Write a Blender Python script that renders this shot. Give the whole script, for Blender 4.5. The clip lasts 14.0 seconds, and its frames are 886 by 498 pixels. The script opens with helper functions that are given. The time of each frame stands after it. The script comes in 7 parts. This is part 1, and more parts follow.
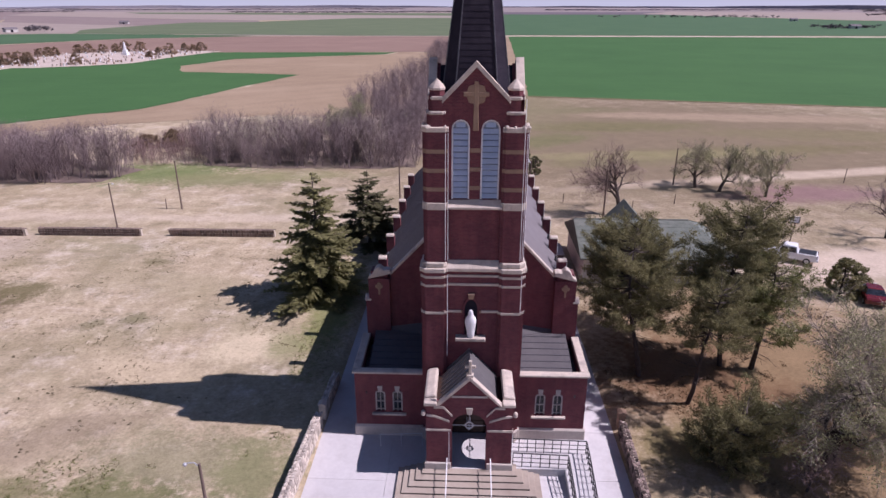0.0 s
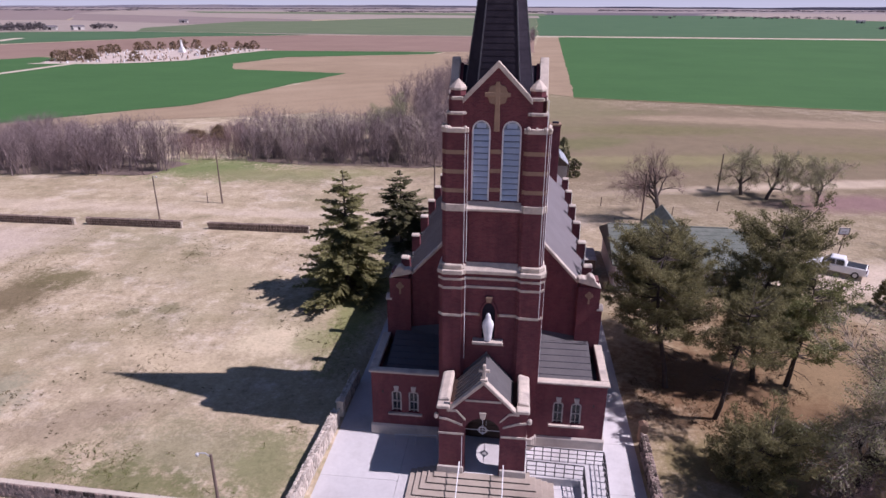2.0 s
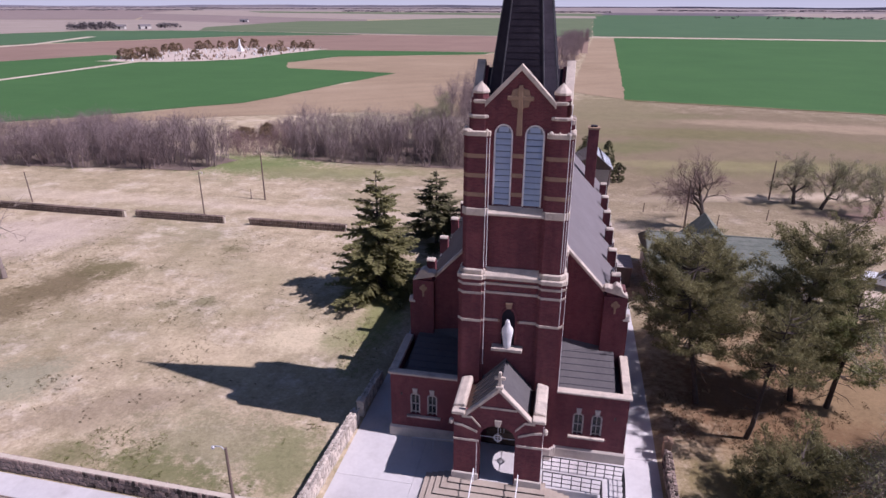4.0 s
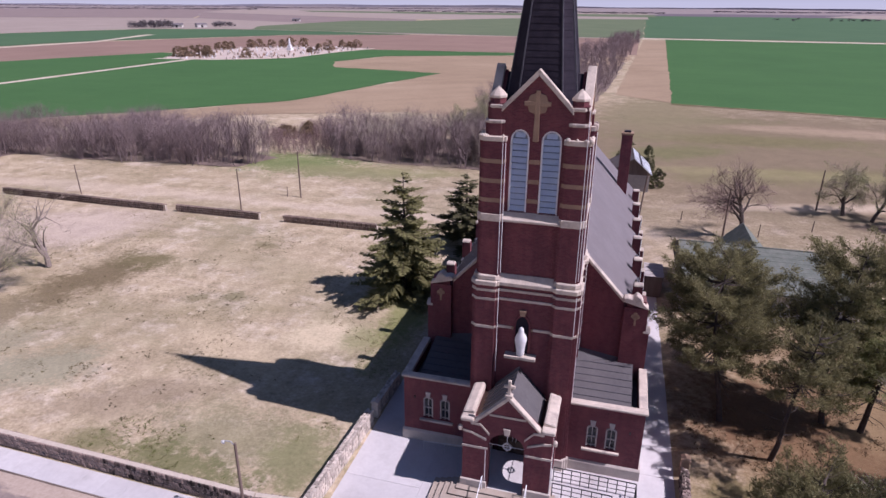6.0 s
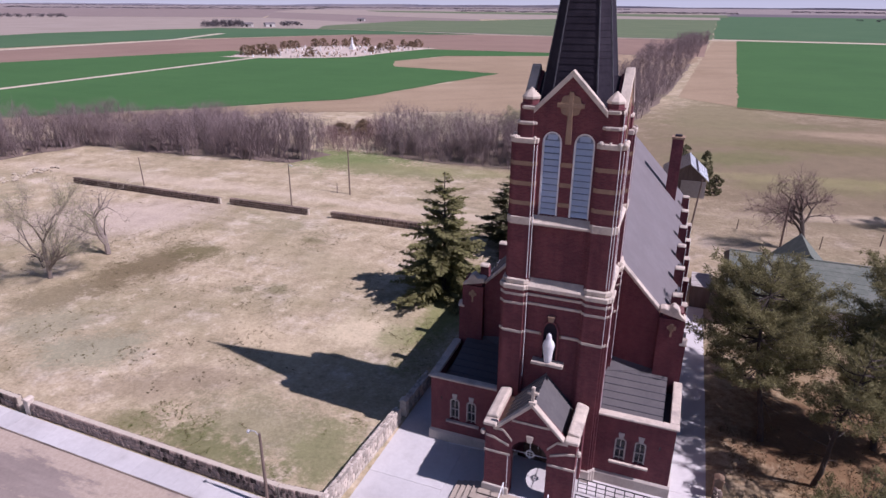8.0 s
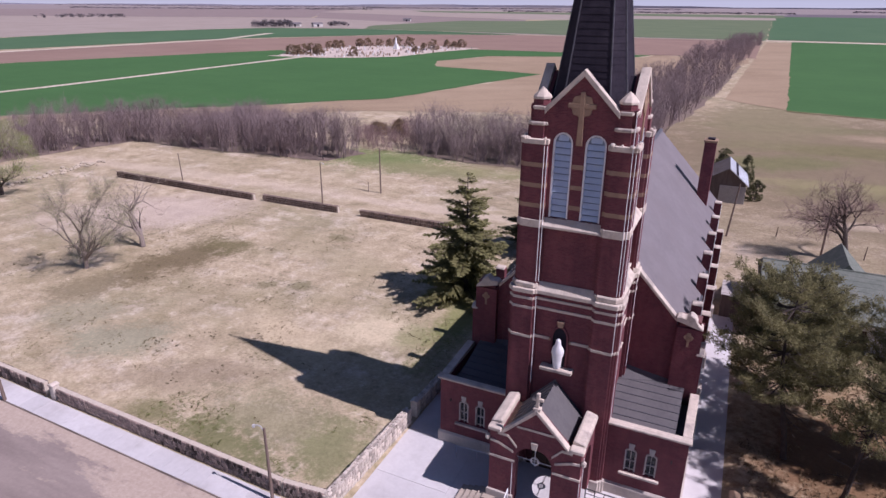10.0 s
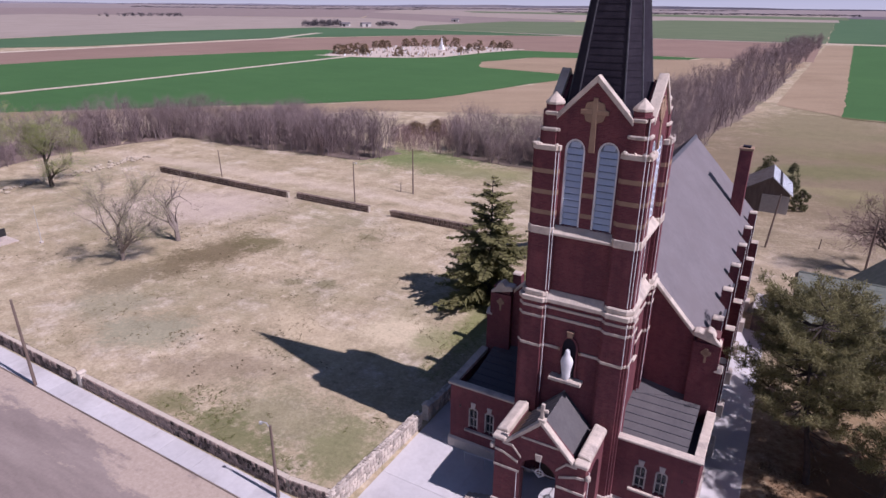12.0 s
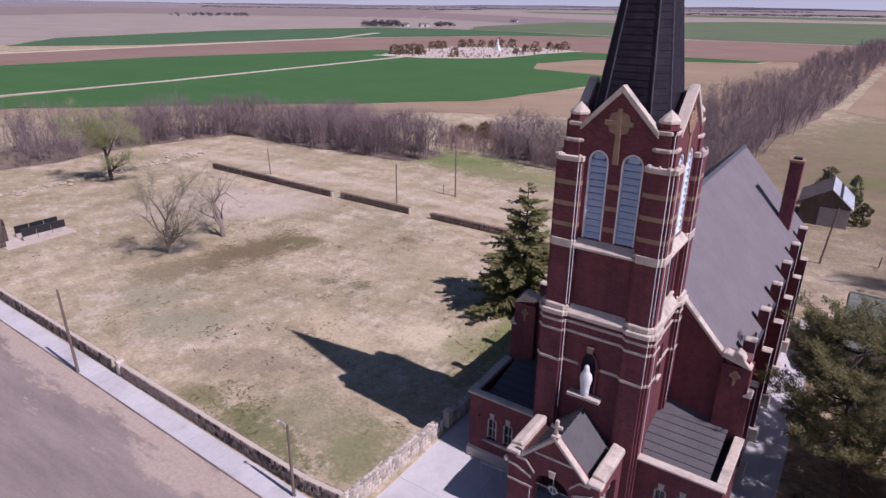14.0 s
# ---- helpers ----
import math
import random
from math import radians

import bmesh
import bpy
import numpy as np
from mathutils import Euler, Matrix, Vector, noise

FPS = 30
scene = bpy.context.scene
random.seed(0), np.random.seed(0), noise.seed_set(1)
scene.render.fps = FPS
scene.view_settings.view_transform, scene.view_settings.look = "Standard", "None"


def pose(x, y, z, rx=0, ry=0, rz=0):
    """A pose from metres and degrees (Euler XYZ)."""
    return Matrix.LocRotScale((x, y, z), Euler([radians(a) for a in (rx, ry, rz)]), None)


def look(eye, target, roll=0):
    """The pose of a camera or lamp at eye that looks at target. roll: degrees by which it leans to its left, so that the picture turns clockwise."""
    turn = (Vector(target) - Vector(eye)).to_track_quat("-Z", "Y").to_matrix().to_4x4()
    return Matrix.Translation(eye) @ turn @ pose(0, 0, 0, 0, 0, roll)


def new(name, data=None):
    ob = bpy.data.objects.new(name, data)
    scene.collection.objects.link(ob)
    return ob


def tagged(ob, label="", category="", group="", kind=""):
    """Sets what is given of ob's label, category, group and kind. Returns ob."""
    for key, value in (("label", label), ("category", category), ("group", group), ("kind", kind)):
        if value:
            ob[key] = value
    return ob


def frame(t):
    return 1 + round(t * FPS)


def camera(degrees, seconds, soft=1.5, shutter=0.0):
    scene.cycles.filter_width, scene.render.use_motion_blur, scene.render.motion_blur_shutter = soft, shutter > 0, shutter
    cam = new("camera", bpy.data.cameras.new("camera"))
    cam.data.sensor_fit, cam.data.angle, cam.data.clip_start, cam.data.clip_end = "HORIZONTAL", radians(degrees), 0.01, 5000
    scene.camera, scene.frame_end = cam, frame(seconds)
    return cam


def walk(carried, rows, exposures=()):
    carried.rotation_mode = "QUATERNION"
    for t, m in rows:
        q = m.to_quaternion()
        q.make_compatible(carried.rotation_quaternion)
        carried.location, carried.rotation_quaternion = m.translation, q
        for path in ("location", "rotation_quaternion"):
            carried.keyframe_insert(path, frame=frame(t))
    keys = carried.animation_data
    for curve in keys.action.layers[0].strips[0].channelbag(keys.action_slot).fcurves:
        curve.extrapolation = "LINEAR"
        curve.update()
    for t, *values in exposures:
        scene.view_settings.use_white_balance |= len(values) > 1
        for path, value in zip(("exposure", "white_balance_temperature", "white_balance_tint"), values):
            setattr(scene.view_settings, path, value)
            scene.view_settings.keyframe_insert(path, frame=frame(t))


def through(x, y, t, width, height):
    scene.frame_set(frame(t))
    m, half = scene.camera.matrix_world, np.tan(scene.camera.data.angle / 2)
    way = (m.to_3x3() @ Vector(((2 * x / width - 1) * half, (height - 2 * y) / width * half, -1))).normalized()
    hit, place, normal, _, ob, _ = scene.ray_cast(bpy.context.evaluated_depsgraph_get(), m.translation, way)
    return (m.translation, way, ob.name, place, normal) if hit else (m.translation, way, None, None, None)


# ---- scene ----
cam = camera(71.0, 14.0)
PATH = [
    (0, (-0.442, -32.988, 25.622), (-0.515, -31.129, 24.888), 0.0),
    (0.5, (-0.085, -32.898, 25.555), (-0.194, -31.04, 24.821), 0.0),
    (1, (0.247, -32.777, 25.524), (0.101, -30.922, 24.791), 0.1),
    (1.5, (0.609, -32.641, 25.505), (0.429, -30.789, 24.772), 0.1),
    (2, (0.97, -32.531, 25.567), (0.756, -30.683, 24.833), 0.2),
    (2.5, (1.366, -32.348, 25.61), (1.111, -30.505, 24.876), 0.2),
    (3, (1.715, -32.214, 25.621), (1.417, -30.378, 24.887), 0.2),
    (5.5, (3.589, -31.484, 25.798), (3.127, -29.682, 25.063), 0.3),
    (6, (3.915, -31.303, 25.835), (3.414, -29.512, 25.1), 0.4),
    (6.5, (4.239, -31.114, 25.856), (3.697, -29.335, 25.121), 0.4),
    (7, (4.551, -30.985, 25.892), (3.964, -29.22, 25.156), 0.4),
    (7.5, (4.885, -30.818, 25.892), (4.253, -29.068, 25.157), 0.4),
    (8, (5.242, -30.617, 25.82), (4.571, -28.883, 25.084), 0.4),
    (10.5, (7.074, -29.325, 25.726), (6.25, -27.658, 24.99), 0.4),
    (11, (7.429, -29.05, 25.739), (6.573, -27.4, 25.003), 0.5),
    (11.5, (7.784, -28.79, 25.783), (6.9, -27.154, 25.047), 0.5),
    (12, (8.104, -28.52, 25.86), (7.19, -26.901, 25.124), 0.5),
    (12.5, (8.398, -28.226, 25.921), (7.455, -26.623, 25.185), 0.6),
    (13, (8.717, -27.943, 26.022), (7.736, -26.363, 25.285), 0.6),
    (13.5, (9.047, -27.606, 26.074), (8.027, -26.051, 25.338), 0.6),
    (14, (9.295, -27.307, 26.168), (8.24, -25.776, 25.431), 0.6),
]
walk(cam, [(t, look(eye, target, roll)) for t, eye, target, roll in PATH], [(0, 0.14, 5950, 34), (11, 0.07, 5900, 34), (14, -0.05, 5900, 34)])

# ---- world, sun ----
SUN_WAY = Vector((-0.80, 0.045, -1.0)).normalized()
world = bpy.data.worlds.new("sky")
scene.world = world
world.use_nodes = True
wn, wl = world.node_tree.nodes, world.node_tree.links
sky = wn.new("ShaderNodeTexSky")
sky.sky_type = "NISHITA"
sky.sun_disc = False
sky.sun_elevation = math.asin(-SUN_WAY.z)
sky.sun_rotation = math.atan2(-SUN_WAY.x, -SUN_WAY.y)
sky.air_density, sky.dust_density, sky.ozone_density = 1.0, 0.3, 2.4
wn["Background"].inputs["Strength"].default_value = 0.055
wl.new(sky.outputs["Color"], wn["Background"].inputs["Color"])
sun_data = bpy.data.lights.new("sun", "SUN")
sun_data.energy, sun_data.angle, sun_data.color = 5.0, radians(0.53), (1.0, 0.95, 0.88)
sun = new("sun", sun_data)
sun.matrix_world = look((60, -2, 90), Vector((60, -2, 90)) + SUN_WAY)

# ---- mesh helpers ----
RNG = np.random.default_rng(7)


class Build:
    """Collects vertices and faces of one mesh."""

    def __init__(self):
        self.v, self.f = [], []

    def add(self, verts, faces):
        n = len(self.v)
        self.v += [tuple(p) for p in verts]
        self.f += [tuple(n + i for i in face) for face in faces]
        return self

    def box(self, x0, x1, y0, y1, z0, z1, m=None):
        vs = [Vector((x, y, z)) for z in (z0, z1) for x, y in ((x0, y0), (x1, y0), (x1, y1), (x0, y1))]
        vs = [m @ p for p in vs] if m else vs
        return self.add(vs, [(3, 2, 1, 0), (4, 5, 6, 7), (0, 1, 5, 4), (1, 2, 6, 5), (2, 3, 7, 6), (3, 0, 4, 7)])

    def prism(self, poly, axis, a, b, m=None):
        """poly in the other two axes (x: y,z; y: x,z; z: x,y), drawn out from a to b."""
        def at(p, c):
            return Vector({"x": (c, p[0], p[1]), "y": (p[0], c, p[1]), "z": (p[0], p[1], c)}[axis])
        n = len(poly)
        vs = [at(p, a) for p in poly] + [at(p, b) for p in poly]
        vs = [m @ p for p in vs] if m else vs
        faces = [tuple(range(n))[::-1], tuple(range(n, 2 * n))] + [(i, (i + 1) % n, n + (i + 1) % n, n + i) for i in range(n)]
        return self.add(vs, faces)

    def rings(self, rings, cap=True):
        """Loops of equally many points, skinned one to the next."""
        n = len(rings[0])
        faces = [(k * n + i, k * n + (i + 1) % n, (k + 1) * n + (i + 1) % n, (k + 1) * n + i) for k in range(len(rings) - 1) for i in range(n)]
        if cap:
            faces += [tuple(range(n))[::-1], tuple((len(rings) - 1) * n + i for i in range(n))]
        return self.add([p for r in rings for p in r], faces)

    def tube(self, pts, radii, n=8, cap=True):
        rings = []
        for i, p in enumerate(pts):
            p = Vector(p)
            d = (Vector(pts[min(i + 1, len(pts) - 1)]) - Vector(pts[max(i - 1, 0)])).normalized()
            side = d.cross(Vector((0, 0, 1)) if abs(d.z) < 0.95 else Vector((1, 0, 0))).normalized()
            up = side.cross(d)
            r = radii[i] if isinstance(radii, (list, tuple)) else radii
            rings.append([p + (side * math.cos(a) + up * math.sin(a)) * r for a in (math.tau * k / n for k in range(n))])
        return self.rings(rings, cap)

    def turned(self, profile, centre, n=16):
        """A body of revolution about z: rows of radius, z."""
        cx, cy, cz = centre
        return self.rings([[(cx + r * math.cos(math.tau * k / n), cy + r * math.sin(math.tau * k / n), cz + z) for k in range(n)] for r, z in profile])

    def mesh(self, name, bevel=0.0, smooth=False, weld=False):
        me = bpy.data.meshes.new(name)
        me.from_pydata([tuple(p) for p in self.v], [], self.f)
        bm = bmesh.new()
        bm.from_mesh(me)
        if weld:
            bmesh.ops.remove_doubles(bm, verts=bm.verts, dist=0.002)
        bmesh.ops.recalc_face_normals(bm, faces=bm.faces)
        if bevel:
            edges = [e for e in bm.edges if len(e.link_faces) == 2 and e.calc_face_angle(0) > 0.5]
            bmesh.ops.bevel(bm, geom=edges, offset=bevel, segments=1, affect="EDGES", clamp_overlap=True)
        bm.to_mesh(me)
        bm.free()
        if smooth:
            me.polygons.foreach_set("use_smooth", [True] * len(me.polygons))
        return me


def part(name, b, material, parent=None, label="", bevel=0.0, smooth=False):
    """One mesh object, under a thing or part where one is given."""
    me = b.mesh(name, bevel, smooth) if isinstance(b, Build) else b
    if not me.materials:
        me.materials.append(material)
    ob = new(name, me)
    ob.parent = parent
    return tagged(ob, label)


def thing(name, label, category, at=(0, 0, 0), group="", turn=0.0):
    ob = new(name)
    ob.matrix_world = pose(*at, 0, 0, turn)
    ob.empty_display_size = 0.3
    return tagged(ob, label, category, group)


def raw_mesh(name, verts, faces, smooth=False):
    me = bpy.data.meshes.new(name)
    me.from_pydata(verts, [], faces)
    if smooth:
        me.polygons.foreach_set("use_smooth", [True] * len(me.polygons))
    return me


def quads_mesh(name, corners):
    """corners: an array n x 4 x 3, one loose face each."""
    n = len(corners)
    me = bpy.data.meshes.new(name)
    me.vertices.add(4 * n)
    me.vertices.foreach_set("co", np.asarray(corners, np.float32).ravel())
    me.loops.add(4 * n)
    me.loops.foreach_set("vertex_index", np.arange(4 * n, dtype=np.int32))
    me.polygons.add(n)
    me.polygons.foreach_set("loop_start", np.arange(0, 4 * n, 4, dtype=np.int32))
    me.update(calc_edges=True)
    return me


# ---- materials ----
def shader(name, rough=0.8, metal=0.0, spec=0.3):
    m = bpy.data.materials.new(name)
    m.use_nodes = True
    p = m.node_tree.nodes["Principled BSDF"]
    p.inputs["Roughness"].default_value, p.inputs["Metallic"].default_value = rough, metal
    p.inputs["Specular IOR Level"].default_value = spec
    return m, m.node_tree.nodes, m.node_tree.links, p


def noise_of(nodes, links, coord, scale, detail=4.0, rough=0.6, stretch=None):
    n = nodes.new("ShaderNodeTexNoise")
    n.inputs["Scale"].default_value, n.inputs["Detail"].default_value, n.inputs["Roughness"].default_value = scale, detail, rough
    if stretch:
        mp = nodes.new("ShaderNodeMapping")
        mp.inputs["Scale"].default_value = stretch
        links.new(coord, mp.inputs["Vector"])
        coord = mp.outputs["Vector"]
    links.new(coord, n.inputs["Vector"])
    return n.outputs["Fac"]


def ramp_of(nodes, links, fac, stops):
    r = nodes.new("ShaderNodeValToRGB")
    while len(r.color_ramp.elements) < len(stops):
        r.color_ramp.elements.new(0.5)
    for e, (pos, col) in zip(r.color_ramp.elements, stops):
        e.position, e.color = pos, (*col, 1) if len(col) == 3 else col
    links.new(fac, r.inputs["Fac"])
    return r.outputs["Color"]


def mixed(nodes, links, a, b, fac=0.5, kind="MIX"):
    n = nodes.new("ShaderNodeMix")
    n.data_type, n.blend_type = "RGBA", kind
    for socket, value in (("Factor", fac), ("A", a), ("B", b)):
        s = next(i for i in n.inputs if i.name == socket and i.enabled)
        if isinstance(value, (int, float)):
            s.default_value = value
        elif isinstance(value, tuple):
            s.default_value = (*value, 1)
        else:
            links.new(value, s)
    return next(o for o in n.outputs if o.enabled)


def bumped(nodes, links, p, height, strength=0.3, distance=0.02):
    b = nodes.new("ShaderNodeBump")
    b.inputs["Strength"].default_value, b.inputs["Distance"].default_value = strength, distance
    links.new(height, b.inputs["Height"])
    links.new(b.outputs["Normal"], p.inputs["Normal"])


def coords(nodes, which="Object"):
    return nodes.new("ShaderNodeTexCoord").outputs[which]


def worn(name, dark, light, scale=3.0, rough=0.85, stain=None, stain_scale=0.4, metal=0.0, bump=0.3, spec=0.3, each=0.0, stretch=None, where="Object"):
    """A plain surface with fine grain and larger stains; each: how far single pieces differ."""
    m, nodes, links, p = shader(name, rough, metal, spec)
    c = coords(nodes, where)
    fine = noise_of(nodes, links, c, scale * 6, 5, 0.7, stretch)
    big = noise_of(nodes, links, c, scale, 4, 0.6, stretch)
    col = mixed(nodes, links, ramp_of(nodes, links, fine, ((0.3, dark), (0.7, light))), ramp_of(nodes, links, big, ((0.35, dark), (0.65, light))), 0.5)
    if stain:
        mask = ramp_of(nodes, links, noise_of(nodes, links, c, stain_scale, 5, 0.65), ((0.5, (0, 0, 0)), (0.72, (1, 1, 1))))
        col = mixed(nodes, links, col, stain, mask)
    if each:
        info = nodes.new("ShaderNodeObjectInfo")
        hs = nodes.new("ShaderNodeHueSaturation")
        mr = nodes.new("ShaderNodeMapRange")
        mr.inputs["To Min"].default_value, mr.inputs["To Max"].default_value = 1 - each, 1 + each
        links.new(info.outputs["Random"], mr.inputs["Value"])
        links.new(mr.outputs["Result"], hs.inputs["Value"])
        links.new(col, hs.inputs["Color"])
        col = hs.outputs["Color"]
    links.new(col, p.inputs["Base Color"])
    if bump:
        bumped(nodes, links, p, fine, bump, 0.02)
    return m


def brick_material(name):
    m, nodes, links, p = shader(name, 0.85, 0, 0.25)
    c = coords(nodes)
    sep = nodes.new("ShaderNodeSeparateXYZ")
    links.new(c, sep.inputs[0])
    add = nodes.new("ShaderNodeMath")
    links.new(sep.outputs["X"], add.inputs[0])
    links.new(sep.outputs["Y"], add.inputs[1])
    comb = nodes.new("ShaderNodeCombineXYZ")
    links.new(add.outputs[0], comb.inputs["X"])
    links.new(sep.outputs["Z"], comb.inputs["Y"])
    br = nodes.new("ShaderNodeTexBrick")
    br.inputs["Scale"].default_value = 1.0
    br.inputs["Brick Width"].default_value, br.inputs["Row Height"].default_value = 0.22, 0.076
    br.inputs["Mortar Size"].default_value = 0.006
    br.inputs["Color1"].default_value, br.inputs["Color2"].default_value = (0.190, 0.060, 0.070, 1), (0.142, 0.044, 0.057, 1)
    br.inputs["Mortar"].default_value = (0.19, 0.095, 0.092, 1)
    links.new(comb.outputs[0], br.inputs["Vector"])
    big = ramp_of(nodes, links, noise_of(nodes, links, c, 0.55, 5, 0.65), ((0.3, (0.72, 0.72, 0.76)), (0.7, (1.12, 1.06, 1.04))))
    col = mixed(nodes, links, br.outputs["Color"], big, 1.0, "MULTIPLY")
    streak = ramp_of(nodes, links, noise_of(nodes, links, c, 2.2, 3, 0.6, (1, 1, 0.12)), ((0.42, (0.8, 0.8, 0.84)), (0.6, (1.05, 1.03, 1.0))))
    col = mixed(nodes, links, col, streak, 0.6, "MULTIPLY")
    links.new(col, p.inputs["Base Color"])
    bumped(nodes, links, p, br.outputs["Fac"], -0.25, 0.006)
    return m


def turf(name, tones, patch, patch_amount=0.5, scale=0.12, bump=0.5):
    """Grass or soil: three tones at two scales, with larger patches."""
    m, nodes, links, p = shader(name, 0.95, 0, 0.1)
    c = coords(nodes)
    fine = noise_of(nodes, links, c, scale * 30, 6, 0.75)
    mid = noise_of(nodes, links, c, scale * 3, 6, 0.7)
    big = noise_of(nodes, links, c, scale * 0.45, 4, 0.6)
    a = ramp_of(nodes, links, mid, ((0.3, tones[0]), (0.5, tones[1]), (0.7, tones[2])))
    b = ramp_of(nodes, links, fine, ((0.3, tones[0]), (0.55, tones[1]), (0.75, tones[2])))
    col = mixed(nodes, links, a, b, 0.5)
    mask = ramp_of(nodes, links, big, ((0.48, (0, 0, 0)), (0.66, (patch_amount,) * 3)))
    col = mixed(nodes, links, col, patch, mask)
    links.new(col, p.inputs["Base Color"])
    bumped(nodes, links, p, fine, bump, 0.08)
    return m


def crop_rows(name, tones, turn, gap, patch):
    """A field with faint drill rows along one direction."""
    m, nodes, links, p = shader(name, 0.9, 0, 0.15)
    c = coords(nodes)
    mp = nodes.new("ShaderNodeMapping")
    mp.inputs["Rotation"].default_value = (0, 0, radians(turn))
    links.new(c, mp.inputs["Vector"])
    rows = noise_of(nodes, links, mp.outputs["Vector"], 1.0 / gap, 3, 0.6, (0.02, 1, 1))
    big = noise_of(nodes, links, c, 0.022, 7, 0.72)
    fine = noise_of(nodes, links, c, 1.2, 4, 0.7)
    col = ramp_of(nodes, links, big, ((0.3, tones[0]), (0.5, tones[1]), (0.7, tones[2])))
    col = mixed(nodes, links, col, ramp_of(nodes, links, rows, ((0.35, tones[0]), (0.65, tones[2]))), 0.2)
    col = mixed(nodes, links, col, ramp_of(nodes, links, fine, ((0.3, tones[0]), (0.7, tones[2]))), 0.3)
    col = mixed(nodes, links, col, patch, ramp_of(nodes, links, noise_of(nodes, links, c, 0.03, 6, 0.7), ((0.6, (0, 0, 0)), (0.75, (0.5, 0.5, 0.5)))))
    links.new(col, p.inputs["Base Color"])
    return m


def leafy(name, dark, light, rough=0.6, through=0.25):
    m, nodes, links, p = shader(name, rough, 0, 0.25)
    geo = nodes.new("ShaderNodeNewGeometry")
    c = coords(nodes)
    col = mixed(nodes, links, ramp_of(nodes, links, geo.outputs["Random Per Island"], ((0.0, dark), (1.0, light))),
                ramp_of(nodes, links, noise_of(nodes, links, c, 0.7, 3), ((0.35, dark), (0.65, light))), 0.45)
    links.new(col, p.inputs["Base Color"])
    tr = nodes.new("ShaderNodeBsdfTranslucent")
    links.new(col, tr.inputs["Color"])
    mx = nodes.new("ShaderNodeMixShader")
    mx.inputs[0].default_value = through
    links.new(p.outputs[0], mx.inputs[1])
    links.new(tr.outputs[0], mx.inputs[2])
    links.new(mx.outputs[0], nodes["Material Output"].inputs["Surface"])
    return m


def glass_dark(name):
    m, nodes, links, p = shader(name, 0.12, 0, 0.5)
    c = coords(nodes)
    links.new(ramp_of(nodes, links, noise_of(nodes, links, c, 6, 2), ((0.4, (0.012, 0.014, 0.02)), (0.7, (0.05, 0.06, 0.075)))), p.inputs["Base Color"])
    return m


BRICK = brick_material("red_brick")
STONE = worn("pale_limestone", (0.42, 0.355, 0.30), (0.63, 0.55, 0.47), 2.0, 0.85, (0.28, 0.24, 0.22), 0.9)
STONE_OLD = worn("weathered_cap_stone", (0.32, 0.265, 0.235), (0.52, 0.45, 0.395), 2.2, 0.9, (0.22, 0.18, 0.165), 1.2)
STONE_TAN = worn("tan_stone", (0.25, 0.165, 0.115), (0.36, 0.245, 0.165), 2.5, 0.85, (0.26, 0.17, 0.12), 1.2)
STONE_BASE = worn("plinth_stone", (0.40, 0.35, 0.31), (0.56, 0.50, 0.45), 1.6, 0.9, (0.30, 0.25, 0.23), 0.8)
METAL_ROOF = worn("grey_metal_roof", (0.150, 0.135, 0.143), (0.195, 0.178, 0.187), 0.5, 0.75, (0.165, 0.146, 0.153), 0.3, 0.0, 0.05, 0.15)
SEAM = worn("dark_roof_seam", (0.05, 0.05, 0.06), (0.10, 0.10, 0.115), 3.0, 0.6)
SLATE = worn("spire_slate", (0.019, 0.016, 0.024), (0.034, 0.029, 0.041), 2.0, 0.85, (0.040, 0.035, 0.047), 0.8, spec=0.12)
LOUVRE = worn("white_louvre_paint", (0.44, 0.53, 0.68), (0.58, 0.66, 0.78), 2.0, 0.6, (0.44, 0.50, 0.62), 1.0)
# backing toned darker than the slats, as painted shadow in their gaps
LOUVRE_GAP_SHADE = worn("louvre_gap_shade", (0.27, 0.33, 0.44), (0.38, 0.45, 0.56), 2.0, 0.8)
WHITE = worn("white_paint", (0.70, 0.70, 0.72), (0.82, 0.82, 0.82), 3.0, 0.5)
FRAME = worn("window_frame_paint", (0.32, 0.29, 0.275), (0.46, 0.43, 0.41), 3.0, 0.6)
GLASS = glass_dark("window_glass")
DARK_ROOF = worn("dark_seamed_roof", (0.085, 0.080, 0.086), (0.125, 0.118, 0.122), 0.8, 0.7, (0.10, 0.093, 0.096), 0.4, 0.0, 0.05, 0.2)
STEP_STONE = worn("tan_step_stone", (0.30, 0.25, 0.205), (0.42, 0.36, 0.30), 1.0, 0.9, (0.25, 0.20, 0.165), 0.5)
RISER_SHADE = worn("step_riser_shade", (0.035, 0.03, 0.028), (0.07, 0.06, 0.055), 2.0, 0.9)
DARK_WOOD = worn("dark_door_wood", (0.03, 0.018, 0.014), (0.06, 0.036, 0.028), 2.0, 0.5)
BLACK_IRON = worn("black_iron", (0.012, 0.012, 0.014), (0.03, 0.03, 0.034), 8.0, 0.45, metal=0.0, spec=0.5)
CONCRETE = worn("pale_concrete", (0.45, 0.435, 0.44), (0.55, 0.535, 0.535), 0.6, 0.9, (0.37, 0.35, 0.35), 0.3, each=0.06)
BOULDER = worn("pale_boulder", (0.32, 0.27, 0.20), (0.53, 0.46, 0.36), 2.5, 0.95, (0.20, 0.165, 0.14), 1.8)
FIELDSTONE = worn("field_stone", (0.115, 0.085, 0.075), (0.27, 0.205, 0.175), 2.5, 0.95, (0.07, 0.055, 0.05), 1.5, each=0.85)
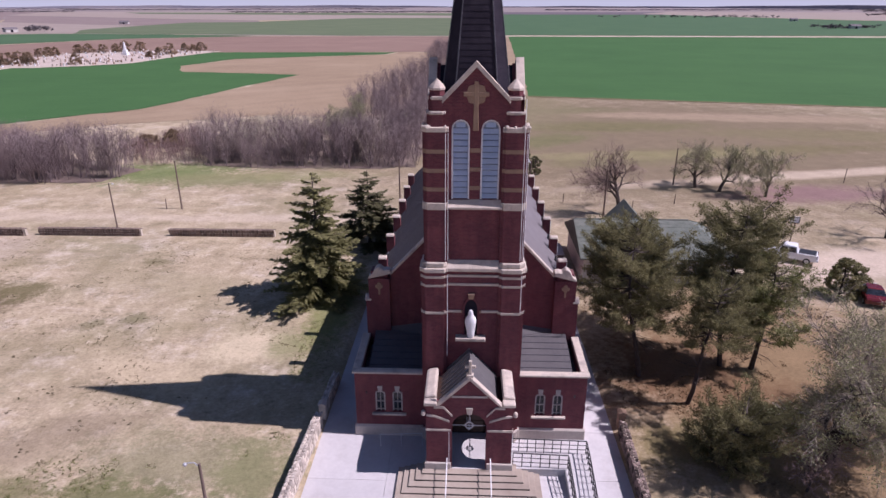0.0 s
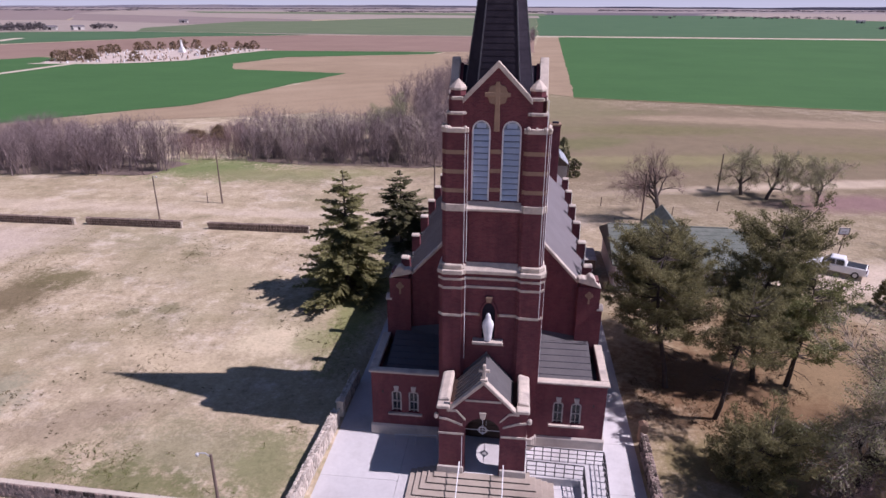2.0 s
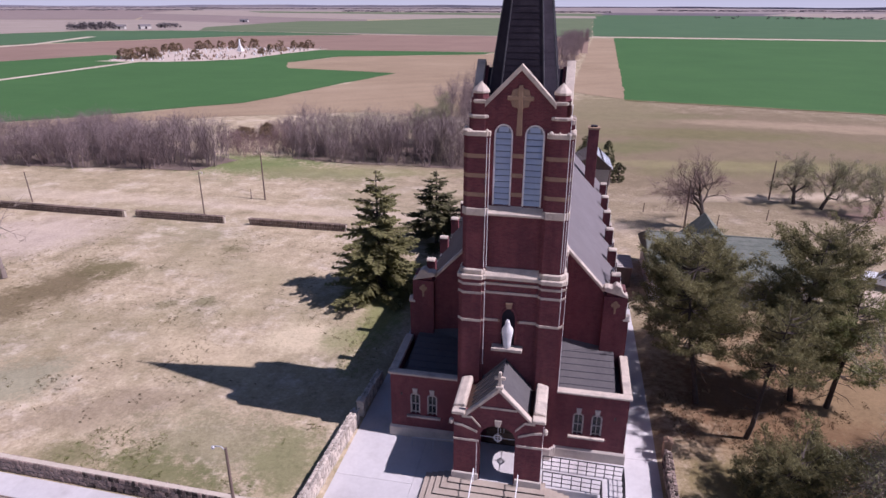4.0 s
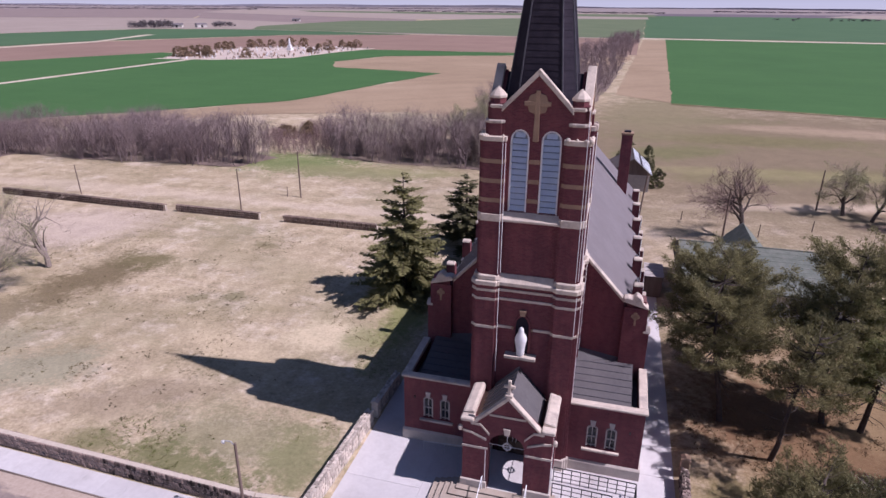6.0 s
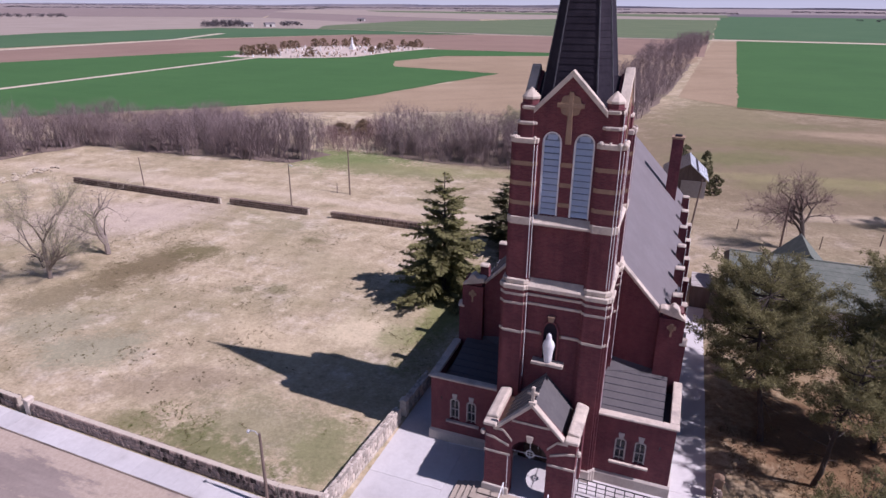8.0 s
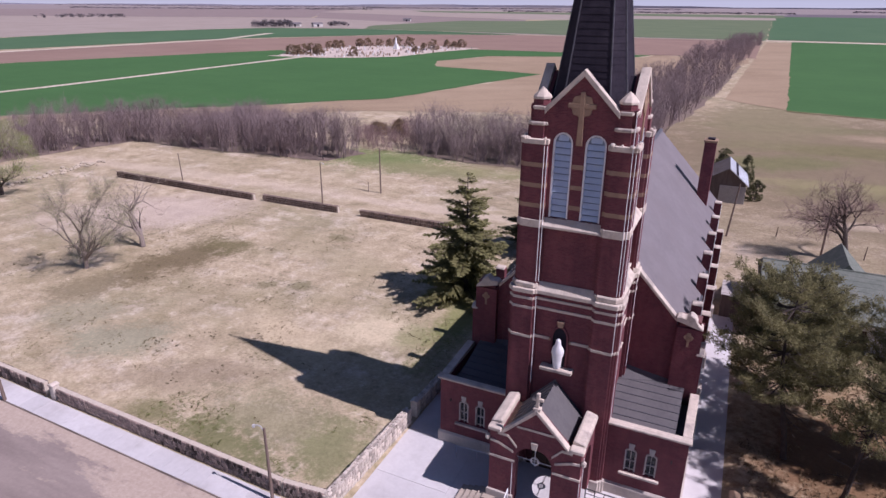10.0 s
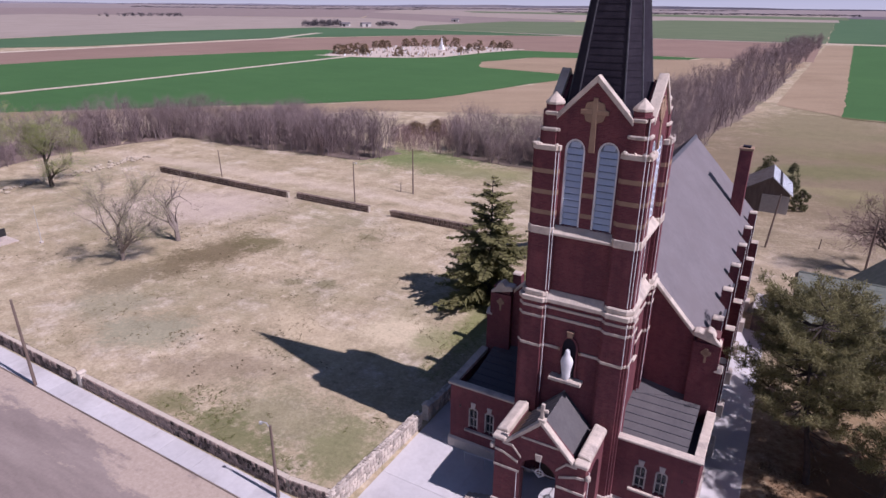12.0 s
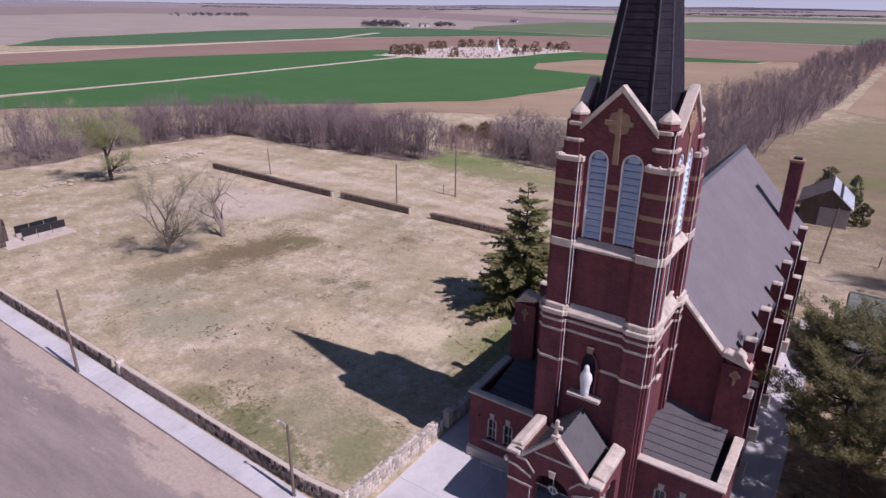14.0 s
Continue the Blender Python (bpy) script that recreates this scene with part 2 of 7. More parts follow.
FIELDSTONE_DARK = worn("brown_field_stone", (0.12, 0.085, 0.07), (0.27, 0.20, 0.165), 2.5, 0.95, (0.09, 0.07, 0.06), 1.5, each=0.35)
FIELDSTONE_PALE = worn("pale_field_stone", (0.36, 0.31, 0.265), (0.58, 0.52, 0.45), 2.5, 0.95, (0.24, 0.19, 0.17), 1.8, each=0.35)
MORTAR = worn("wall_mortar", (0.40, 0.345, 0.285), (0.56, 0.49, 0.41), 3.0, 0.95)
BARK = worn("grey_bark", (0.10, 0.075, 0.062), (0.20, 0.155, 0.13), 3.0, 0.95)
BARK_PALE = worn("pale_grey_bark", (0.15, 0.12, 0.105), (0.30, 0.25, 0.22), 3.0, 0.95)
BARK_DARK = worn("dark_bark", (0.045, 0.035, 0.032), (0.10, 0.08, 0.07), 3.0, 0.95)
TWIG = worn("bare_twigs", (0.15, 0.112, 0.115), (0.29, 0.225, 0.22), 0.12, 0.95, bump=0)
TWIG_RED = worn("reddish_twigs", (0.20, 0.135, 0.125), (0.34, 0.245, 0.225), 0.4, 0.95, bump=0)
TWIG_PALE = worn("pale_twigs", (0.28, 0.235, 0.19), (0.42, 0.36, 0.30), 0.4, 0.95, bump=0)
SPRUCE_LEAF = leafy("spruce_needles", (0.142, 0.142, 0.060), (0.315, 0.300, 0.140), 0.85, 0.45)
PINE_LEAF = leafy("pine_needles", (0.128, 0.122, 0.060), (0.310, 0.288, 0.140), 0.8, 0.45)
PINE_BRIGHT = leafy("fresh_pine_needles", (0.115, 0.130, 0.050), (0.295, 0.300, 0.130), 0.8, 0.42)
CEDAR_LEAF = leafy("cedar_scales", (0.23, 0.165, 0.110), (0.40, 0.295, 0.195), 0.85, 0.45)
CEDAR_GREEN = leafy("dark_cedar_scales", (0.085, 0.087, 0.046), (0.21, 0.20, 0.105), 0.85, 0.4)
BUD_LEAF = leafy("spring_buds", (0.22, 0.23, 0.11), (0.40, 0.40, 0.22), 0.7, 0.35)
LIME_LEAF = leafy("fresh_leaves", (0.20, 0.25, 0.08), (0.38, 0.43, 0.16), 0.7, 0.35)
POLE_WOOD = worn("weathered_pole_wood", (0.12, 0.085, 0.07), (0.22, 0.165, 0.14), 3.0, 0.95, stretch=(1, 1, 0.1))
GALV = worn("galvanised_steel", (0.45, 0.45, 0.47), (0.60, 0.60, 0.62), 4.0, 0.4, metal=0.4)

PLOTS = (
    # middle x, y, half sizes, turn, colour, share, roughness of the edge
    (40, 100, 80, 66, 8, (0.205, 0.162, 0.106), 1.0, 0.5),
    (28, 108, 28, 7, 4, (0.165, 0.150, 0.075), 0.9, 1.0),
    (52, 84, 32, 5, 10, (0.175, 0.150, 0.080), 0.9, 1.0),
    (14, 92, 13, 6, 30, (0.16, 0.155, 0.075), 0.85, 1.1),
    (24, 74, 16, 3.5, 8, (0.19, 0.165, 0.09), 0.8, 1.1),
    (75, 100, 30, 7, -4, (0.19, 0.165, 0.09), 0.8, 1.1),
    (62, 122, 46, 6, -6, (0.33, 0.255, 0.175), 0.8, 1.0),
    (20, 130, 22, 6, 10, (0.165, 0.155, 0.08), 0.8, 1.1),
    (-62, 24, 14, 8, 35, (0.47, 0.385, 0.315), 0.85, 0.6),
    (-45.3, 14.0, 3.6, 7.5, -12, (0.165, 0.130, 0.076), 0.95, 1.1),
    (-43.0, 19.5, 3.4, 3.0, 0, (0.150, 0.128, 0.066), 0.9, 1.1),
    (-47.6, 5.0, 3.0, 4.5, 10, (0.205, 0.168, 0.105), 0.75, 1.3),
    (-36.0, -0.5, 4.0, 3.2, 20, (0.265, 0.255, 0.175), 0.8, 1.1),
    (-43.5, 1.0, 4.5, 3.0, 20, (0.29, 0.27, 0.19), 0.6, 1.2),
    (-25.5, -0.6, 5.0, 1.6, 18, (0.265, 0.212, 0.145), 0.75, 1.2),
    (-28.0, -3.3, 4.0, 1.5, 10, (0.285, 0.228, 0.155), 0.65, 1.3),
    (-25.6, -6.4, 3.0, 1.3, -2, (0.19, 0.175, 0.09), 0.8, 1.2),
    (-17.5, -3.6, 6.5, 3.2, 0, (0.225, 0.210, 0.125), 0.7, 1.3),
    (-19.8, -6.5, 5.5, 1.7, -6, (0.145, 0.148, 0.068), 0.85, 1.4),
    (-12.6, -3.8, 2.6, 3.2, 0, (0.185, 0.185, 0.092), 0.75, 1.3),
    (-17.4, 10.0, 4.0, 2.6, 10, (0.58, 0.49, 0.345), 0.75, 0.7),
    (-14.7, 10.3, 1.8, 2.2, 0, (0.24, 0.235, 0.12), 0.8, 1.0),
    (-29.4, 14.3, 1.5, 1.0, 0, (0.20, 0.18, 0.105), 0.8, 1.3),
    (-32.6, 13.2, 1.4, 1.0, 30, (0.21, 0.185, 0.11), 0.8, 1.3),
    (-33.5, 26.9, 1.8, 0.9, -10, (0.20, 0.175, 0.10), 0.8, 1.3),
    (-30, 22, 9, 3, -10, (0.32, 0.275, 0.175), 0.45, 0.9),
    (-24, 6, 8, 2.5, -20, (0.50, 0.41, 0.28), 0.6, 0.7),
    (-12.4, 17, 2.2, 10, 0, (0.165, 0.185, 0.065), 0.8, 0.9),
    (-50, 64, 13, 7.5, 10, (0.13, 0.175, 0.06), 0.85, 1.4),
    (-38, 60, 14, 4, 8, (0.20, 0.20, 0.10), 0.8, 1.2),
    (-30, 63, 16, 3, 5, (0.24, 0.23, 0.115), 0.6, 0.9),
    (-20, 42, 34, 1.6, 2, (0.52, 0.43, 0.335), 0.6, 0.7),
    (-72, 41, 34, 2.6, 3, (0.50, 0.41, 0.315), 0.6, 0.7),
    # needle litter under the pines, darkened to hold some of their shade
    (23, 7, 15, 21, 0, (0.235, 0.165, 0.092), 1.0, 0.5),
    (15, 8, 6, 5, 20, (0.165, 0.097, 0.056), 0.9, 1.1),
    (20, 4, 6, 3, -10, (0.180, 0.112, 0.062), 0.9, 1.1),
    (14, -1, 4, 2.5, 10, (0.20, 0.165, 0.08), 0.9, 1.1),
    (14, 140, 15, 38, -6, (0.215, 0.185, 0.11), 0.85, 0.9),
    (40, 29, 17, 4.5, 8, (0.52, 0.43, 0.34), 0.9, 0.5),
    # red dirt by the hackberries, with their purple shade in the same colour
    (49, 56, 13, 4.6, 5, (0.235, 0.15, 0.14), 0.95, 0.5),
    (55, 67, 42, 2.4, 14, (0.50, 0.41, 0.31), 0.8, 0.5),
    (37, 57, 9, 1.7, -8, (0.22, 0.185, 0.12), 0.6, 0.7),
    (30, 80, 30, 3.5, 6, (0.27, 0.25, 0.125), 0.5, 0.9),
)


def lawn_material():
    """Dry grass with soft-edged patches of greener turf, bare earth and needle litter; plots under trees also hold
    painted shade.
    """
    m, nodes, links, p = shader("dry_lawn", 0.95, 0, 0.1)
    c = coords(nodes)
    tones = ((0.275, 0.22, 0.138), (0.42, 0.343, 0.235), (0.545, 0.46, 0.338))
    fine = noise_of(nodes, links, c, 3.6, 6, 0.75)
    mid = noise_of(nodes, links, c, 0.33, 6, 0.7)
    edge = noise_of(nodes, links, c, 0.20, 8, 0.80)
    speck = noise_of(nodes, links, c, 1.7, 6, 0.8)
    col = mixed(nodes, links, ramp_of(nodes, links, mid, tuple(zip((0.3, 0.5, 0.7), tones))), ramp_of(nodes, links, fine, tuple(zip((0.3, 0.55, 0.75), tones))), 0.5)
    big = noise_of(nodes, links, c, 0.055, 5, 0.65)
    col = mixed(nodes, links, col, (0.27, 0.24, 0.15), ramp_of(nodes, links, big, ((0.48, (0, 0, 0)), (0.64, (0.75, 0.75, 0.75)))))
    streak = noise_of(nodes, links, c, 0.35, 5, 0.7, (0.10, 1, 1))
    col = mixed(nodes, links, col, (0.50, 0.405, 0.30), ramp_of(nodes, links, streak, ((0.52, (0, 0, 0)), (0.70, (0.55, 0.55, 0.55)))))
    wide = noise_of(nodes, links, c, 0.045, 6, 0.7, (0.35, 1, 1))
    col = mixed(nodes, links, col, (0.26, 0.215, 0.13), ramp_of(nodes, links, wide, ((0.50, (0, 0, 0)), (0.64, (0.6, 0.6, 0.6)))))
    mott = noise_of(nodes, links, c, 0.17, 7, 0.74)
    col = mixed(nodes, links, col, (0.27, 0.225, 0.135), ramp_of(nodes, links, mott, ((0.52, (0, 0, 0)), (0.62, (0.65, 0.65, 0.65)))))
    col = mixed(nodes, links, col, (0.55, 0.465, 0.375), ramp_of(nodes, links, mott, ((0.36, (0.7, 0.7, 0.7)), (0.47, (0, 0, 0)))))
    blot = noise_of(nodes, links, c, 0.6, 6, 0.75)
    col = mixed(nodes, links, col, (0.235, 0.20, 0.125), ramp_of(nodes, links, blot, ((0.54, (0, 0, 0)), (0.66, (0.75, 0.75, 0.75)))))
    col = mixed(nodes, links, col, (0.56, 0.47, 0.365), ramp_of(nodes, links, blot, ((0.32, (0.75, 0.75, 0.75)), (0.44, (0, 0, 0)))))
    ragged = mixed(nodes, links, edge, speck, 0.42)
    for x, y, rx, ry, turn, colour, share, rag in PLOTS:
        mp = nodes.new("ShaderNodeMapping")
        mp.vector_type = "TEXTURE"
        mp.inputs["Location"].default_value = (x, y, 0)
        mp.inputs["Rotation"].default_value = (0, 0, radians(turn))
        mp.inputs["Scale"].default_value = (2 * rx, 2 * ry, 2000)
        links.new(c, mp.inputs["Vector"])
        ln = nodes.new("ShaderNodeVectorMath")
        ln.operation = "LENGTH"
        links.new(mp.outputs["Vector"], ln.inputs[0])
        ad = nodes.new("ShaderNodeMath")
        ad.operation = "MULTIPLY_ADD"
        links.new(ragged, ad.inputs[0])
        ad.inputs[1].default_value = 2.1 * rag
        links.new(ln.outputs["Value"], ad.inputs[2])
        rim = 0.44 + 1.05 * rag
        mr = nodes.new("ShaderNodeMapRange")
        for socket, value in (("From Min", rim - 0.17), ("From Max", rim + 0.15), ("To Min", share), ("To Max", 0.0)):
            mr.inputs[socket].default_value = value
        links.new(ad.outputs[0], mr.inputs["Value"])
        col = mixed(nodes, links, col, colour, mr.outputs["Result"])
    grain = mixed(nodes, links, fine, mid, 0.4)
    col = mixed(nodes, links, col, ramp_of(nodes, links, grain, ((0.32, (0.72, 0.72, 0.72)), (0.5, (1, 1, 1)), (0.70, (1.22, 1.22, 1.20)))), 1.0, "MULTIPLY")
    tuft = ramp_of(nodes, links, noise_of(nodes, links, c, 2.6, 5, 0.7), ((0.60, (0, 0, 0)), (0.70, (0.7, 0.7, 0.7))))
    where = ramp_of(nodes, links, noise_of(nodes, links, c, 0.16, 4, 0.6), ((0.46, (0, 0, 0)), (0.60, (1, 1, 1))))
    col = mixed(nodes, links, col, (0.16, 0.135, 0.075), mixed(nodes, links, tuft, where, 1.0, "MULTIPLY"))
    links.new(col, p.inputs["Base Color"])
    bumped(nodes, links, p, fine, 0.5, 0.08)
    return m


LAWN = lawn_material()
# the _FAR tones and HAZE_LAND have distance haze mixed into their base colours
STUBBLE_FAR = crop_rows("stubble_haze_tint", ((0.25, 0.205, 0.175), (0.31, 0.26, 0.225), (0.37, 0.315, 0.275)), -38, 14.0, (0.24, 0.20, 0.18))
PLOUGHED_FAR = crop_rows("bare_field_haze_tint", ((0.19, 0.15, 0.14), (0.235, 0.185, 0.172), (0.28, 0.225, 0.208)), 4, 12.0, (0.26, 0.22, 0.19))
PLOUGHED = crop_rows("bare_field", ((0.19, 0.125, 0.10), (0.245, 0.165, 0.13), (0.30, 0.21, 0.165)), 4, 3.0, (0.27, 0.215, 0.16))
STUBBLE = crop_rows("stubble_field", ((0.215, 0.155, 0.098), (0.30, 0.222, 0.146), (0.39, 0.30, 0.205)), -38, 7.0, (0.23, 0.165, 0.095))
WHEAT = crop_rows("green_wheat", ((0.040, 0.104, 0.034), (0.051, 0.127, 0.042), (0.064, 0.149, 0.049)), 4, 2.5, (0.074, 0.142, 0.050))
WHEAT_FAR = crop_rows("green_wheat_haze_tint", ((0.050, 0.108, 0.054), (0.066, 0.130, 0.064), (0.086, 0.152, 0.076)), 4, 4.0, (0.105, 0.15, 0.08))
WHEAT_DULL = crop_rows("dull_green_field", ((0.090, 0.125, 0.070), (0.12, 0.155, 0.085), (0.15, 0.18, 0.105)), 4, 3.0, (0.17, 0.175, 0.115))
WOOD_FLOOR = turf("leaf_litter", ((0.13, 0.098, 0.085), (0.19, 0.145, 0.125), (0.27, 0.21, 0.17)), (0.21, 0.185, 0.12), 0.6, 0.2)
EDGE_GRASS = turf("rank_edge_grass", ((0.10, 0.10, 0.05), (0.15, 0.15, 0.07), (0.24, 0.21, 0.12)), (0.30, 0.24, 0.16), 0.7, 0.3)
GUTTER = turf("dark_wet_dirt", ((0.09, 0.07, 0.06), (0.14, 0.11, 0.095), (0.20, 0.16, 0.14)), (0.16, 0.13, 0.11), 0.5, 0.3)
TRACK = turf("chalky_track", ((0.44, 0.38, 0.30), (0.54, 0.47, 0.38), (0.60, 0.53, 0.43)), (0.40, 0.33, 0.25), 0.5, 0.2)
FAR_WOODS = crop_rows("far_scrub", ((0.10, 0.085, 0.105), (0.135, 0.115, 0.13), (0.18, 0.15, 0.155)), 4, 40.0, (0.20, 0.165, 0.16))
HAZE_LAND = crop_rows("far_land_haze_tint", ((0.20, 0.17, 0.17), (0.25, 0.21, 0.205), (0.30, 0.255, 0.24)), 4, 40.0, (0.17, 0.19, 0.16))


def road_material():
    """Worn purplish grey road with tan gravel washed in from its edge."""
    m, nodes, links, p = shader("worn_road", 0.95, 0, 0.1)
    c = coords(nodes)
    fine = noise_of(nodes, links, c, 4.0, 6, 0.75)
    lane = noise_of(nodes, links, c, 0.5, 6, 0.7, (0.18, 1, 1))
    col = mixed(nodes, links, ramp_of(nodes, links, fine, ((0.3, (0.195, 0.155, 0.140)), (0.7, (0.28, 0.23, 0.208)))), ramp_of(nodes, links, lane, ((0.34, (0.195, 0.157, 0.144)), (0.66, (0.335, 0.28, 0.25)))), 0.55)
    gravel = ramp_of(nodes, links, fine, ((0.3, (0.34, 0.27, 0.215)), (0.7, (0.48, 0.395, 0.325))))
    sep = nodes.new("ShaderNodeSeparateXYZ")
    links.new(c, sep.inputs[0])
    across = nodes.new("ShaderNodeMath")
    across.operation = "MULTIPLY_ADD"
    links.new(sep.outputs["X"], across.inputs[0])
    across.inputs[1].default_value = 0.022
    links.new(sep.outputs["Y"], across.inputs[2])
    wash = nodes.new("ShaderNodeMath")
    wash.operation = "MULTIPLY_ADD"
    links.new(noise_of(nodes, links, c, 0.45, 8, 0.70, (0.35, 1, 1)), wash.inputs[0])
    wash.inputs[1].default_value = 13.0
    links.new(across.outputs[0], wash.inputs[2])
    mr = nodes.new("ShaderNodeMapRange")
    mr.inputs["From Min"].default_value, mr.inputs["From Max"].default_value = -6.7, -5.6
    links.new(wash.outputs[0], mr.inputs["Value"])
    far = ramp_of(nodes, links, mr.outputs["Result"], ((0.0, (0, 0, 0)), (1.0, (0.9, 0.9, 0.9))))
    col = mixed(nodes, links, col, gravel, far)
    links.new(col, p.inputs["Base Color"])
    bumped(nodes, links, p, fine, 0.4, 0.03)
    return m


ROAD = road_material()


def glow(name, low, high, z0, z1, power):
    """The bright hazy sky just over the horizon."""
    m = bpy.data.materials.new(name)
    m.use_nodes = True
    nodes, links = m.node_tree.nodes, m.node_tree.links
    nodes.remove(nodes["Principled BSDF"])
    sep = nodes.new("ShaderNodeSeparateXYZ")
    links.new(coords(nodes), sep.inputs[0])
    mr = nodes.new("ShaderNodeMapRange")
    mr.inputs["From Min"].default_value, mr.inputs["From Max"].default_value = z0, z1
    links.new(sep.outputs["Z"], mr.inputs["Value"])
    e = nodes.new("ShaderNodeEmission")
    e.inputs["Strength"].default_value = power
    links.new(ramp_of(nodes, links, mr.outputs["Result"], ((0, low), (1, high))), e.inputs["Color"])
    links.new(e.outputs[0], nodes["Material Output"].inputs["Surface"])
    return m


CEMETERY_SOIL = turf("cemetery_gravel", ((0.40, 0.33, 0.285), (0.50, 0.425, 0.375), (0.60, 0.53, 0.48)), (0.36, 0.30, 0.24), 0.5, 0.3)
SKY_BAND = glow("hazy_sky", (0.80, 0.84, 0.92), (0.52, 0.63, 0.86), 0, 260, 0.62)
# the hills' blue-grey is aerial haze put into the base colour
FAR_HILL = worn("far_hills_haze_blue", (0.21, 0.21, 0.26), (0.29, 0.28, 0.32), 0.004, 1.0, (0.33, 0.30, 0.31), 0.002, bump=0)

from mathutils.geometry import delaunay_2d_cdt

# ---- ground, fields, roads ----
def spread(dense, far):
    out = list(dense)
    step, lo, hi = 1.0, dense[0], dense[-1]
    while hi < far or lo > -far:
        step *= 1.22
        hi, lo = min(hi + step, far), max(lo - step, -far)
        out = ([lo] if lo < out[0] else []) + out + ([hi] if hi > out[-1] else [])
    return np.array(out)


def sunk(x, y):
    """The church yard lies a little below the lawns."""
    def inside(v, a, b, soft):
        return np.clip((v - a) / soft, 0, 1) * np.clip((b - v) / soft, 0, 1)
    return -0.30 * inside(x, -9.9, 9.7, 0.6) * inside(y, -9.5, 34, 0.8)


def relief(x, y):
    d = np.hypot(x, y)
    far = np.clip((d - 2500) / 2400, 0, 1)
    return far * (3 + 3 * np.sin(x / 610 + 1.3) + 2 * np.sin(y / 433 + x / 970))


gx, gy = spread(np.arange(-26, 26.1, 0.5), 4850.0), spread(np.arange(-14, 40.1, 0.5), 4850.0)
X, Y = np.meshgrid(gx, gy)
small = 0.05 * np.sin(X / 3.1) * np.sin(Y / 4.3 + 0.7) * np.clip((np.hypot(X, Y) - 18) / 20, 0, 1)
Z = sunk(X, Y) + relief(X, Y) + small * (np.hypot(X, Y) < 120) - 0.03
nx, ny = len(gx), len(gy)
idx = np.arange(nx * ny).reshape(ny, nx)
faces = np.stack([idx[:-1, :-1], idx[:-1, 1:], idx[1:, 1:], idx[1:, :-1]], -1).reshape(-1, 4)
ground = new("ground", raw_mesh("ground", np.stack([X, Y, Z], -1).reshape(-1, 3).tolist(), faces.tolist(), True))
ground.data.materials.append(LAWN)
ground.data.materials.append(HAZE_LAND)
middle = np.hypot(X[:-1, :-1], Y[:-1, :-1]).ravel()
# beyond 1350 m the ground takes the haze-tinted colour
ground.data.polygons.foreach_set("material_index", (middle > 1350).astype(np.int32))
tagged(ground, "dry tan lawn and open farmland with sparse weeds", "ground", kind="structure")


def outline(points, rough, step, seed):
    """A closed line with its sides broken up into small uneven steps."""
    out = []
    for (ax, ay), (bx, by) in zip(points, points[1:] + points[:1]):
        length = math.hypot(bx - ax, by - ay)
        n = max(1, int(length / step))
        for i in range(n):
            s = i / n
            px, py = ax + (bx - ax) * s, ay + (by - ay) * s
            j = rough * 1.7 * (noise.noise(Vector((px / (step * 3.1), py / (step * 3.1), seed))) + 0.6 * noise.noise(Vector((px / step, py / step, seed + 9)))) if i else 0
            out.append((ax + (bx - ax) * s - (by - ay) / length * j, ay + (by - ay) * s + (bx - ax) / length * j))
    return out


def sheet(name, points, z, material, label, category, rough=0.0, step=4.0, seed=1):
    """A thin sheet of land with uneven edges."""
    pts = outline(points, min(rough, step * 0.3), step, seed) if rough else points
    n = len(pts)
    vs, _, fs, _, _, _ = delaunay_2d_cdt([Vector(q) for q in pts], [], [list(range(n))], 1, 1e-4)
    me = raw_mesh(name, [(q.x, q.y, z) for q in vs], [tuple(f) for f in fs])
    me.materials.append(material)
    return tagged(new(name, me), label, category, kind="structure")


# pasture and fields, near to far
sheet("pasture_strip", [(2, 172), (18, 158), (34, 505), (16, 505)], 0.04, STUBBLE, "pale dry strip between the tree belt and green wheat", "field", 0.3, 4, 3)
sheet("wheat_field_east", [(17.8, 157), (140, 133), (420, 128), (700, 480), (340, 514), (33, 522)], 0.06, WHEAT, "flat bright green wheat field", "field", 0.35, 3, 4)
sheet("field_edge_east", [(17.6, 155.6), (140, 131.8), (420, 126.8), (420, 128.2), (140, 133.4), (18, 157.6)], 0.085, EDGE_GRASS, "dark rank grass along the wheat edge", "field edge", 0.35, 3, 95)
sheet("field_track_east", [(14, 526), (340, 516), (1200, 500), (1200, 513), (340, 529), (14, 539)], 0.06, TRACK, "pale straight farm track", "track", 0.6, 20, 5)
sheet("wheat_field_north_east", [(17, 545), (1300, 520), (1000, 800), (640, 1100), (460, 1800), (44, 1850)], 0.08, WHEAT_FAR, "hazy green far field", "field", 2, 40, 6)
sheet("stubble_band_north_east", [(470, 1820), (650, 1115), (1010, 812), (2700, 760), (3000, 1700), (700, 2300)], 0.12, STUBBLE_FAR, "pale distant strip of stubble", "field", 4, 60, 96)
sheet("bare_field_north_east", [(60, 1710), (2700, 1510), (3900, 2100), (90, 2200)], 0.10, FAR_WOODS, "dark purplish far scrub land", "field", 4, 80, 7)
sheet("stubble_bank", [(-165, 30), (-108, 84), (-84, 104), (-50, 120), (-18, 118), (-8, 190), (8, 330), (-40, 336), (-44, 318), (-116, 286), (-128, 248), (-117, 224), (-66, 214), (-86, 128), (-108, 103), (-172, 40)], 0.05, STUBBLE, "bare tan bank between the wood and the wheat", "field", 1.5, 6, 8)
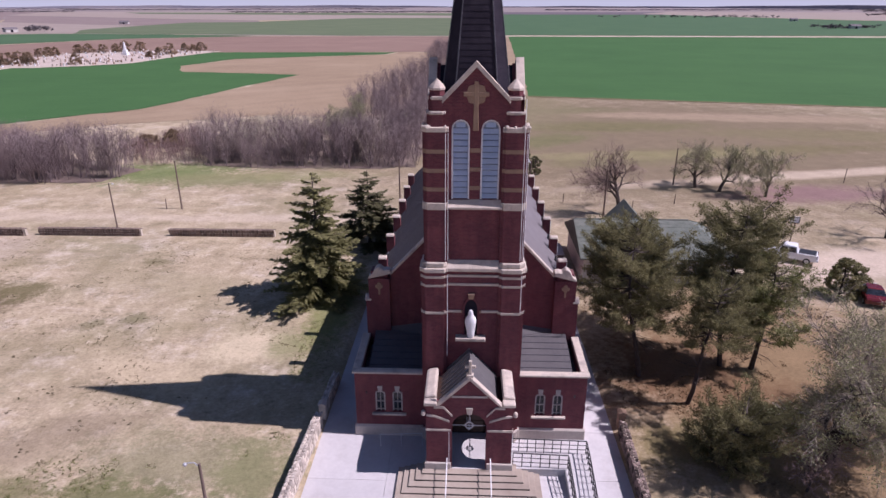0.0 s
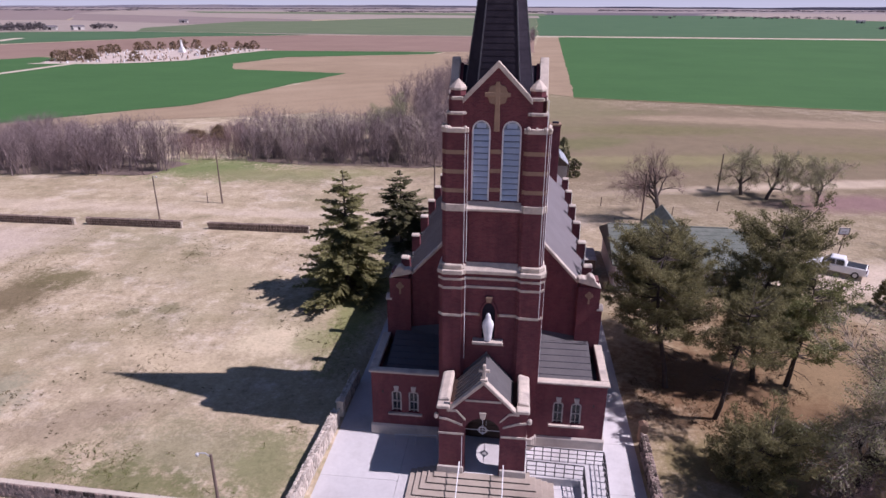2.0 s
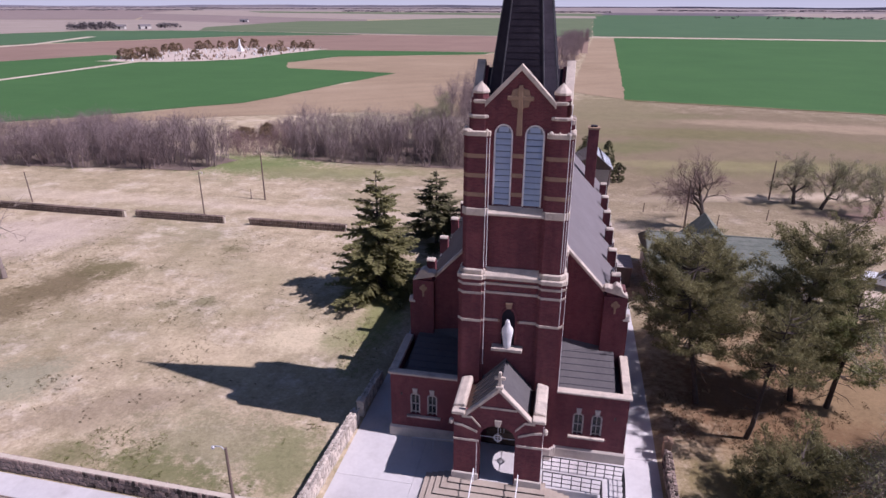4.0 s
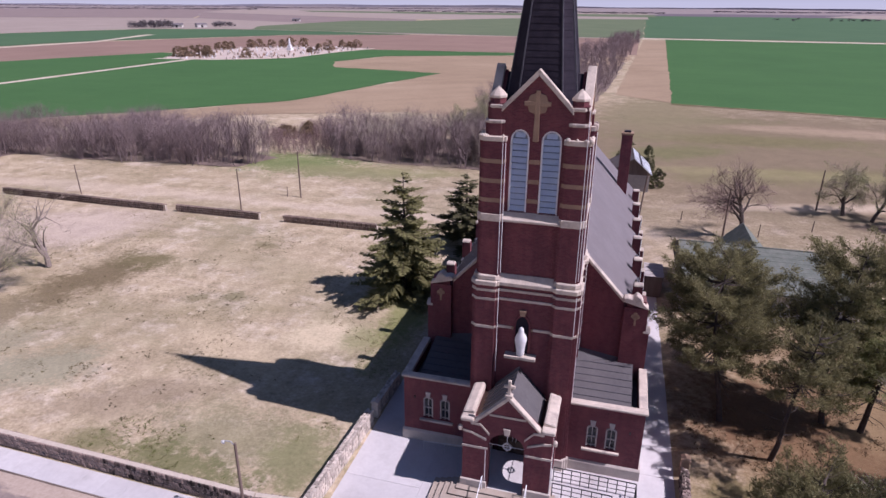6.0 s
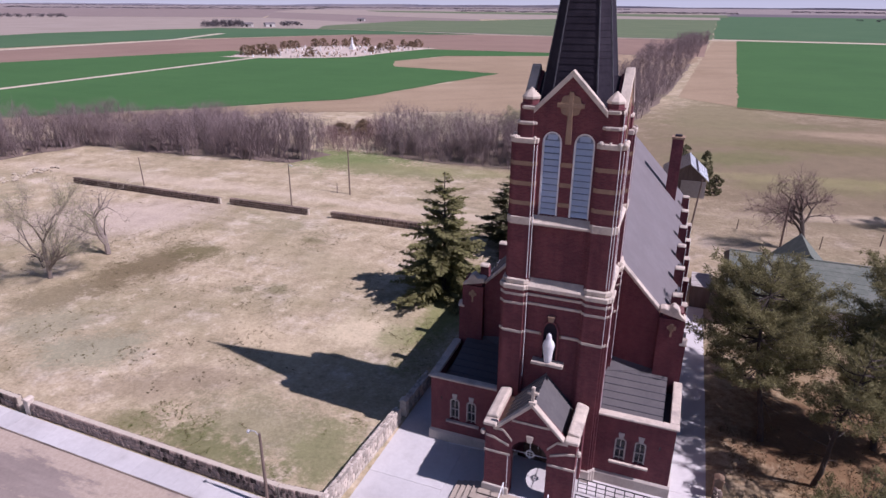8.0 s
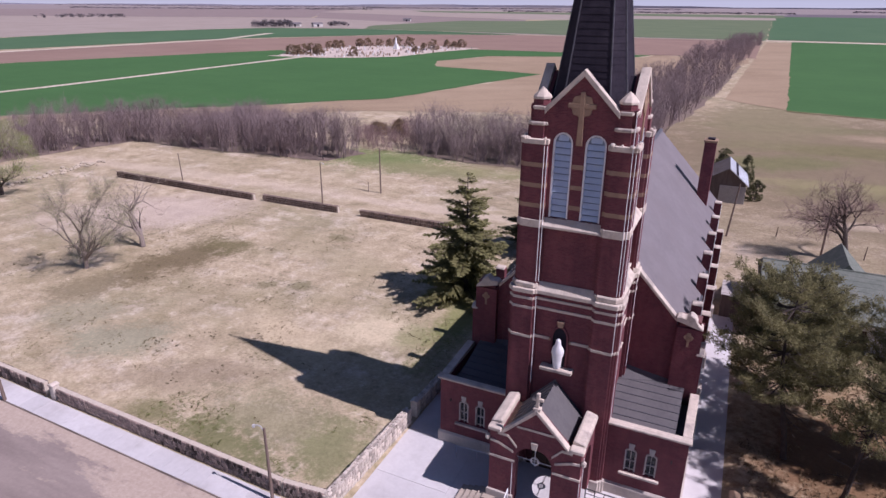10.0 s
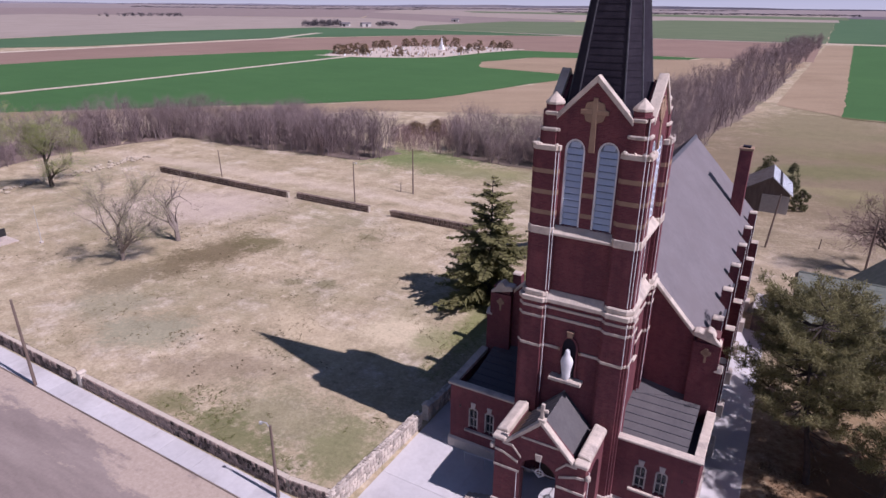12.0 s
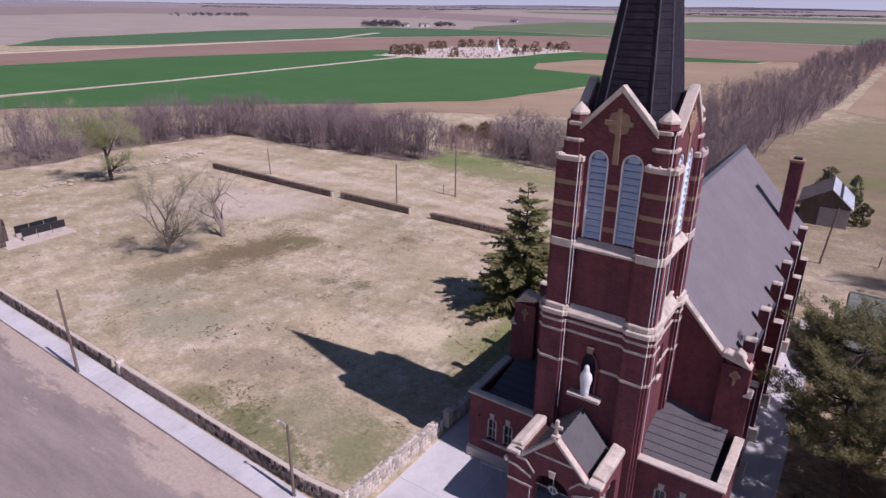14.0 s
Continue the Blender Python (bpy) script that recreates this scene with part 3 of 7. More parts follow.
sheet("wheat_field_west", [(-195, -260), (-180, 20), (-172, 42), (-108, 104), (-86, 128), (-66, 214), (-116, 223), (-128, 248), (-117, 287), (-46, 320), (-42, 335), (-146, 330), (-178, 258), (-196, 236), (-194, 100), (-202, -260)], 0.07, WHEAT, "flat bright green wheat field with a sandy bay", "field", 0.8, 7, 9)
sheet("field_path_west", [(-205, -260), (-201, 40), (-197, 100), (-200, 236), (-196, 236), (-193.5, 100), (-198, 40), (-201, -260)], 0.09, TRACK, "pale track through green wheat", "track", 0.2, 9, 10)
sheet("wheat_field_beyond", [(-205, -260), (-201, 40), (-197, 100), (-200, 236), (-214, 262), (-240, 268), (-288, 150), (-330, -260)], 0.07, WHEAT, "flat bright green wheat beyond the track", "field", 0.8, 9, 91)
sheet("bare_field_west", [(-330, -260), (-288, 150), (-240, 268), (-205, 292), (-160, 346), (-150, 330), (-40, 338), (10, 340), (12, 520), (-175, 518), (-270, 470), (-345, 330), (-362, 130), (-400, -260)], 0.08, PLOUGHED, "bare reddish brown field", "field", 1.0, 10, 11)
sheet("field_edge_west", [(-405, -260), (-366, 130), (-349, 335), (-385, 430), (-377, 432), (-341, 330), (-358, 130), (-396, -260)], 0.11, TRACK, "pale unploughed strip between far fields", "track", 0.4, 12, 92)
sheet("wheat_field_far_west", [(-420, 140), (-372, 200), (-352, 340), (-272, 474), (-180, 522), (-280, 552), (-385, 556), (-466, 528), (-510, 370), (-486, 200)], 0.10, WHEAT_FAR, "distant green wheat field", "field", 1.5, 15, 12)
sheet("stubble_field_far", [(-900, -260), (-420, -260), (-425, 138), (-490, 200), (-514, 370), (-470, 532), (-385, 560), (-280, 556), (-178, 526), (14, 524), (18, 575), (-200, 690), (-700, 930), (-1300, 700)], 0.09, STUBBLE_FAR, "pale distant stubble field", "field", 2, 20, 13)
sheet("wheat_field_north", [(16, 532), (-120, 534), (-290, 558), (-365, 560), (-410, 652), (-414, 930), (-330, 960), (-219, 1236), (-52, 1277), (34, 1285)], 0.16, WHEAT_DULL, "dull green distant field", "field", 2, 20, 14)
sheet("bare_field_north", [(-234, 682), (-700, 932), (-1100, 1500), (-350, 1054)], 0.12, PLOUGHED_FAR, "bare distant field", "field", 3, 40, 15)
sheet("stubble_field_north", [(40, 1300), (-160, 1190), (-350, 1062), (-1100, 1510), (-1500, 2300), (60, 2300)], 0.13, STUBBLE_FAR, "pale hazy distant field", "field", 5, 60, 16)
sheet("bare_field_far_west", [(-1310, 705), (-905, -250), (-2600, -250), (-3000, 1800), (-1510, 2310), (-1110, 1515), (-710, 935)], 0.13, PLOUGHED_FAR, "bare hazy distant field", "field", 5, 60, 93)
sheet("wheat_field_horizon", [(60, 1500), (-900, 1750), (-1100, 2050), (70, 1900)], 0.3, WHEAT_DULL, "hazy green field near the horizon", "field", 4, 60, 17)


def ring_strip(name, radius, height, label, material, seed, base=-30.0, steps=220, ragged=True):
    """A low distant strip all round the horizon."""
    b = Build()
    rows = []
    for i in range(steps):
        a = math.tau * i / steps
        h = height(a) if ragged else height
        rows.append(((radius * math.cos(a), radius * math.sin(a), base), (radius * math.cos(a), radius * math.sin(a), h)))
    verts = [p for r in rows for p in r]
    faces_ = [(2 * i, 2 * ((i + 1) % steps), 2 * ((i + 1) % steps) + 1, 2 * i + 1) for i in range(steps)]
    ob = new(name, raw_mesh(name, verts, faces_))
    ob.data.materials.append(material)
    return tagged(ob, label, "backdrop", kind="structure")


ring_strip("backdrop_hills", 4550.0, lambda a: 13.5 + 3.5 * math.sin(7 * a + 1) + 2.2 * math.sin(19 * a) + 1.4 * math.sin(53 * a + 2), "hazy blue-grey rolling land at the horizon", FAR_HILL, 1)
ring_strip("backdrop_sky", 4800.0, 420.0, "pale hazy sky low over the horizon", SKY_BAND, 2, -60.0, 96, False)

# street side
SLOPE = -0.022
def street(x, y):
    return (x, y + SLOPE * (x + 35))
sheet("road", [street(-400, -9.9), street(60, -9.9), street(60, -28), street(-400, -28)], 0.022, ROAD, "worn reddish grey road with pale gravel edges", "road")
sheet("road_gutter", [street(-400, -9.97), street(60, -9.97), street(60, -10.07), street(-400, -10.07)], 0.03, GUTTER, "dark dirt line at the sidewalk edge", "gutter", 0.02, 1.0, 94)


# paving: sidewalk slabs, church yard
pavement = new("pavement")
tagged(pavement, "pale concrete sidewalk beside the stone wall", "sidewalk", kind="structure")
for i in range(150):
    x0, x1 = -150 + 1.52 * i, -150 + 1.52 * i + 1.505
    part("paving_slab", Build().prism([street(x0, -8.45), street(x1, -8.45), street(x1, -9.95), street(x0, -9.95)][::-1], "z", -0.3, 0.055), CONCRETE, pavement)
yard = new("church_pavement")
tagged(yard, "pale smooth concrete yard round the church", "pavement", kind="structure")
YZ = -0.22
for poly in ([(-9.7, -9.0), (-4.9, -9.0), (-4.9, -4.4), (-9.7, -4.4)], [(-9.7, -4.385), (-4.9, -4.385), (-4.9, 0.0), (-9.7, 0.0)], [(-9.7, 0.015), (-7.0, 0.015), (-7.0, 5), (-9.7, 5)],
             [(-9.5, 5.015), (-7.0, 5.015), (-7.0, 12), (-9.5, 12)], [(-9.5, 12.015), (-7.0, 12.015), (-7.0, 20), (-9.5, 20)],
             [(-4.885, -9.0), (2.6, -9.0), (2.6, -6.2), (-4.885, -6.2)], [(2.615, -9.3), (9.3, -9.3), (9.3, -4.0), (2.615, -4.0)], [(2.615, -3.985), (9.3, -3.985), (9.3, 0.4), (2.615, 0.4)],
             [(-4.885, -6.185), (2.6, -6.185), (2.6, 0.4), (-4.885, 0.4)],
             [(7.0, 0.415), (9.3, 0.415), (9.3, 6), (7.0, 6)], [(7.0, 6.015), (9.25, 6.015), (9.25, 12), (7.0, 12)], [(7.0, 12.015), (9.2, 12.015), (9.2, 18), (7.0, 18)], [(7.0, 18.015), (9.15, 18.015), (9.15, 26), (7.0, 26)]):
    part("paving_slab", Build().prism(poly, "z", -0.5, YZ), CONCRETE, yard)

# ---- church ----
church = thing("church", "dark red brick church with pale stone trim and slate spire", "church")
CY = 2.35  # the tower's middle, along y


def arch(x0, x1, z0, spring, top, n=10, pointed=False):
    """The outline of an arched opening, from its lower left corner round."""
    cx, hw = (x0 + x1) / 2, (x1 - x0) / 2
    pts = [(x0, z0)]
    for i in range(n + 1):
        a = math.pi * (1 - i / n)
        s = math.sin(a) ** (0.75 if pointed else 1.0)
        pts.append((cx + hw * math.cos(a), spring + (top - spring) * s))
    return pts + [(x1, z0)]


def arch_ring(b, x0, x1, z0, spring, top, w, y0, y1, m=None, n=10, legs=True):
    """A frame of width w round an arched opening, from depth y0 to y1."""
    outer, inner = arch(x0 - w, x1 + w, z0, spring, top + w, n), arch(x0, x1, z0, spring, top, n)
    first, last = (0, len(outer) - 1) if legs else (1, len(outer) - 2)
    for i in range(first, last):
        quad = [outer[i], outer[i + 1], inner[i + 1], inner[i]]
        b.prism(quad, "y", y0, y1, m)
    return b


def wall_with_arch(b, x0, x1, z0, z1, ox0, ox1, oz, spring, top, y0, y1, m=None, n=10, roofline=None):
    """A wall along x with one arched opening through it; roofline(x) may cut its top."""
    roof = roofline or (lambda x: z1)
    for a, c in ((x0, ox0), (ox1, x1)):
        b.prism([(a, z0), (c, z0), (c, roof(c)), (a, roof(a))], "y", y0, y1, m)
    if oz > z0:
        b.prism([(ox0, z0), (ox1, z0), (ox1, oz), (ox0, oz)], "y", y0, y1, m)
    top_line = arch(ox0, ox1, oz, spring, top, n)[1:-1]
    for (ax, az), (bx, bz) in zip(top_line, top_line[1:]):
        mid = [x for x in (0.0,) if ax < x < bx and roofline]
        b.prism([(ax, az), (bx, bz), (bx, roof(bx))] + [(x, roof(x)) for x in mid] + [(ax, roof(ax))], "y", y0, y1, m)
    return b


# --- tower: shafts, corner buttresses ---
def square(half):
    return (-half, half, CY - half, CY + half)


shaft = Build()
shaft.box(*square(2.68), -0.5, 11.5)
shaft.box(*square(2.50), 11.5, 15.2)
part("tower_wall", shaft, BRICK, church)
# belfry: four walls with openings for the louvres, gables on top
TOP = 22.62
GABLE = lambda x: TOP - abs(x) * 1.02
for k in range(4):
    m = Matrix.Translation((0, CY, 0)) @ pose(0, 0, 0, 0, 0, 90 * k)
    b = Build()
    part("belfry_pier", Build().box(-2.48, -1.28, -2.48, -1.95, 15.2, 21.2, m), BRICK, church)
    part("belfry_pier", Build().box(1.32, 2.48, -2.48, -1.95, 15.2, 21.2, m), BRICK, church)
    part("belfry_mullion", Build().box(-0.30, 0.30, -2.44, -2.0, 15.2, 19.4, m), BRICK, church)
    for x0, x1 in ((-1.28, -0.30), (0.30, 1.32)):
        tl = arch(x0, x1, 15.6, 19.45, 19.98, 8)[1:-1]
        for (ax, az), (bx, bz) in zip(tl, tl[1:]):
            b.prism([(ax, az), (bx, bz), (bx, GABLE(bx)), (ax, GABLE(ax))], "y", -2.48, -1.95, m)
        part("belfry_sill", Build().box(x0, x1, -2.48, -1.95, 15.2, 15.6, m), BRICK, church)
    b.prism([(-0.30, 19.4), (0.30, 19.4), (0.30, GABLE(0.3)), (0, GABLE(0)), (-0.30, GABLE(0.3))], "y", -2.48, -1.95, m)
    for s in (-1, 1):
        x0, x1 = (1.28, 1.75) if s < 0 else (1.32, 1.75)
        b.prism([(s * x0, 21.2), (s * x1, 21.2), (s * x1, max(21.2, GABLE(x1))), (s * x0, GABLE(x0))], "y", -2.48, -1.95, m)
    part("belfry_gable", b.mesh("belfry_gable", weld=True), BRICK, church)
    cop = Build()
    for s in (-1, 1):
        cop.prism([(0, TOP), (s * 1.78, GABLE(1.78)), (s * 1.78, GABLE(1.78) + 0.30), (0, TOP + 0.33)], "y", -2.58, -2.12, m)
    part("gable_coping", cop, STONE, church, bevel=0.02)
    cross = Build()
    cross.prism([(-0.15, 19.4), (0.15, 19.4), (0.12, 20.95), (-0.12, 20.95)], "y", -2.54, -2.47, m)
    disc = [(r * math.cos(a), 21.28 + r * math.sin(a)) for a, r in ((math.tau * i / 32, 0.54 + 0.035 * math.cos(8 * math.tau * i / 32)) for i in range(32))]
    cross.prism(disc, "y", -2.54, -2.47, m)
    for a, c, z0, z1 in ((-0.66, 0.66, 21.17, 21.39), (-0.11, 0.11, 20.65, 21.93)):
        cross.box(a, c, -2.56 - 0.004 * (z1 > 21.5), -2.47, z0, z1, m)
    part("cross_relief", cross, STONE_TAN, church, "worn tan stone cross in relief", bevel=0.012)
    for x0, x1 in ((-1.28, -0.30), (0.30, 1.32)):
        win = part("louvre_window", arch_ring(Build(), x0 + 0.08, x1 - 0.08, 15.62, 19.43, 19.88, 0.075, -2.44, -2.26, m), WHITE, church, "white framed arched louvre")
        part("backing", Build().prism(arch(x0 + 0.02, x1 - 0.02, 15.6, 19.42, 19.92), "y", -2.16, -2.11, m), LOUVRE_GAP_SHADE, win)
        for i in range(13):
            z = 15.66 + 0.325 * i
            w = 0.085 + (0.16 if i == 12 else 0)
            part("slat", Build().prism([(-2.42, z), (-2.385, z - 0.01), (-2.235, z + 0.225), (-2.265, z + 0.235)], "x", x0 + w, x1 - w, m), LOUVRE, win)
    sill = Build().prism([(-2.84, 15.12), (-2.44, 15.12), (-2.44, 15.62), (-2.84, 15.24)], "x", -1.52, 1.52, m)
    part("belfry_sill", sill, STONE, church, "sloped stone sill", bevel=0.02)
    for z in (18.22, 17.18, 16.14):
        part("stone_stripe", Build().box(-0.31, 0.31, -2.465, -2.3, z, z + 0.22, m), STONE_TAN, church)
    # cornice and bands of the recessed wall between the buttresses
    band = Build()
    band.prism([(-2.64, 11.42), (-2.88, 11.42), (-2.88, 11.62), (-2.54, 12.02), (-2.48, 12.02)], "x", -1.55, 1.55, m)
    part("cornice", band, STONE, church, bevel=0.02)
    for z, h in ((11.02, 0.15), (10.48, 0.15), (8.74, 0.16)):
        if k == 0 and z < 9:
            for a, c in ((-1.55, -0.62), (0.52, 1.55)):
                part("stone_band", Build().box(a, c, -2.74, -2.6, z, z + h, m), STONE, church, bevel=0.015)
        else:
            part("stone_band", Build().box(-1.55, 1.55, -2.74, -2.6, z, z + h, m), STONE, church, bevel=0.015)

for sx in (-1, 1):
    for sy in (-1, 1):
        def corner(b, lo, mid, hi, out, z0, z1):
            """A stepped corner buttress: an L of two arms round a core."""
            a, c = lo + 0.14, mid - 0.12
            line = [(lo, lo), (mid, lo), (mid, a), (out, a), (out, c), (mid, c), (mid, mid), (c, mid), (c, out), (a, out), (a, mid), (lo, mid)]
            return b.prism([(sx * u, CY + sy * v) for u, v in line], "z", z0, z1)
        but = part("buttress", corner(Build(), 1.50, 2.86, 0, 2.98, -0.5, 11.45), BRICK, church)
        part("shaft", corner(Build(), 1.46, 2.72, 0, 2.82, 11.45, 19.45), BRICK, but)
        part("upper_shaft", corner(Build(), 1.62, 2.50, 0, 2.60, 19.45, 20.3), BRICK, but)
        part("top_shaft", corner(Build(), 1.66, 2.44, 0, 2.52, 20.3, 21.22), BRICK, but)
        cx, cy = sx * 2.06, CY + sy * 2.06
        ang = [math.tau * (i + 0.5) / 8 for i in range(8)]
        part("pinnacle", Build().rings([[(cx + r * math.cos(a), cy + r * math.sin(a), z) for a in ang] for r, z in ((0.42, 21.2), (0.42, 21.46))]), BRICK, but)
        part("pinnacle_cap", Build().rings([[(cx + r * math.cos(a), cy + r * math.sin(a), z) for a in ang] for r, z in ((0.46, 21.46), (0.46, 21.58), (0.34, 21.72), (0.03, 22.02))]), STONE, but, bevel=0.015)
        for z, lo, mid, out in ((20.98, 1.62, 2.48, 2.56), (20.22, 1.58, 2.54, 2.64)):
            part("cap", corner(Build(), lo, mid, 0, out, z, z + 0.19), STONE, but, "weathered pale stone cap", bevel=0.05)
        cap = corner(Build(), 1.43, 2.76, 0, 2.87, 19.36, 19.60)
        rc = np.random.default_rng(30 + sx + 2 * sy)
        for i in range(10):
            u, v = (1.6 + 1.2 * rc.random(), 2.66 + 0.16 * rc.random())
            if i % 2:
                u, v = v, u
            r = 0.08 + 0.07 * rc.random()
            cap.turned([(0.02, -r), (r * 0.9, -r * 0.4), (r, 0.1 * r), (r * 0.6, r * 0.7), (0.02, r * 0.9)], (sx * u, CY + sy * v, 19.62), 6)
        part("cap", cap, STONE, but, "rough carved pale stone cap", bevel=0.03)
        for z in (18.22, 17.18, 16.14):
            part("stone_stripe", corner(Build(), 1.455, 2.725, 0, 2.826, z, z + 0.22), STONE_TAN, but)
        part("belfry_band", corner(Build(), 1.43, 2.76, 0, 2.87, 15.08, 15.5), STONE, but, bevel=0.03)
        part("cornice", corner(Build(), 1.46, 2.93, 0, 3.06, 11.38, 11.66), STONE, but, bevel=0.04)
        part("cornice_top", corner(Build(), 1.48, 2.82, 0, 2.95, 11.66, 11.98), STONE, but, bevel=0.08)
        for z, h in ((11.02, 0.15), (10.48, 0.15), (8.74, 0.16)):
            part("stone_band", corner(Build(), 1.495, 2.88, 0, 3.01, z, z + h), STONE, but, bevel=0.012)
        part("buttress_foot", corner(Build(), 1.48, 2.96, 0, 3.10, -0.5, 0.55), STONE_BASE, but, bevel=0.03)

# small window slits on the tower's flank
for k, rows in ((1, ((12.45, 14.7, (-0.75, 0.0, 0.75)), (7.9, 9.9, (0.0,)))), (3, ((12.45, 14.7, (-0.75, 0.0, 0.75)), (7.9, 9.9, (0.0,))))):
    m = Matrix.Translation((0, CY, 0)) @ pose(0, 0, 0, 0, 0, 90 * k)
    for z0, z1, xs in rows:
        y = -2.50 if z0 > 12 else -2.68
        for x in xs:
            win = part("slit_window", Build().prism(arch(x - 0.20, x + 0.20, z0, z1 - 0.3, z1), "y", y - 0.012, y + 0.05, m), GLASS, church, "dark narrow arched window")
            part("sill", Build().box(x - 0.34, x + 0.34, y - 0.16, y + 0.02, z0 - 0.14, z0, m), STONE, win, bevel=0.02)
            part("surround", arch_ring(Build(), x - 0.20, x + 0.20, z0, z1 - 0.3, z1, 0.09, y - 0.05, y + 0.02, m), BRICK, win)

# spire: chamfered square, in slate courses
def spire_ring(half, z, chamfer=0.62):
    c = half * chamfer
    return [(x, CY + y, z) for x, y in ((-c, -half), (c, -half), (half, -c), (half, c), (c, half), (-c, half), (-half, c), (-half, -c))]


Z0, Z1, H0 = 20.6, 35.0, 1.86
spire_parts, n, skin = Build(), 46, []
for i in range(n):
    for q, lip in ((i / n, 0.016), ((i + 1) / n, 0.003)):
        skin.append(spire_ring(H0 * (1 - q) + 0.02 + lip, Z0 + (Z1 - Z0) * q))
spire_parts.rings(skin)
spire = part("spire", spire_parts, SLATE, church, "tall dark slate spire")
part("finial", Build().tube([(0, CY, 34.9), (0, CY, 36.4)], [0.05, 0.03], 6).box(-0.4, 0.4, CY - 0.03, CY + 0.03, 35.85, 35.95), BLACK_IRON, spire)
for i in range(8):
    p0, p1 = Vector(spire_ring(H0 + 0.03, Z0)[i]), Vector(spire_ring(0.04, Z1)[i])
    part("hip_flashing", Build().tube([p0, p1], [0.045, 0.03], 5), SEAM, spire)
for k in range(4):
    m = Matrix.Translation((0, CY, 0)) @ pose(0, 0, 0, 0, 0, 90 * k)
    roofs = Build()
    for s in (-1, 1):
        roofs.prism([(0, TOP - 0.1), (s * 2.3, TOP - 0.1 - 2.3 * 1.02), (s * 2.3, TOP - 0.25 - 2.3 * 1.02), (0, TOP - 0.25)], "y", -2.13, -0.2, m)
    part("gable_roof", roofs, SLATE, church)
part("tower_deck", Build().box(*square(2.3), 20.3, 20.5), SLATE, church)

# --- nave ---
NX, NY0, NY1, EAVE, RIDGE = 6.0, 4.6, 34.0, 8.0, 14.35
SL = (RIDGE - EAVE) / NX
body = Build()
for s in (-1, 1):
    body.box(*sorted((s * NX, s * (NX - 0.45))), NY0, NY1, -0.5, EAVE)
body.prism([(-NX, -0.5), (NX, -0.5), (NX, EAVE), (0, RIDGE), (-NX, EAVE)], "y", NY0, NY0 + 0.45)
body.prism([(-NX, -0.5), (NX, -0.5), (NX, EAVE), (0, RIDGE), (-NX, EAVE)], "y", NY1 - 0.45, NY1)
part("nave_wall", body, BRICK, church)
for s in (-1, 1):
    m = Matrix.Scale(s, 4, (1, 0, 0))
    slope = part("nave_roof", Build().prism([(0, RIDGE + 0.12), (NX + 0.32, EAVE + 0.12 - 0.32 * SL), (NX + 0.32, EAVE - 0.02 - 0.32 * SL), (0, RIDGE - 0.05)], "y", NY0 + 0.1, NY1 + 0.25, m), METAL_ROOF, church, "plain grey metal roof slope")
    for y in np.arange(NY0 + 0.45, NY1 + 0.2, 0.42) if s < 0 else ():
        part("seam", Build().prism([(0.05, RIDGE + 0.175), (NX + 0.33, EAVE + 0.175 - 0.33 * SL), (NX + 0.33, EAVE + 0.10 - 0.33 * SL), (0.05, RIDGE + 0.10)], "y", y, y + 0.035, m), METAL_ROOF, slope)
    part("gutter", Build().prism([(NX + 0.30, EAVE - 0.42), (NX + 0.46, EAVE - 0.42), (NX + 0.48, EAVE - 0.28), (NX + 0.30, EAVE - 0.28)], "y", NY0 + 0.5, NY1 + 0.2, m), SEAM, slope)
    cop = Build().prism([(0, RIDGE + 0.25), (NX - 0.6, EAVE + 0.25 + 0.6 * SL), (NX - 0.6, EAVE + 0.50 + 0.6 * SL), (0, RIDGE + 0.52)], "y", NY0 - 0.10, NY0 + 0.36, m)
    part("gable_coping", cop, STONE, church, bevel=0.03)
    part("gable_parapet", Build().prism([(0, RIDGE - 0.3), (NX - 0.6, EAVE + 0.6 * SL - 0.3), (NX - 0.6, EAVE + 0.26 + 0.6 * SL), (0, RIDGE + 0.26)], "y", NY0 - 0.002, NY0 + 0.42, m), BRICK, church)
    # corner turret with carved kneeler
    kn = part("corner_buttress", Build().box(5.45, 6.85, NY0 - 0.35, NY0 + 0.75, -0.5, 8.75, m).box(5.6, 6.7, NY0 - 0.2, NY0 + 0.7, 8.7, 9.2, m), BRICK, church)
    part("kneeler", Build().prism([(5.35, 9.1), (6.85, 8.72), (6.85, 8.86), (6.55, 9.12), (6.35, 9.48), (6.1, 9.62), (5.85, 9.36), (5.6, 9.42), (5.35, 9.36)], "y", NY0 - 0.40, NY0 + 0.25, m), STONE, kn, "carved stone kneeler", bevel=0.05)
    rel = Build()
    for dx, dz in ((-0.14, 0.0), (0.14, 0.0), (0, 0.16), (0, -0.12)):
        rel.prism([(6.15 + dx + 0.13 * math.cos(a), 8.2 + dz + 0.13 * math.sin(a)) for a in (math.tau * i / 10 for i in range(10))], "y", NY0 - 0.39, NY0 - 0.34, m)
    rel.box(6.09, 6.21, NY0 - 0.385, NY0 - 0.34, 7.6, 8.1, m)
    part("carved_cross", rel, STONE_TAN, kn)
    part("corner_cap", Build().prism([(NY0 - 0.4, 7.12), (NY0 + 0.4, 7.12), (NY0 + 0.4, 7.24), (NY0 + 0.1, 7.48), (NY0 - 0.1, 7.48), (NY0 - 0.4, 7.24)], "x", 6.7, 7.14, m), STONE, kn, bevel=0.05)
    part("corner_step", Build().box(6.8, 7.06, NY0 - 0.32, NY0 + 0.34, -0.5, 7.14, m), BRICK, kn)
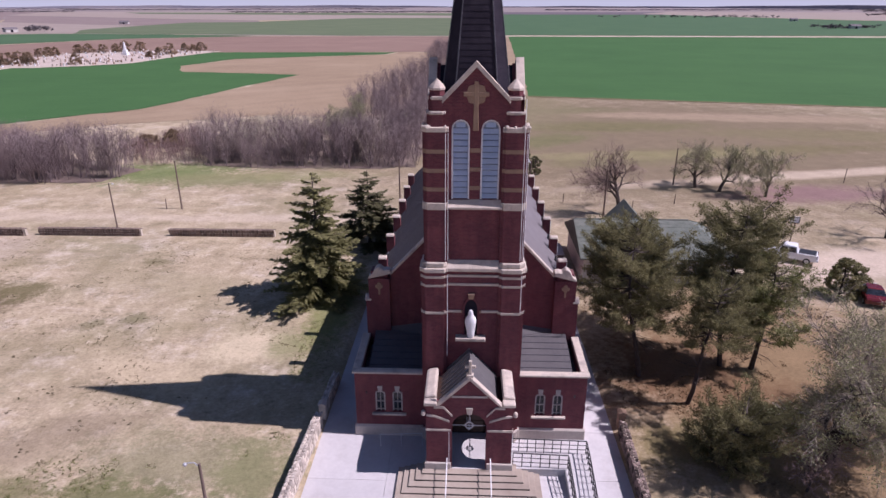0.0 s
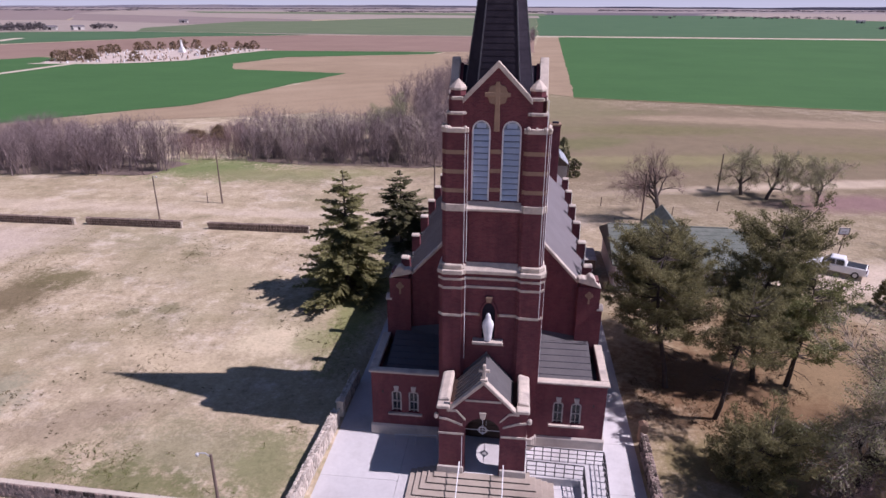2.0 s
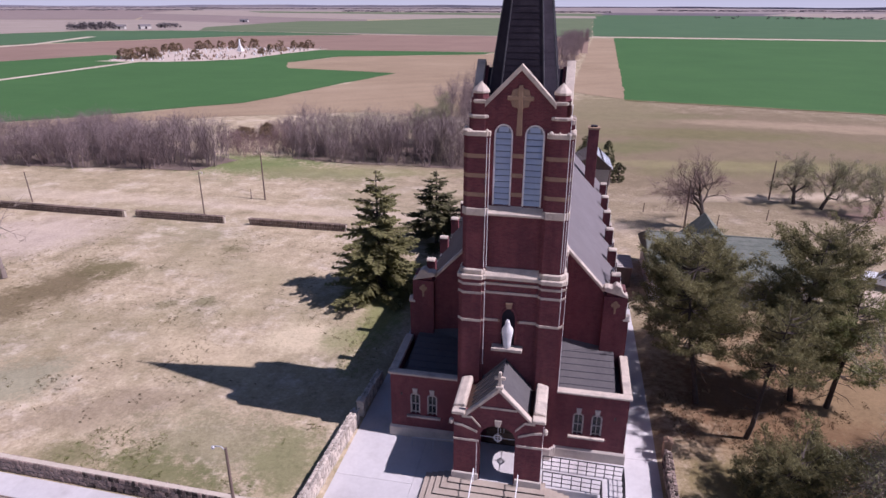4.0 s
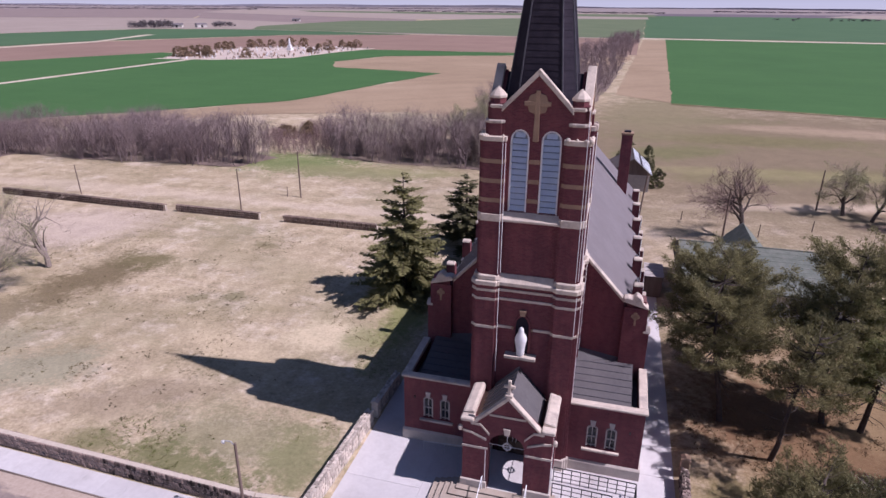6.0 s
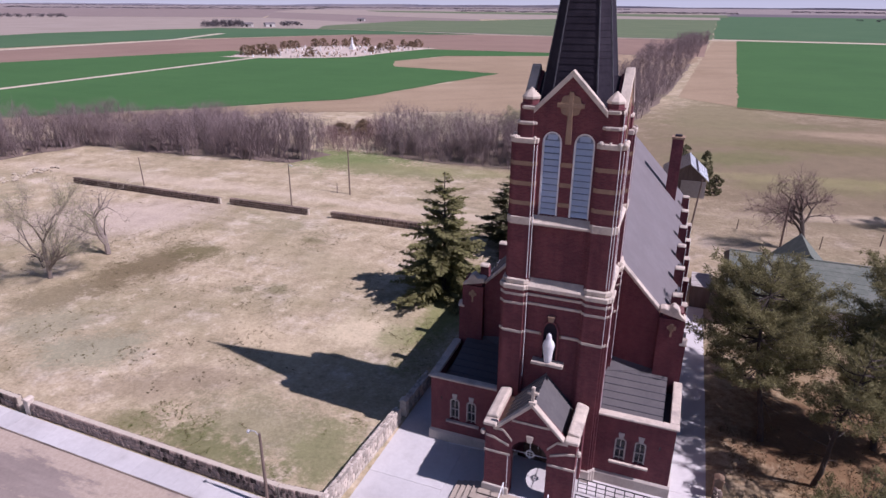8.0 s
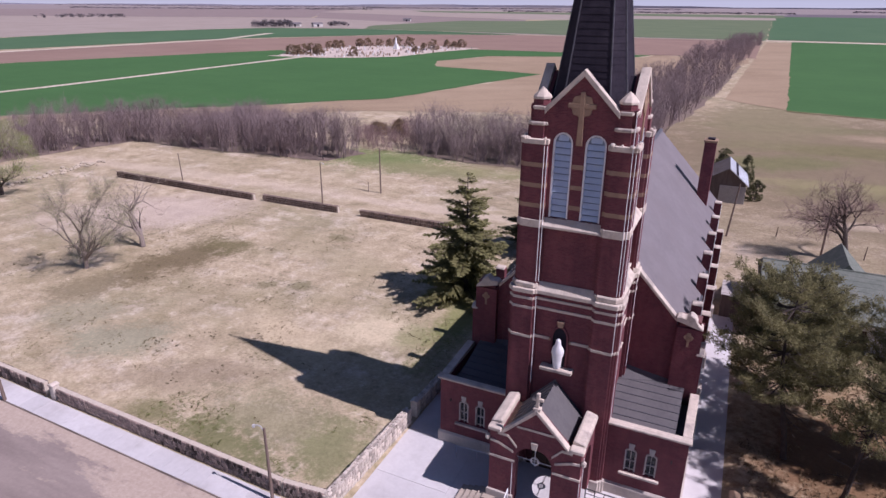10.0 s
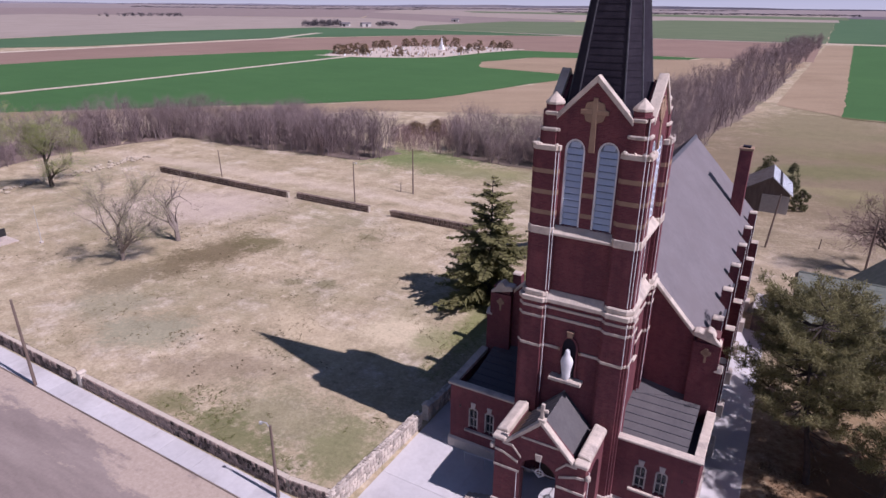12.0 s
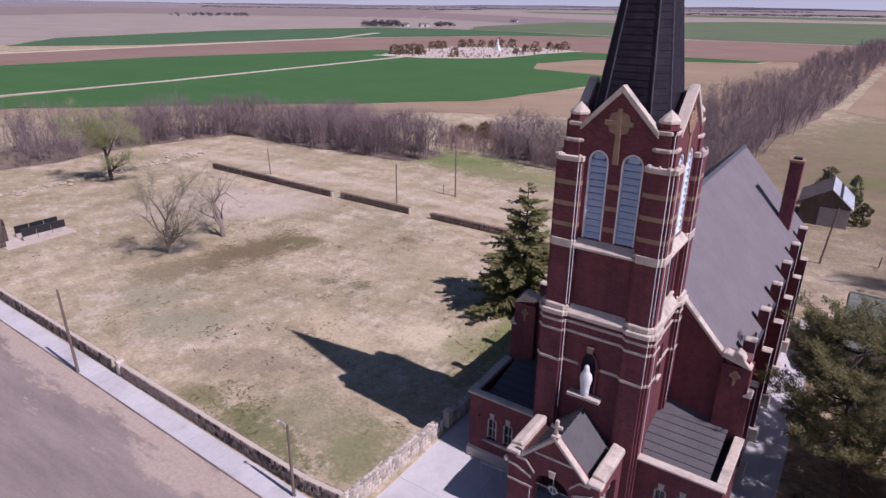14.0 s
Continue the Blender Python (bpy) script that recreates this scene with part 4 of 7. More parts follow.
    for i in range(6):
        y = 7.3 + 4.55 * i
        but = part("side_buttress", Build().box(NX - 0.05, 6.55, y - 0.25, y + 0.25, -0.5, 8.95, m), BRICK, church)
        part("cap", Build().prism([(y - 0.28, 8.94), (y + 0.28, 8.94), (y + 0.29, 9.02), (y + 0.17, 9.13), (y - 0.17, 9.13), (y - 0.29, 9.02)], "x", 5.98, 6.58, m), STONE, but, "weathered stone buttress cap", bevel=0.05)
        if s > 0:
            part("light_cord", Build().tube([(6.57, y - 0.265, 8.9), (6.57, y - 0.265, 6.5)], 0.018, 5), WHITE, but, "thin white light cord")
            part("light_cord", Build().tube([(7.12, y - 0.295, 6.25), (7.12, y - 0.295, 0.9)], 0.018, 5), WHITE, but, "thin white light cord")
        part("lower_stage", Build().box(6.5, 7.1, y - 0.28, y + 0.28, -0.5, 6.3, m), BRICK, but)
        part("lower_cap", Build().prism([(y - 0.32, 6.28), (y + 0.32, 6.28), (y + 0.32, 6.35), (y + 0.08, 6.50), (y - 0.08, 6.50), (y - 0.32, 6.35)], "x", 6.56, 7.14, m), STONE, but, bevel=0.05)
        part("foot", Build().box(6.5, 7.42, y - 0.45, y + 0.45, -0.5, 0.75, m), STONE_BASE, but, bevel=0.04)
        part("eave_finial", Build().turned([(0.03, 0), (0.10, 0.05), (0.13, 0.22), (0.05, 0.33), (0.10, 0.42), (0.02, 0.55)], (s * 6.22, y - 2.0, 7.75), 8), BLACK_IRON, church, "small dark iron finial")
        yw = y + 2.28
        if i < 5:
            mm = m @ Matrix.Translation((0, yw, 0)) @ pose(0, 0, 0, 0, 0, 90)
            win = part("nave_window", Build().prism(arch(-0.75, 0.75, 2.4, 5.6, 6.7, 12), "y", -6.03, -5.9, mm), GLASS, church, "tall arched dark nave window")
            part("surround", arch_ring(Build(), -0.75, 0.75, 2.4, 5.6, 6.7, 0.2, -6.08, -5.95, mm), STONE, win)
            part("sill", Build().box(-1.0, 1.0, -6.22, -5.95, 2.2, 2.4, mm), STONE, win, bevel=0.03)
            part("mullion", Build().box(-0.05, 0.05, -6.07, -5.95, 2.4, 6.5, mm), FRAME, win)
part("ridge_cap", Build().prism([(-0.22, RIDGE - 0.02), (0, RIDGE + 0.2), (0.22, RIDGE - 0.02)], "y", NY0 + 0.3, NY1 + 0.3), SEAM, church)
part("nave_plinth", Build().box(-NX - 0.12, NX + 0.12, NY0 - 0.1, NY1 + 0.1, -0.5, 0.7), STONE_BASE, church, bevel=0.03)
# apse behind the nave and the boiler chimney
part("sanctuary_wall", Build().prism([(-3.6, NY1 - 0.1), (3.6, NY1 - 0.1), (3.6, 38.0), (1.8, 40.0), (-1.8, 40.0), (-3.6, 38.0)], "z", -0.5, 6.6), BRICK, church)
part("sanctuary_roof", Build().rings([[(-3.8, NY1 - 0.1, 6.6), (3.8, NY1 - 0.1, 6.6), (3.8, 38.1, 6.6), (1.9, 40.2, 6.6), (-1.9, 40.2, 6.6), (-3.8, 38.1, 6.6)], [(-0.1, NY1 - 0.1, 10.4), (0.1, NY1 - 0.1, 10.4), (0.1, 36.9, 10.4), (0.05, 37.0, 10.4), (-0.05, 37.0, 10.4), (-0.1, 36.9, 10.4)]]), METAL_ROOF, church)
chim = part("chimney", Build().box(4.36, 5.34, 28.9, 29.9, 5.0, 14.6), BRICK, church, "tall square brick chimney", bevel=0.02)
part("chimney_cap", Build().box(4.28, 5.42, 28.82, 29.98, 14.55, 14.76), STONE_TAN, chim, bevel=0.03)
part("flue", Build().box(4.55, 5.15, 29.1, 29.7, 14.76, 14.9), SLATE, chim)

# --- annexes ---
AY, AT = -0.20, 4.35
for s in (-1, 1):
    m = Matrix.Scale(s, 4, (1, 0, 0))
    ax = 7.15 if s > 0 else 7.25
    annex = part("annex_front_wall", Build(), BRICK, church)
    b = Build()
    xs = (4.02, 4.66, 5.10, 5.74) if s > 0 else (4.28, 4.92, 5.36, 6.0)
    z0, z1 = 1.50, 3.05
    for a, c in ((2.9, xs[0]), (xs[1], xs[2]), (xs[3], ax)):
        b.box(a, c, AY, AY + 0.4, -0.5, AT, m)
    for a, c in ((xs[0], xs[1]), (xs[2], xs[3])):
        b.box(a, c, AY, AY + 0.4, -0.5, z0, m)
        tl = arch(a, c, z0, 2.85, z1 + 0.05, 6, True)[1:-1]
        for (px, pz), (qx, qz) in zip(tl, tl[1:]):
            b.prism([(px, pz), (qx, qz), (qx, AT), (px, AT)], "y", AY, AY + 0.4, m)
    b.box(ax - 0.4, ax, AY + 0.4, NY0, -0.5, AT, m)
    annex.data = b.mesh("annex_front_wall")
    annex.data.materials.append(BRICK)
    for a, c in ((xs[0], xs[1]), (xs[2], xs[3])):
        win = part("annex_window", Build().prism(arch(a, c, z0, 2.85, z1, 6, True), "y", AY + 0.20, AY + 0.24, m), GLASS, church, "narrow pointed window with pale frame")
        part("frame", arch_ring(Build(), a + 0.09, c - 0.09, z0 + 0.09, 2.85, z1 - 0.1, 0.085, AY + 0.02, AY + 0.19, m, 6), FRAME, win)
        part("glazing_bar", Build().box(a + 0.09, c - 0.09, AY + 0.10, AY + 0.19, 2.2, 2.26, m).box((a + c) / 2 - 0.02, (a + c) / 2 + 0.02, AY + 0.10, AY + 0.19, z0, 2.9, m), FRAME, win)
        part("keystone", Build().prism([((a + c) / 2 - 0.12, 3.02), ((a + c) / 2 + 0.12, 3.02), ((a + c) / 2 + 0.17, 3.42), ((a + c) / 2 - 0.17, 3.42)], "y", AY - 0.04, AY + 0.1, m), FRAME, win, bevel=0.02)
        part("sash", Build().box(a + 0.1, c - 0.1, AY + 0.15, AY + 0.195, z0 + 0.08, z0 + 0.14, m), FRAME, win)
    part("window_sill", Build().prism([(AY - 0.14, 1.30), (AY + 0.3, 1.30), (AY + 0.3, 1.50), (AY - 0.14, 1.44)], "x", xs[0] - 0.22, xs[3] + 0.22, m), STONE, church, bevel=0.02)
    part("annex_plinth", Build().prism([(AY - 0.12, -0.5), (AY - 0.12, 0.42), (AY, 0.55), (AY + 0.3, 0.55), (AY + 0.3, -0.5)], "x", 2.9, ax + 0.12, m).box(ax - 0.1, ax + 0.12, AY + 0.3, NY0, -0.5, 0.55, m), STONE_BASE, church, bevel=0.02)
    part("coping", Build().prism([(AY - 0.12, AT), (AY - 0.12, AT + 0.12), (AY + 0.04, AT + 0.19), (AY + 0.32, AT + 0.19), (AY + 0.32, AT)], "x", 2.95, ax + 0.12, m), STONE, church, bevel=0.02)
    part("side_coping", Build().prism([(AY + 0.32, AT + 0.02), (AY + 0.32, AT + 0.2), (NY0 - 0.36, AT + 0.34), (NY0 - 0.36, AT + 0.02)], "x", ax - 0.40, ax + 0.10, m), STONE, church, bevel=0.03)
    xe = ax - 0.78
    lean = part("annex_roof", Build().prism([(AY + 0.34, 4.02), (NY0 + 0.01, 4.95), (NY0 + 0.01, 4.80), (AY + 0.34, 3.86)], "x", 2.5, xe, m), DARK_ROOF, church, "low grey metal roof with dark joints")
    for i in range(8):
        y = AY + 0.62 + 0.58 * i
        z = 4.02 + (y - AY - 0.34) * 0.93 / (NY0 - AY - 0.33)
        part("joint", Build().box(2.52, xe + 0.02, y, y + 0.06, z - 0.06, z + 0.035, m), SEAM, lean)
    part("saddle", Build().add([m @ Vector(q) for q in ((2.7, 3.75, 4.80), (2.7, NY0, 5.45), (5.9, NY0, 4.97), (2.7, 3.75, 4.65), (2.7, NY0, 4.6), (5.9, NY0, 4.6))], [(0, 1, 2), (5, 4, 3), (0, 2, 5, 3), (0, 3, 4, 1), (1, 4, 5, 2)]), DARK_ROOF, lean)
    part("annex_gutter", Build().box(ax - 0.80, ax - 0.4, AY + 0.3, NY0, 3.7, 3.78, m), SEAM, church)
    part("wall_light", Build().box(ax - 0.75, ax - 0.68, AY - 0.09, AY - 0.01, 2.9, 3.05, m).box(ax - 0.75, ax - 0.72, AY - 0.2, AY - 0.01, 3.0, 3.03, m), BLACK_IRON, church)

# --- niche with its statue ---
# no recess is cut: a flat plate carries the niche's shade as dark colour
niche = part("niche", Build().prism(arch(-0.46, 0.30, 7.30, 8.95, 9.62, 10, True), "y", -0.345, -0.33), SLATE, church, "flat arched plate, dark as the niche's shade")
part("niche_surround", arch_ring(Build(), -0.46, 0.30, 7.30, 8.95, 9.62, 0.10, -0.45, -0.32), BRICK, niche)
part("niche_keystone", Build().prism([(-0.22, 9.66), (0.06, 9.66), (0.12, 10.0), (-0.28, 10.0)], "y", -0.5, -0.32), STONE_TAN, niche, bevel=0.02)
for x in (-0.68, 0.42):
    part("niche_block", Build().box(x, x + 0.1, -0.43, -0.31, 8.74, 8.9), STONE_TAN, niche)
part("niche_sill", Build().prism([(-0.98, 7.06), (0.80, 7.06), (0.80, 7.26), (-0.98, 7.26)], "y", -0.84, -0.3), STONE, niche, "pale projecting stone sill", bevel=0.03)
st = Build()
prof = ((0.17, 0.0, 0.17), (0.22, 0.05, 0.2), (0.23, 0.35, 0.19), (0.27, 0.62, 0.2), (0.33, 0.92, 0.22), (0.33, 1.08, 0.21), (0.27, 1.28, 0.17), (0.17, 1.42, 0.14), (0.15, 1.52, 0.13), (0.145, 1.62, 0.135), (0.11, 1.72, 0.11), (0.03, 1.80, 0.03))
st.rings([[(-0.09 + r * (1 + 0.08 * math.sin(5 * a + 6 * z)) * math.cos(a), -0.58 + d * math.sin(a), 7.26 + z) for a in (math.tau * i / 20 for i in range(20))] for r, z, d in prof])
statue = part("statue", st, WHITE, None, "white painted robed figure standing in a niche", smooth=True)
tagged(statue, category="statue")

# --- porch ---
PX0, PX1, PY0, PY1, FL = -2.55, 2.35, -3.9, -0.6, 0.38
PC = (PX0 + PX1) / 2
roofline = lambda x: min(6.55 - abs(x - PC) * 1.08, 6.5)
wf = Build()
wall_with_arch(wf, PX0, PX1, FL, 4.75, PC - 0.98, PC + 0.98, FL, 3.35, 4.2, PY0, PY0 + 0.55)
wf.prism([(PC - 1.75, 4.75), (PC + 1.75, 4.75), (PC, 6.5)], "y", PY0, PY0 + 0.5)
porch = part("porch_front", wf, BRICK, church, "gabled brick porch front with open arch")
for s, x in ((-1, PX0), (1, PX1)):
    mm = Matrix.Translation((x - s * 0.275, (PY0 + PY1) / 2, 0)) @ pose(0, 0, 0, 0, 0, 90)
    wb = Build()
    wall_with_arch(wb, -1.1, 1.65, FL, 4.75, -0.92, 0.92, FL, 3.15, 3.95, -0.275, 0.275, mm)
    part("porch_side", wb, BRICK, church, "brick porch side with open arch")
    part("side_coping", Build().prism([(x - s * 0.58, 4.72), (x + s * 0.10, 4.72), (x + s * 0.12, 4.98), (x + s * 0.03, 5.08), (x - s * 0.47, 5.20), (x - s * 0.58, 5.13)], "y", PY0 + 0.35, PY1 - 0.1), STONE, church, "rounded weathered stone coping", bevel=0.06)
    part("shoulder", Build().box(*sorted((x - s * 0.62, x + s * 0.12)), PY0 - 0.12, PY0 + 0.4, 4.70, 4.94), STONE, church, bevel=0.05)
    part("corbel", Build().box(*sorted((x + s * 0.02, x + s * 0.26)), PY0 - 0.12, PY0 + 0.16, 4.02, 4.36), STONE, church, bevel=0.08)
    part("pier_band", Build().box(*sorted((x - s * 1.43, x + s * 0.03)), PY0 - 0.05, PY0 + 0.3, 3.0, 3.14), STONE, church, bevel=0.015)
    part("pier_foot", Build().box(*sorted((x - s * 1.42, x + s * 0.10)), PY0 - 0.12, PY0 + 0.62, 0.0, FL + 0.42), STONE_BASE, church, bevel=0.03)
    part("porch_roof", Build().prism([(PC, 6.28), (PC + s * 1.85, 6.28 - 1.85 * 1.06), (PC + s * 1.85, 6.16 - 1.85 * 1.06), (PC, 6.14)], "y", PY0 + 0.3, -0.1), DARK_ROOF, church, "grey metal porch roof")
    for i in range(8) if s < 0 else ():
        y = PY0 + 0.55 + 0.42 * i
        part("roof_seam", Build().prism([(PC, 6.40), (PC + s * 1.86, 6.40 - 1.86 * 1.06), (PC + s * 1.86, 6.27 - 1.86 * 1.06), (PC, 6.27)], "y", y, y + 0.06), METAL_ROOF, church)
    part("porch_coping", Build().prism([(PC, 6.42), (PC + s * 1.9, 6.42 - 1.9 * 1.0), (PC + s * 1.9, 6.62 - 1.9 * 1.0), (PC, 6.70)], "y", PY0 - 0.10, PY0 + 0.30), STONE, church, bevel=0.03)
    # stepped hood lines over the arch
    hood = Build()
    for zs in ((4.02, 3.95, 3.62), (4.55, 4.55, 3.98)):
        pts = [(PC + s * (2.42 if zs[0] < 4.3 else 2.0), zs[0]), (PC + s * (1.95 if zs[0] < 4.3 else 1.45), zs[1]), (PC + s * (1.12 if zs[0] < 4.3 else 0.95), zs[2])]
        for (ax_, az), (bx_, bz) in zip(pts, pts[1:]):
            hood.prism([(ax_, az), (bx_, bz), (bx_, bz + 0.13), (ax_, az + 0.13)], "y", PY0 - 0.06, PY0 + 0.1)
    part("hood_mould", hood, STONE, church)
part("arch_keystone", Build().prism([(PC - 0.13, 4.18), (PC + 0.13, 4.18), (PC + 0.2, 4.62), (PC - 0.2, 4.62)], "y", PY0 - 0.09, PY0 + 0.2), STONE, church, bevel=0.03)
part("gable_band", Build().box(PC - 1.0, PC + 1.0, PY0 - 0.04, PY0 + 0.1, 5.28, 5.40), STONE, church)
part("stone_cross", Build().box(PC - 0.09, PC + 0.09, PY0 - 0.02, PY0 + 0.16, 6.7, 7.62).box(PC - 0.30, PC + 0.30, PY0, PY0 + 0.14, 7.15, 7.33).box(PC - 0.2, PC + 0.2, PY0 - 0.08, PY0 + 0.22, 6.6, 6.78), STONE, church, "small stone cross on the porch gable", bevel=0.03)
part("porch_floor", Build().box(PX0, PX1, PY0 - 0.02, PY1, -0.4, FL), CONCRETE, church)
part("porch_ceiling", Build().box(PX0 + 0.5, PX1 - 0.5, PY0 + 0.5, PY1, 4.45, 4.55), DARK_WOOD, church)
door = part("church_door", Build().box(PC - 1.0, PC - 0.01, PY1 - 0.05, PY1 + 0.06, FL, 3.4).box(PC + 0.01, PC + 1.0, PY1 - 0.05, PY1 + 0.06, FL, 3.4), DARK_WOOD, church, "dark stained double wooden door", bevel=0.01)
for x in (PC - 0.95, PC + 0.07):
    for z in (FL + 0.15, FL + 1.15, FL + 2.15):
        part("door_panel", Build().box(x, x + 0.88, PY1 - 0.09, PY1 - 0.04, z, z + 0.82), DARK_WOOD, door, bevel=0.02)
    part("handle", Build().box(PC + (-0.12 if x < PC else 0.09), PC + (-0.09 if x < PC else 0.12), PY1 - 0.14, PY1 - 0.08, FL + 0.95, FL + 1.25), GALV, door)


def tie_rod(m, half, z):
    """An iron rod across an arch with a wheel-cross in its middle."""
    b = Build().tube([m @ Vector((-half, 0, z)), m @ Vector((half, 0, z))], 0.022, 6)
    b.tube([m @ Vector((0, 0, z - 0.32)), m @ Vector((0, 0, z + 0.75))], 0.02, 6)
    for i in range(16):
        a0, a1 = math.tau * i / 16, math.tau * (i + 1) / 16
        b.tube([m @ Vector((0.21 * math.cos(a), 0, z + 0.21 * math.sin(a))) for a in (a0, a1)], 0.045, 5)
    for a in range(4):
        c = Vector((0.27 * math.cos(a * math.pi / 2), 0, z + 0.27 * math.sin(a * math.pi / 2)))
        b.turned([(0.02, -0.05), (0.06, 0), (0.02, 0.05)], m @ c, 6)
    return b


part("tie_rod", tie_rod(Matrix.Translation((PC, PY0 + 0.28, 0)), 0.98, 3.22), GALV, church, "pale iron rod with wheel cross")
for x in (PX0 + 0.275, PX1 - 0.275):
    part("tie_rod", tie_rod(Matrix.Translation((x, (PY0 + PY1) / 2, 0)) @ pose(0, 0, 0, 0, 0, 90), 0.92, 3.0), GALV, church)

# porch steps, three-sided
steps = thing("porch_steps", "tan stone steps before the porch", "steps")
tagged(steps, kind="structure")
for i in range(5):
    d = 0.02 + 0.42 * i
    z = FL - 0.005 - 0.105 * (i + 0)
    # a near-black strip on each front riser paints in its shade
    part("riser", Build().box(PX0 - 0.24 - 0.36 * i, PX1 + 0.34 + 0.34 * i, PY0 - 0.35 - d - 0.106, PY0 - 0.35 - d - 0.09, z - 0.10, z - 0.022), RISER_SHADE, steps, "strip on the front riser with its shade painted dark")
    part("step", Build().box(PX0 - 0.25 - 0.36 * i, PX1 + 0.35 + 0.34 * i, PY0 - 0.35 - d - 0.1, PY0 + 0.5 - 0.004 * i, YZ - 0.1, z), STEP_STONE, steps, bevel=0.02)

# pale cords of lights along the corners
for pts in ([(-1.46, -0.66, 11.3), (-1.46, -0.66, 6.0)], [(-1.45, -0.48, 19.3), (-1.45, -0.48, 12.1)], [(-1.59, -0.50, 19.3), (-1.59, -0.50, 12.1)], [(2.58, -0.52, 21.1), (2.62, -0.50, 12.1)], [(2.74, -0.40, 19.3), (2.74, -0.40, 12.1)],
            [(2.85, 0.0, 19.3), (2.85, 0.0, 12.1)], [(2.85, 0.74, 19.3), (2.85, 0.74, 12.1)], [(2.76, -0.66, 11.3), (2.76, -0.66, 8.9)], [(3.0, -0.02, 11.3), (3.0, -0.02, 0.6)], [(2.85, 4.0, 19.3), (2.85, 4.0, 12.1)], [(3.0, 4.0, 11.3), (3.0, 4.0, 5.6)],
            [(-1.24, -3.93, 2.95), (-1.24, -3.93, 0.8)], [(2.37, -3.93, 2.95), (2.37, -3.93, 0.8)], [(2.37, -3.2, 4.0), (2.37, -3.2, 0.8)]):
    part("light_cord", Build().tube(pts, 0.017, 6), WHITE, church, "thin white light cord")

# ---- trees ----
def grow(rng, height, lean=0.0, splits=(5, 4, 4), first=0.3, spread=0.55, droop=0.0, wander=0.18, trunk=0.16, stem=0.42):
    """A branching skeleton: rows of start, end, radius at both, level; and the last tips."""
    segs, tips = [], []

    def limb(p, d, length, r, level, n):
        pieces = 4 if level == 0 else 3
        kids = []
        for i in range(pieces):
            d = d + rng.normal(0, wander, 3) * (0.5 if level == 0 else 1)
            d[2] -= droop * level * 0.15
            d /= np.linalg.norm(d)
            q = p + d * length / pieces
            r2 = r * (1 - 0.72 * (i + 1) / pieces) if level else r * (1 - 0.42 * (i + 1) / pieces)
            segs.append((p, q, r * (1 - 0.72 * i / pieces) if level else r * (1 - 0.42 * i / pieces), r2, level))
            kids.append((q, d.copy(), r2, (i + 1) / pieces))
            p = q
        if level >= len(splits):
            tips.append((p, d))
            return
        for k in range(splits[level]):
            q, dd, rr, s = kids[rng.integers(0 if level else int(first * 4), len(kids))] if k else kids[-1]
            side = rng.normal(0, 1, 3)
            side -= dd * (side @ dd)
            side /= np.linalg.norm(side) + 1e-9
            nd = dd * (1 - spread * 0.6) + side * spread * (0.7 + 0.6 * rng.random())
            nd[2] += 0.25 - 0.1 * level
            nd /= np.linalg.norm(nd)
            limb(q, nd, length * (0.55 + 0.25 * rng.random()) * (1.15 if level == 0 else 1), max(rr * 0.72, 0.012), level + 1, n)

    limb(np.zeros(3), np.array((lean, rng.normal(0, 0.05), 1.0)), height * stem, trunk, 0, 0)
    top = max(s[1][2] for s in segs)
    k = height / top
    segs = [(a * k, b * k, ra, rb, lv) for a, b, ra, rb, lv in segs]
    tips = [(p * k, d) for p, d in tips]
    return segs, tips


def wood_mesh(name, segs, twigs=()):
    """Tapered tubes for the limbs, thin blades for the twigs."""
    verts, faces = [], []
    for a, b, ra, rb, level in segs:
        n = 7 if level == 0 else 5 if level == 1 else 3
        d = (b - a) / (np.linalg.norm(b - a) + 1e-9)
        s = np.cross(d, (0, 0, 1.0) if abs(d[2]) < 0.9 else (1.0, 0, 0))
        s /= np.linalg.norm(s)
        u = np.cross(s, d)
        k = len(verts)
        for p, r in ((a, ra), (b, rb)):
            for i in range(n):
                t = math.tau * i / n
                verts.append(tuple(p + (s * math.cos(t) + u * math.sin(t)) * r))
        faces += [(k + i, k + (i + 1) % n, k + n + (i + 1) % n, k + n + i) for i in range(n)]
    for p, q, w in twigs:
        d = q - p
        s = np.cross(d, RNG.normal(0, 1, 3))
        s *= w / (np.linalg.norm(s) + 1e-9)
        k = len(verts)
        verts += [tuple(p - s), tuple(p + s), tuple(q)]
        faces.append((k, k + 1, k + 2))
    return raw_mesh(name, verts, faces)


def twigs_on(rng, segs, tips, count, length, width, up=0.3):
    ends = [(a, b) for a, b, ra, rb, lv in segs if lv >= 2]
    out = []
    for _ in range(count):
        a, b = ends[rng.integers(len(ends))]
        p = a + (b - a) * rng.random()
        d = (b - a) / (np.linalg.norm(b - a) + 1e-9) + rng.normal(0, 0.55, 3)
        d[2] += up
        d *= length * (0.5 + rng.random()) / np.linalg.norm(d)
        out.append((p, p + d, width))
        for _ in range(2):
            q = p + d * (0.3 + 0.5 * rng.random())
            e = d * 0.5 + rng.normal(0, 0.3, 3) * length
            out.append((q, q + e, width * 0.7))
    return out


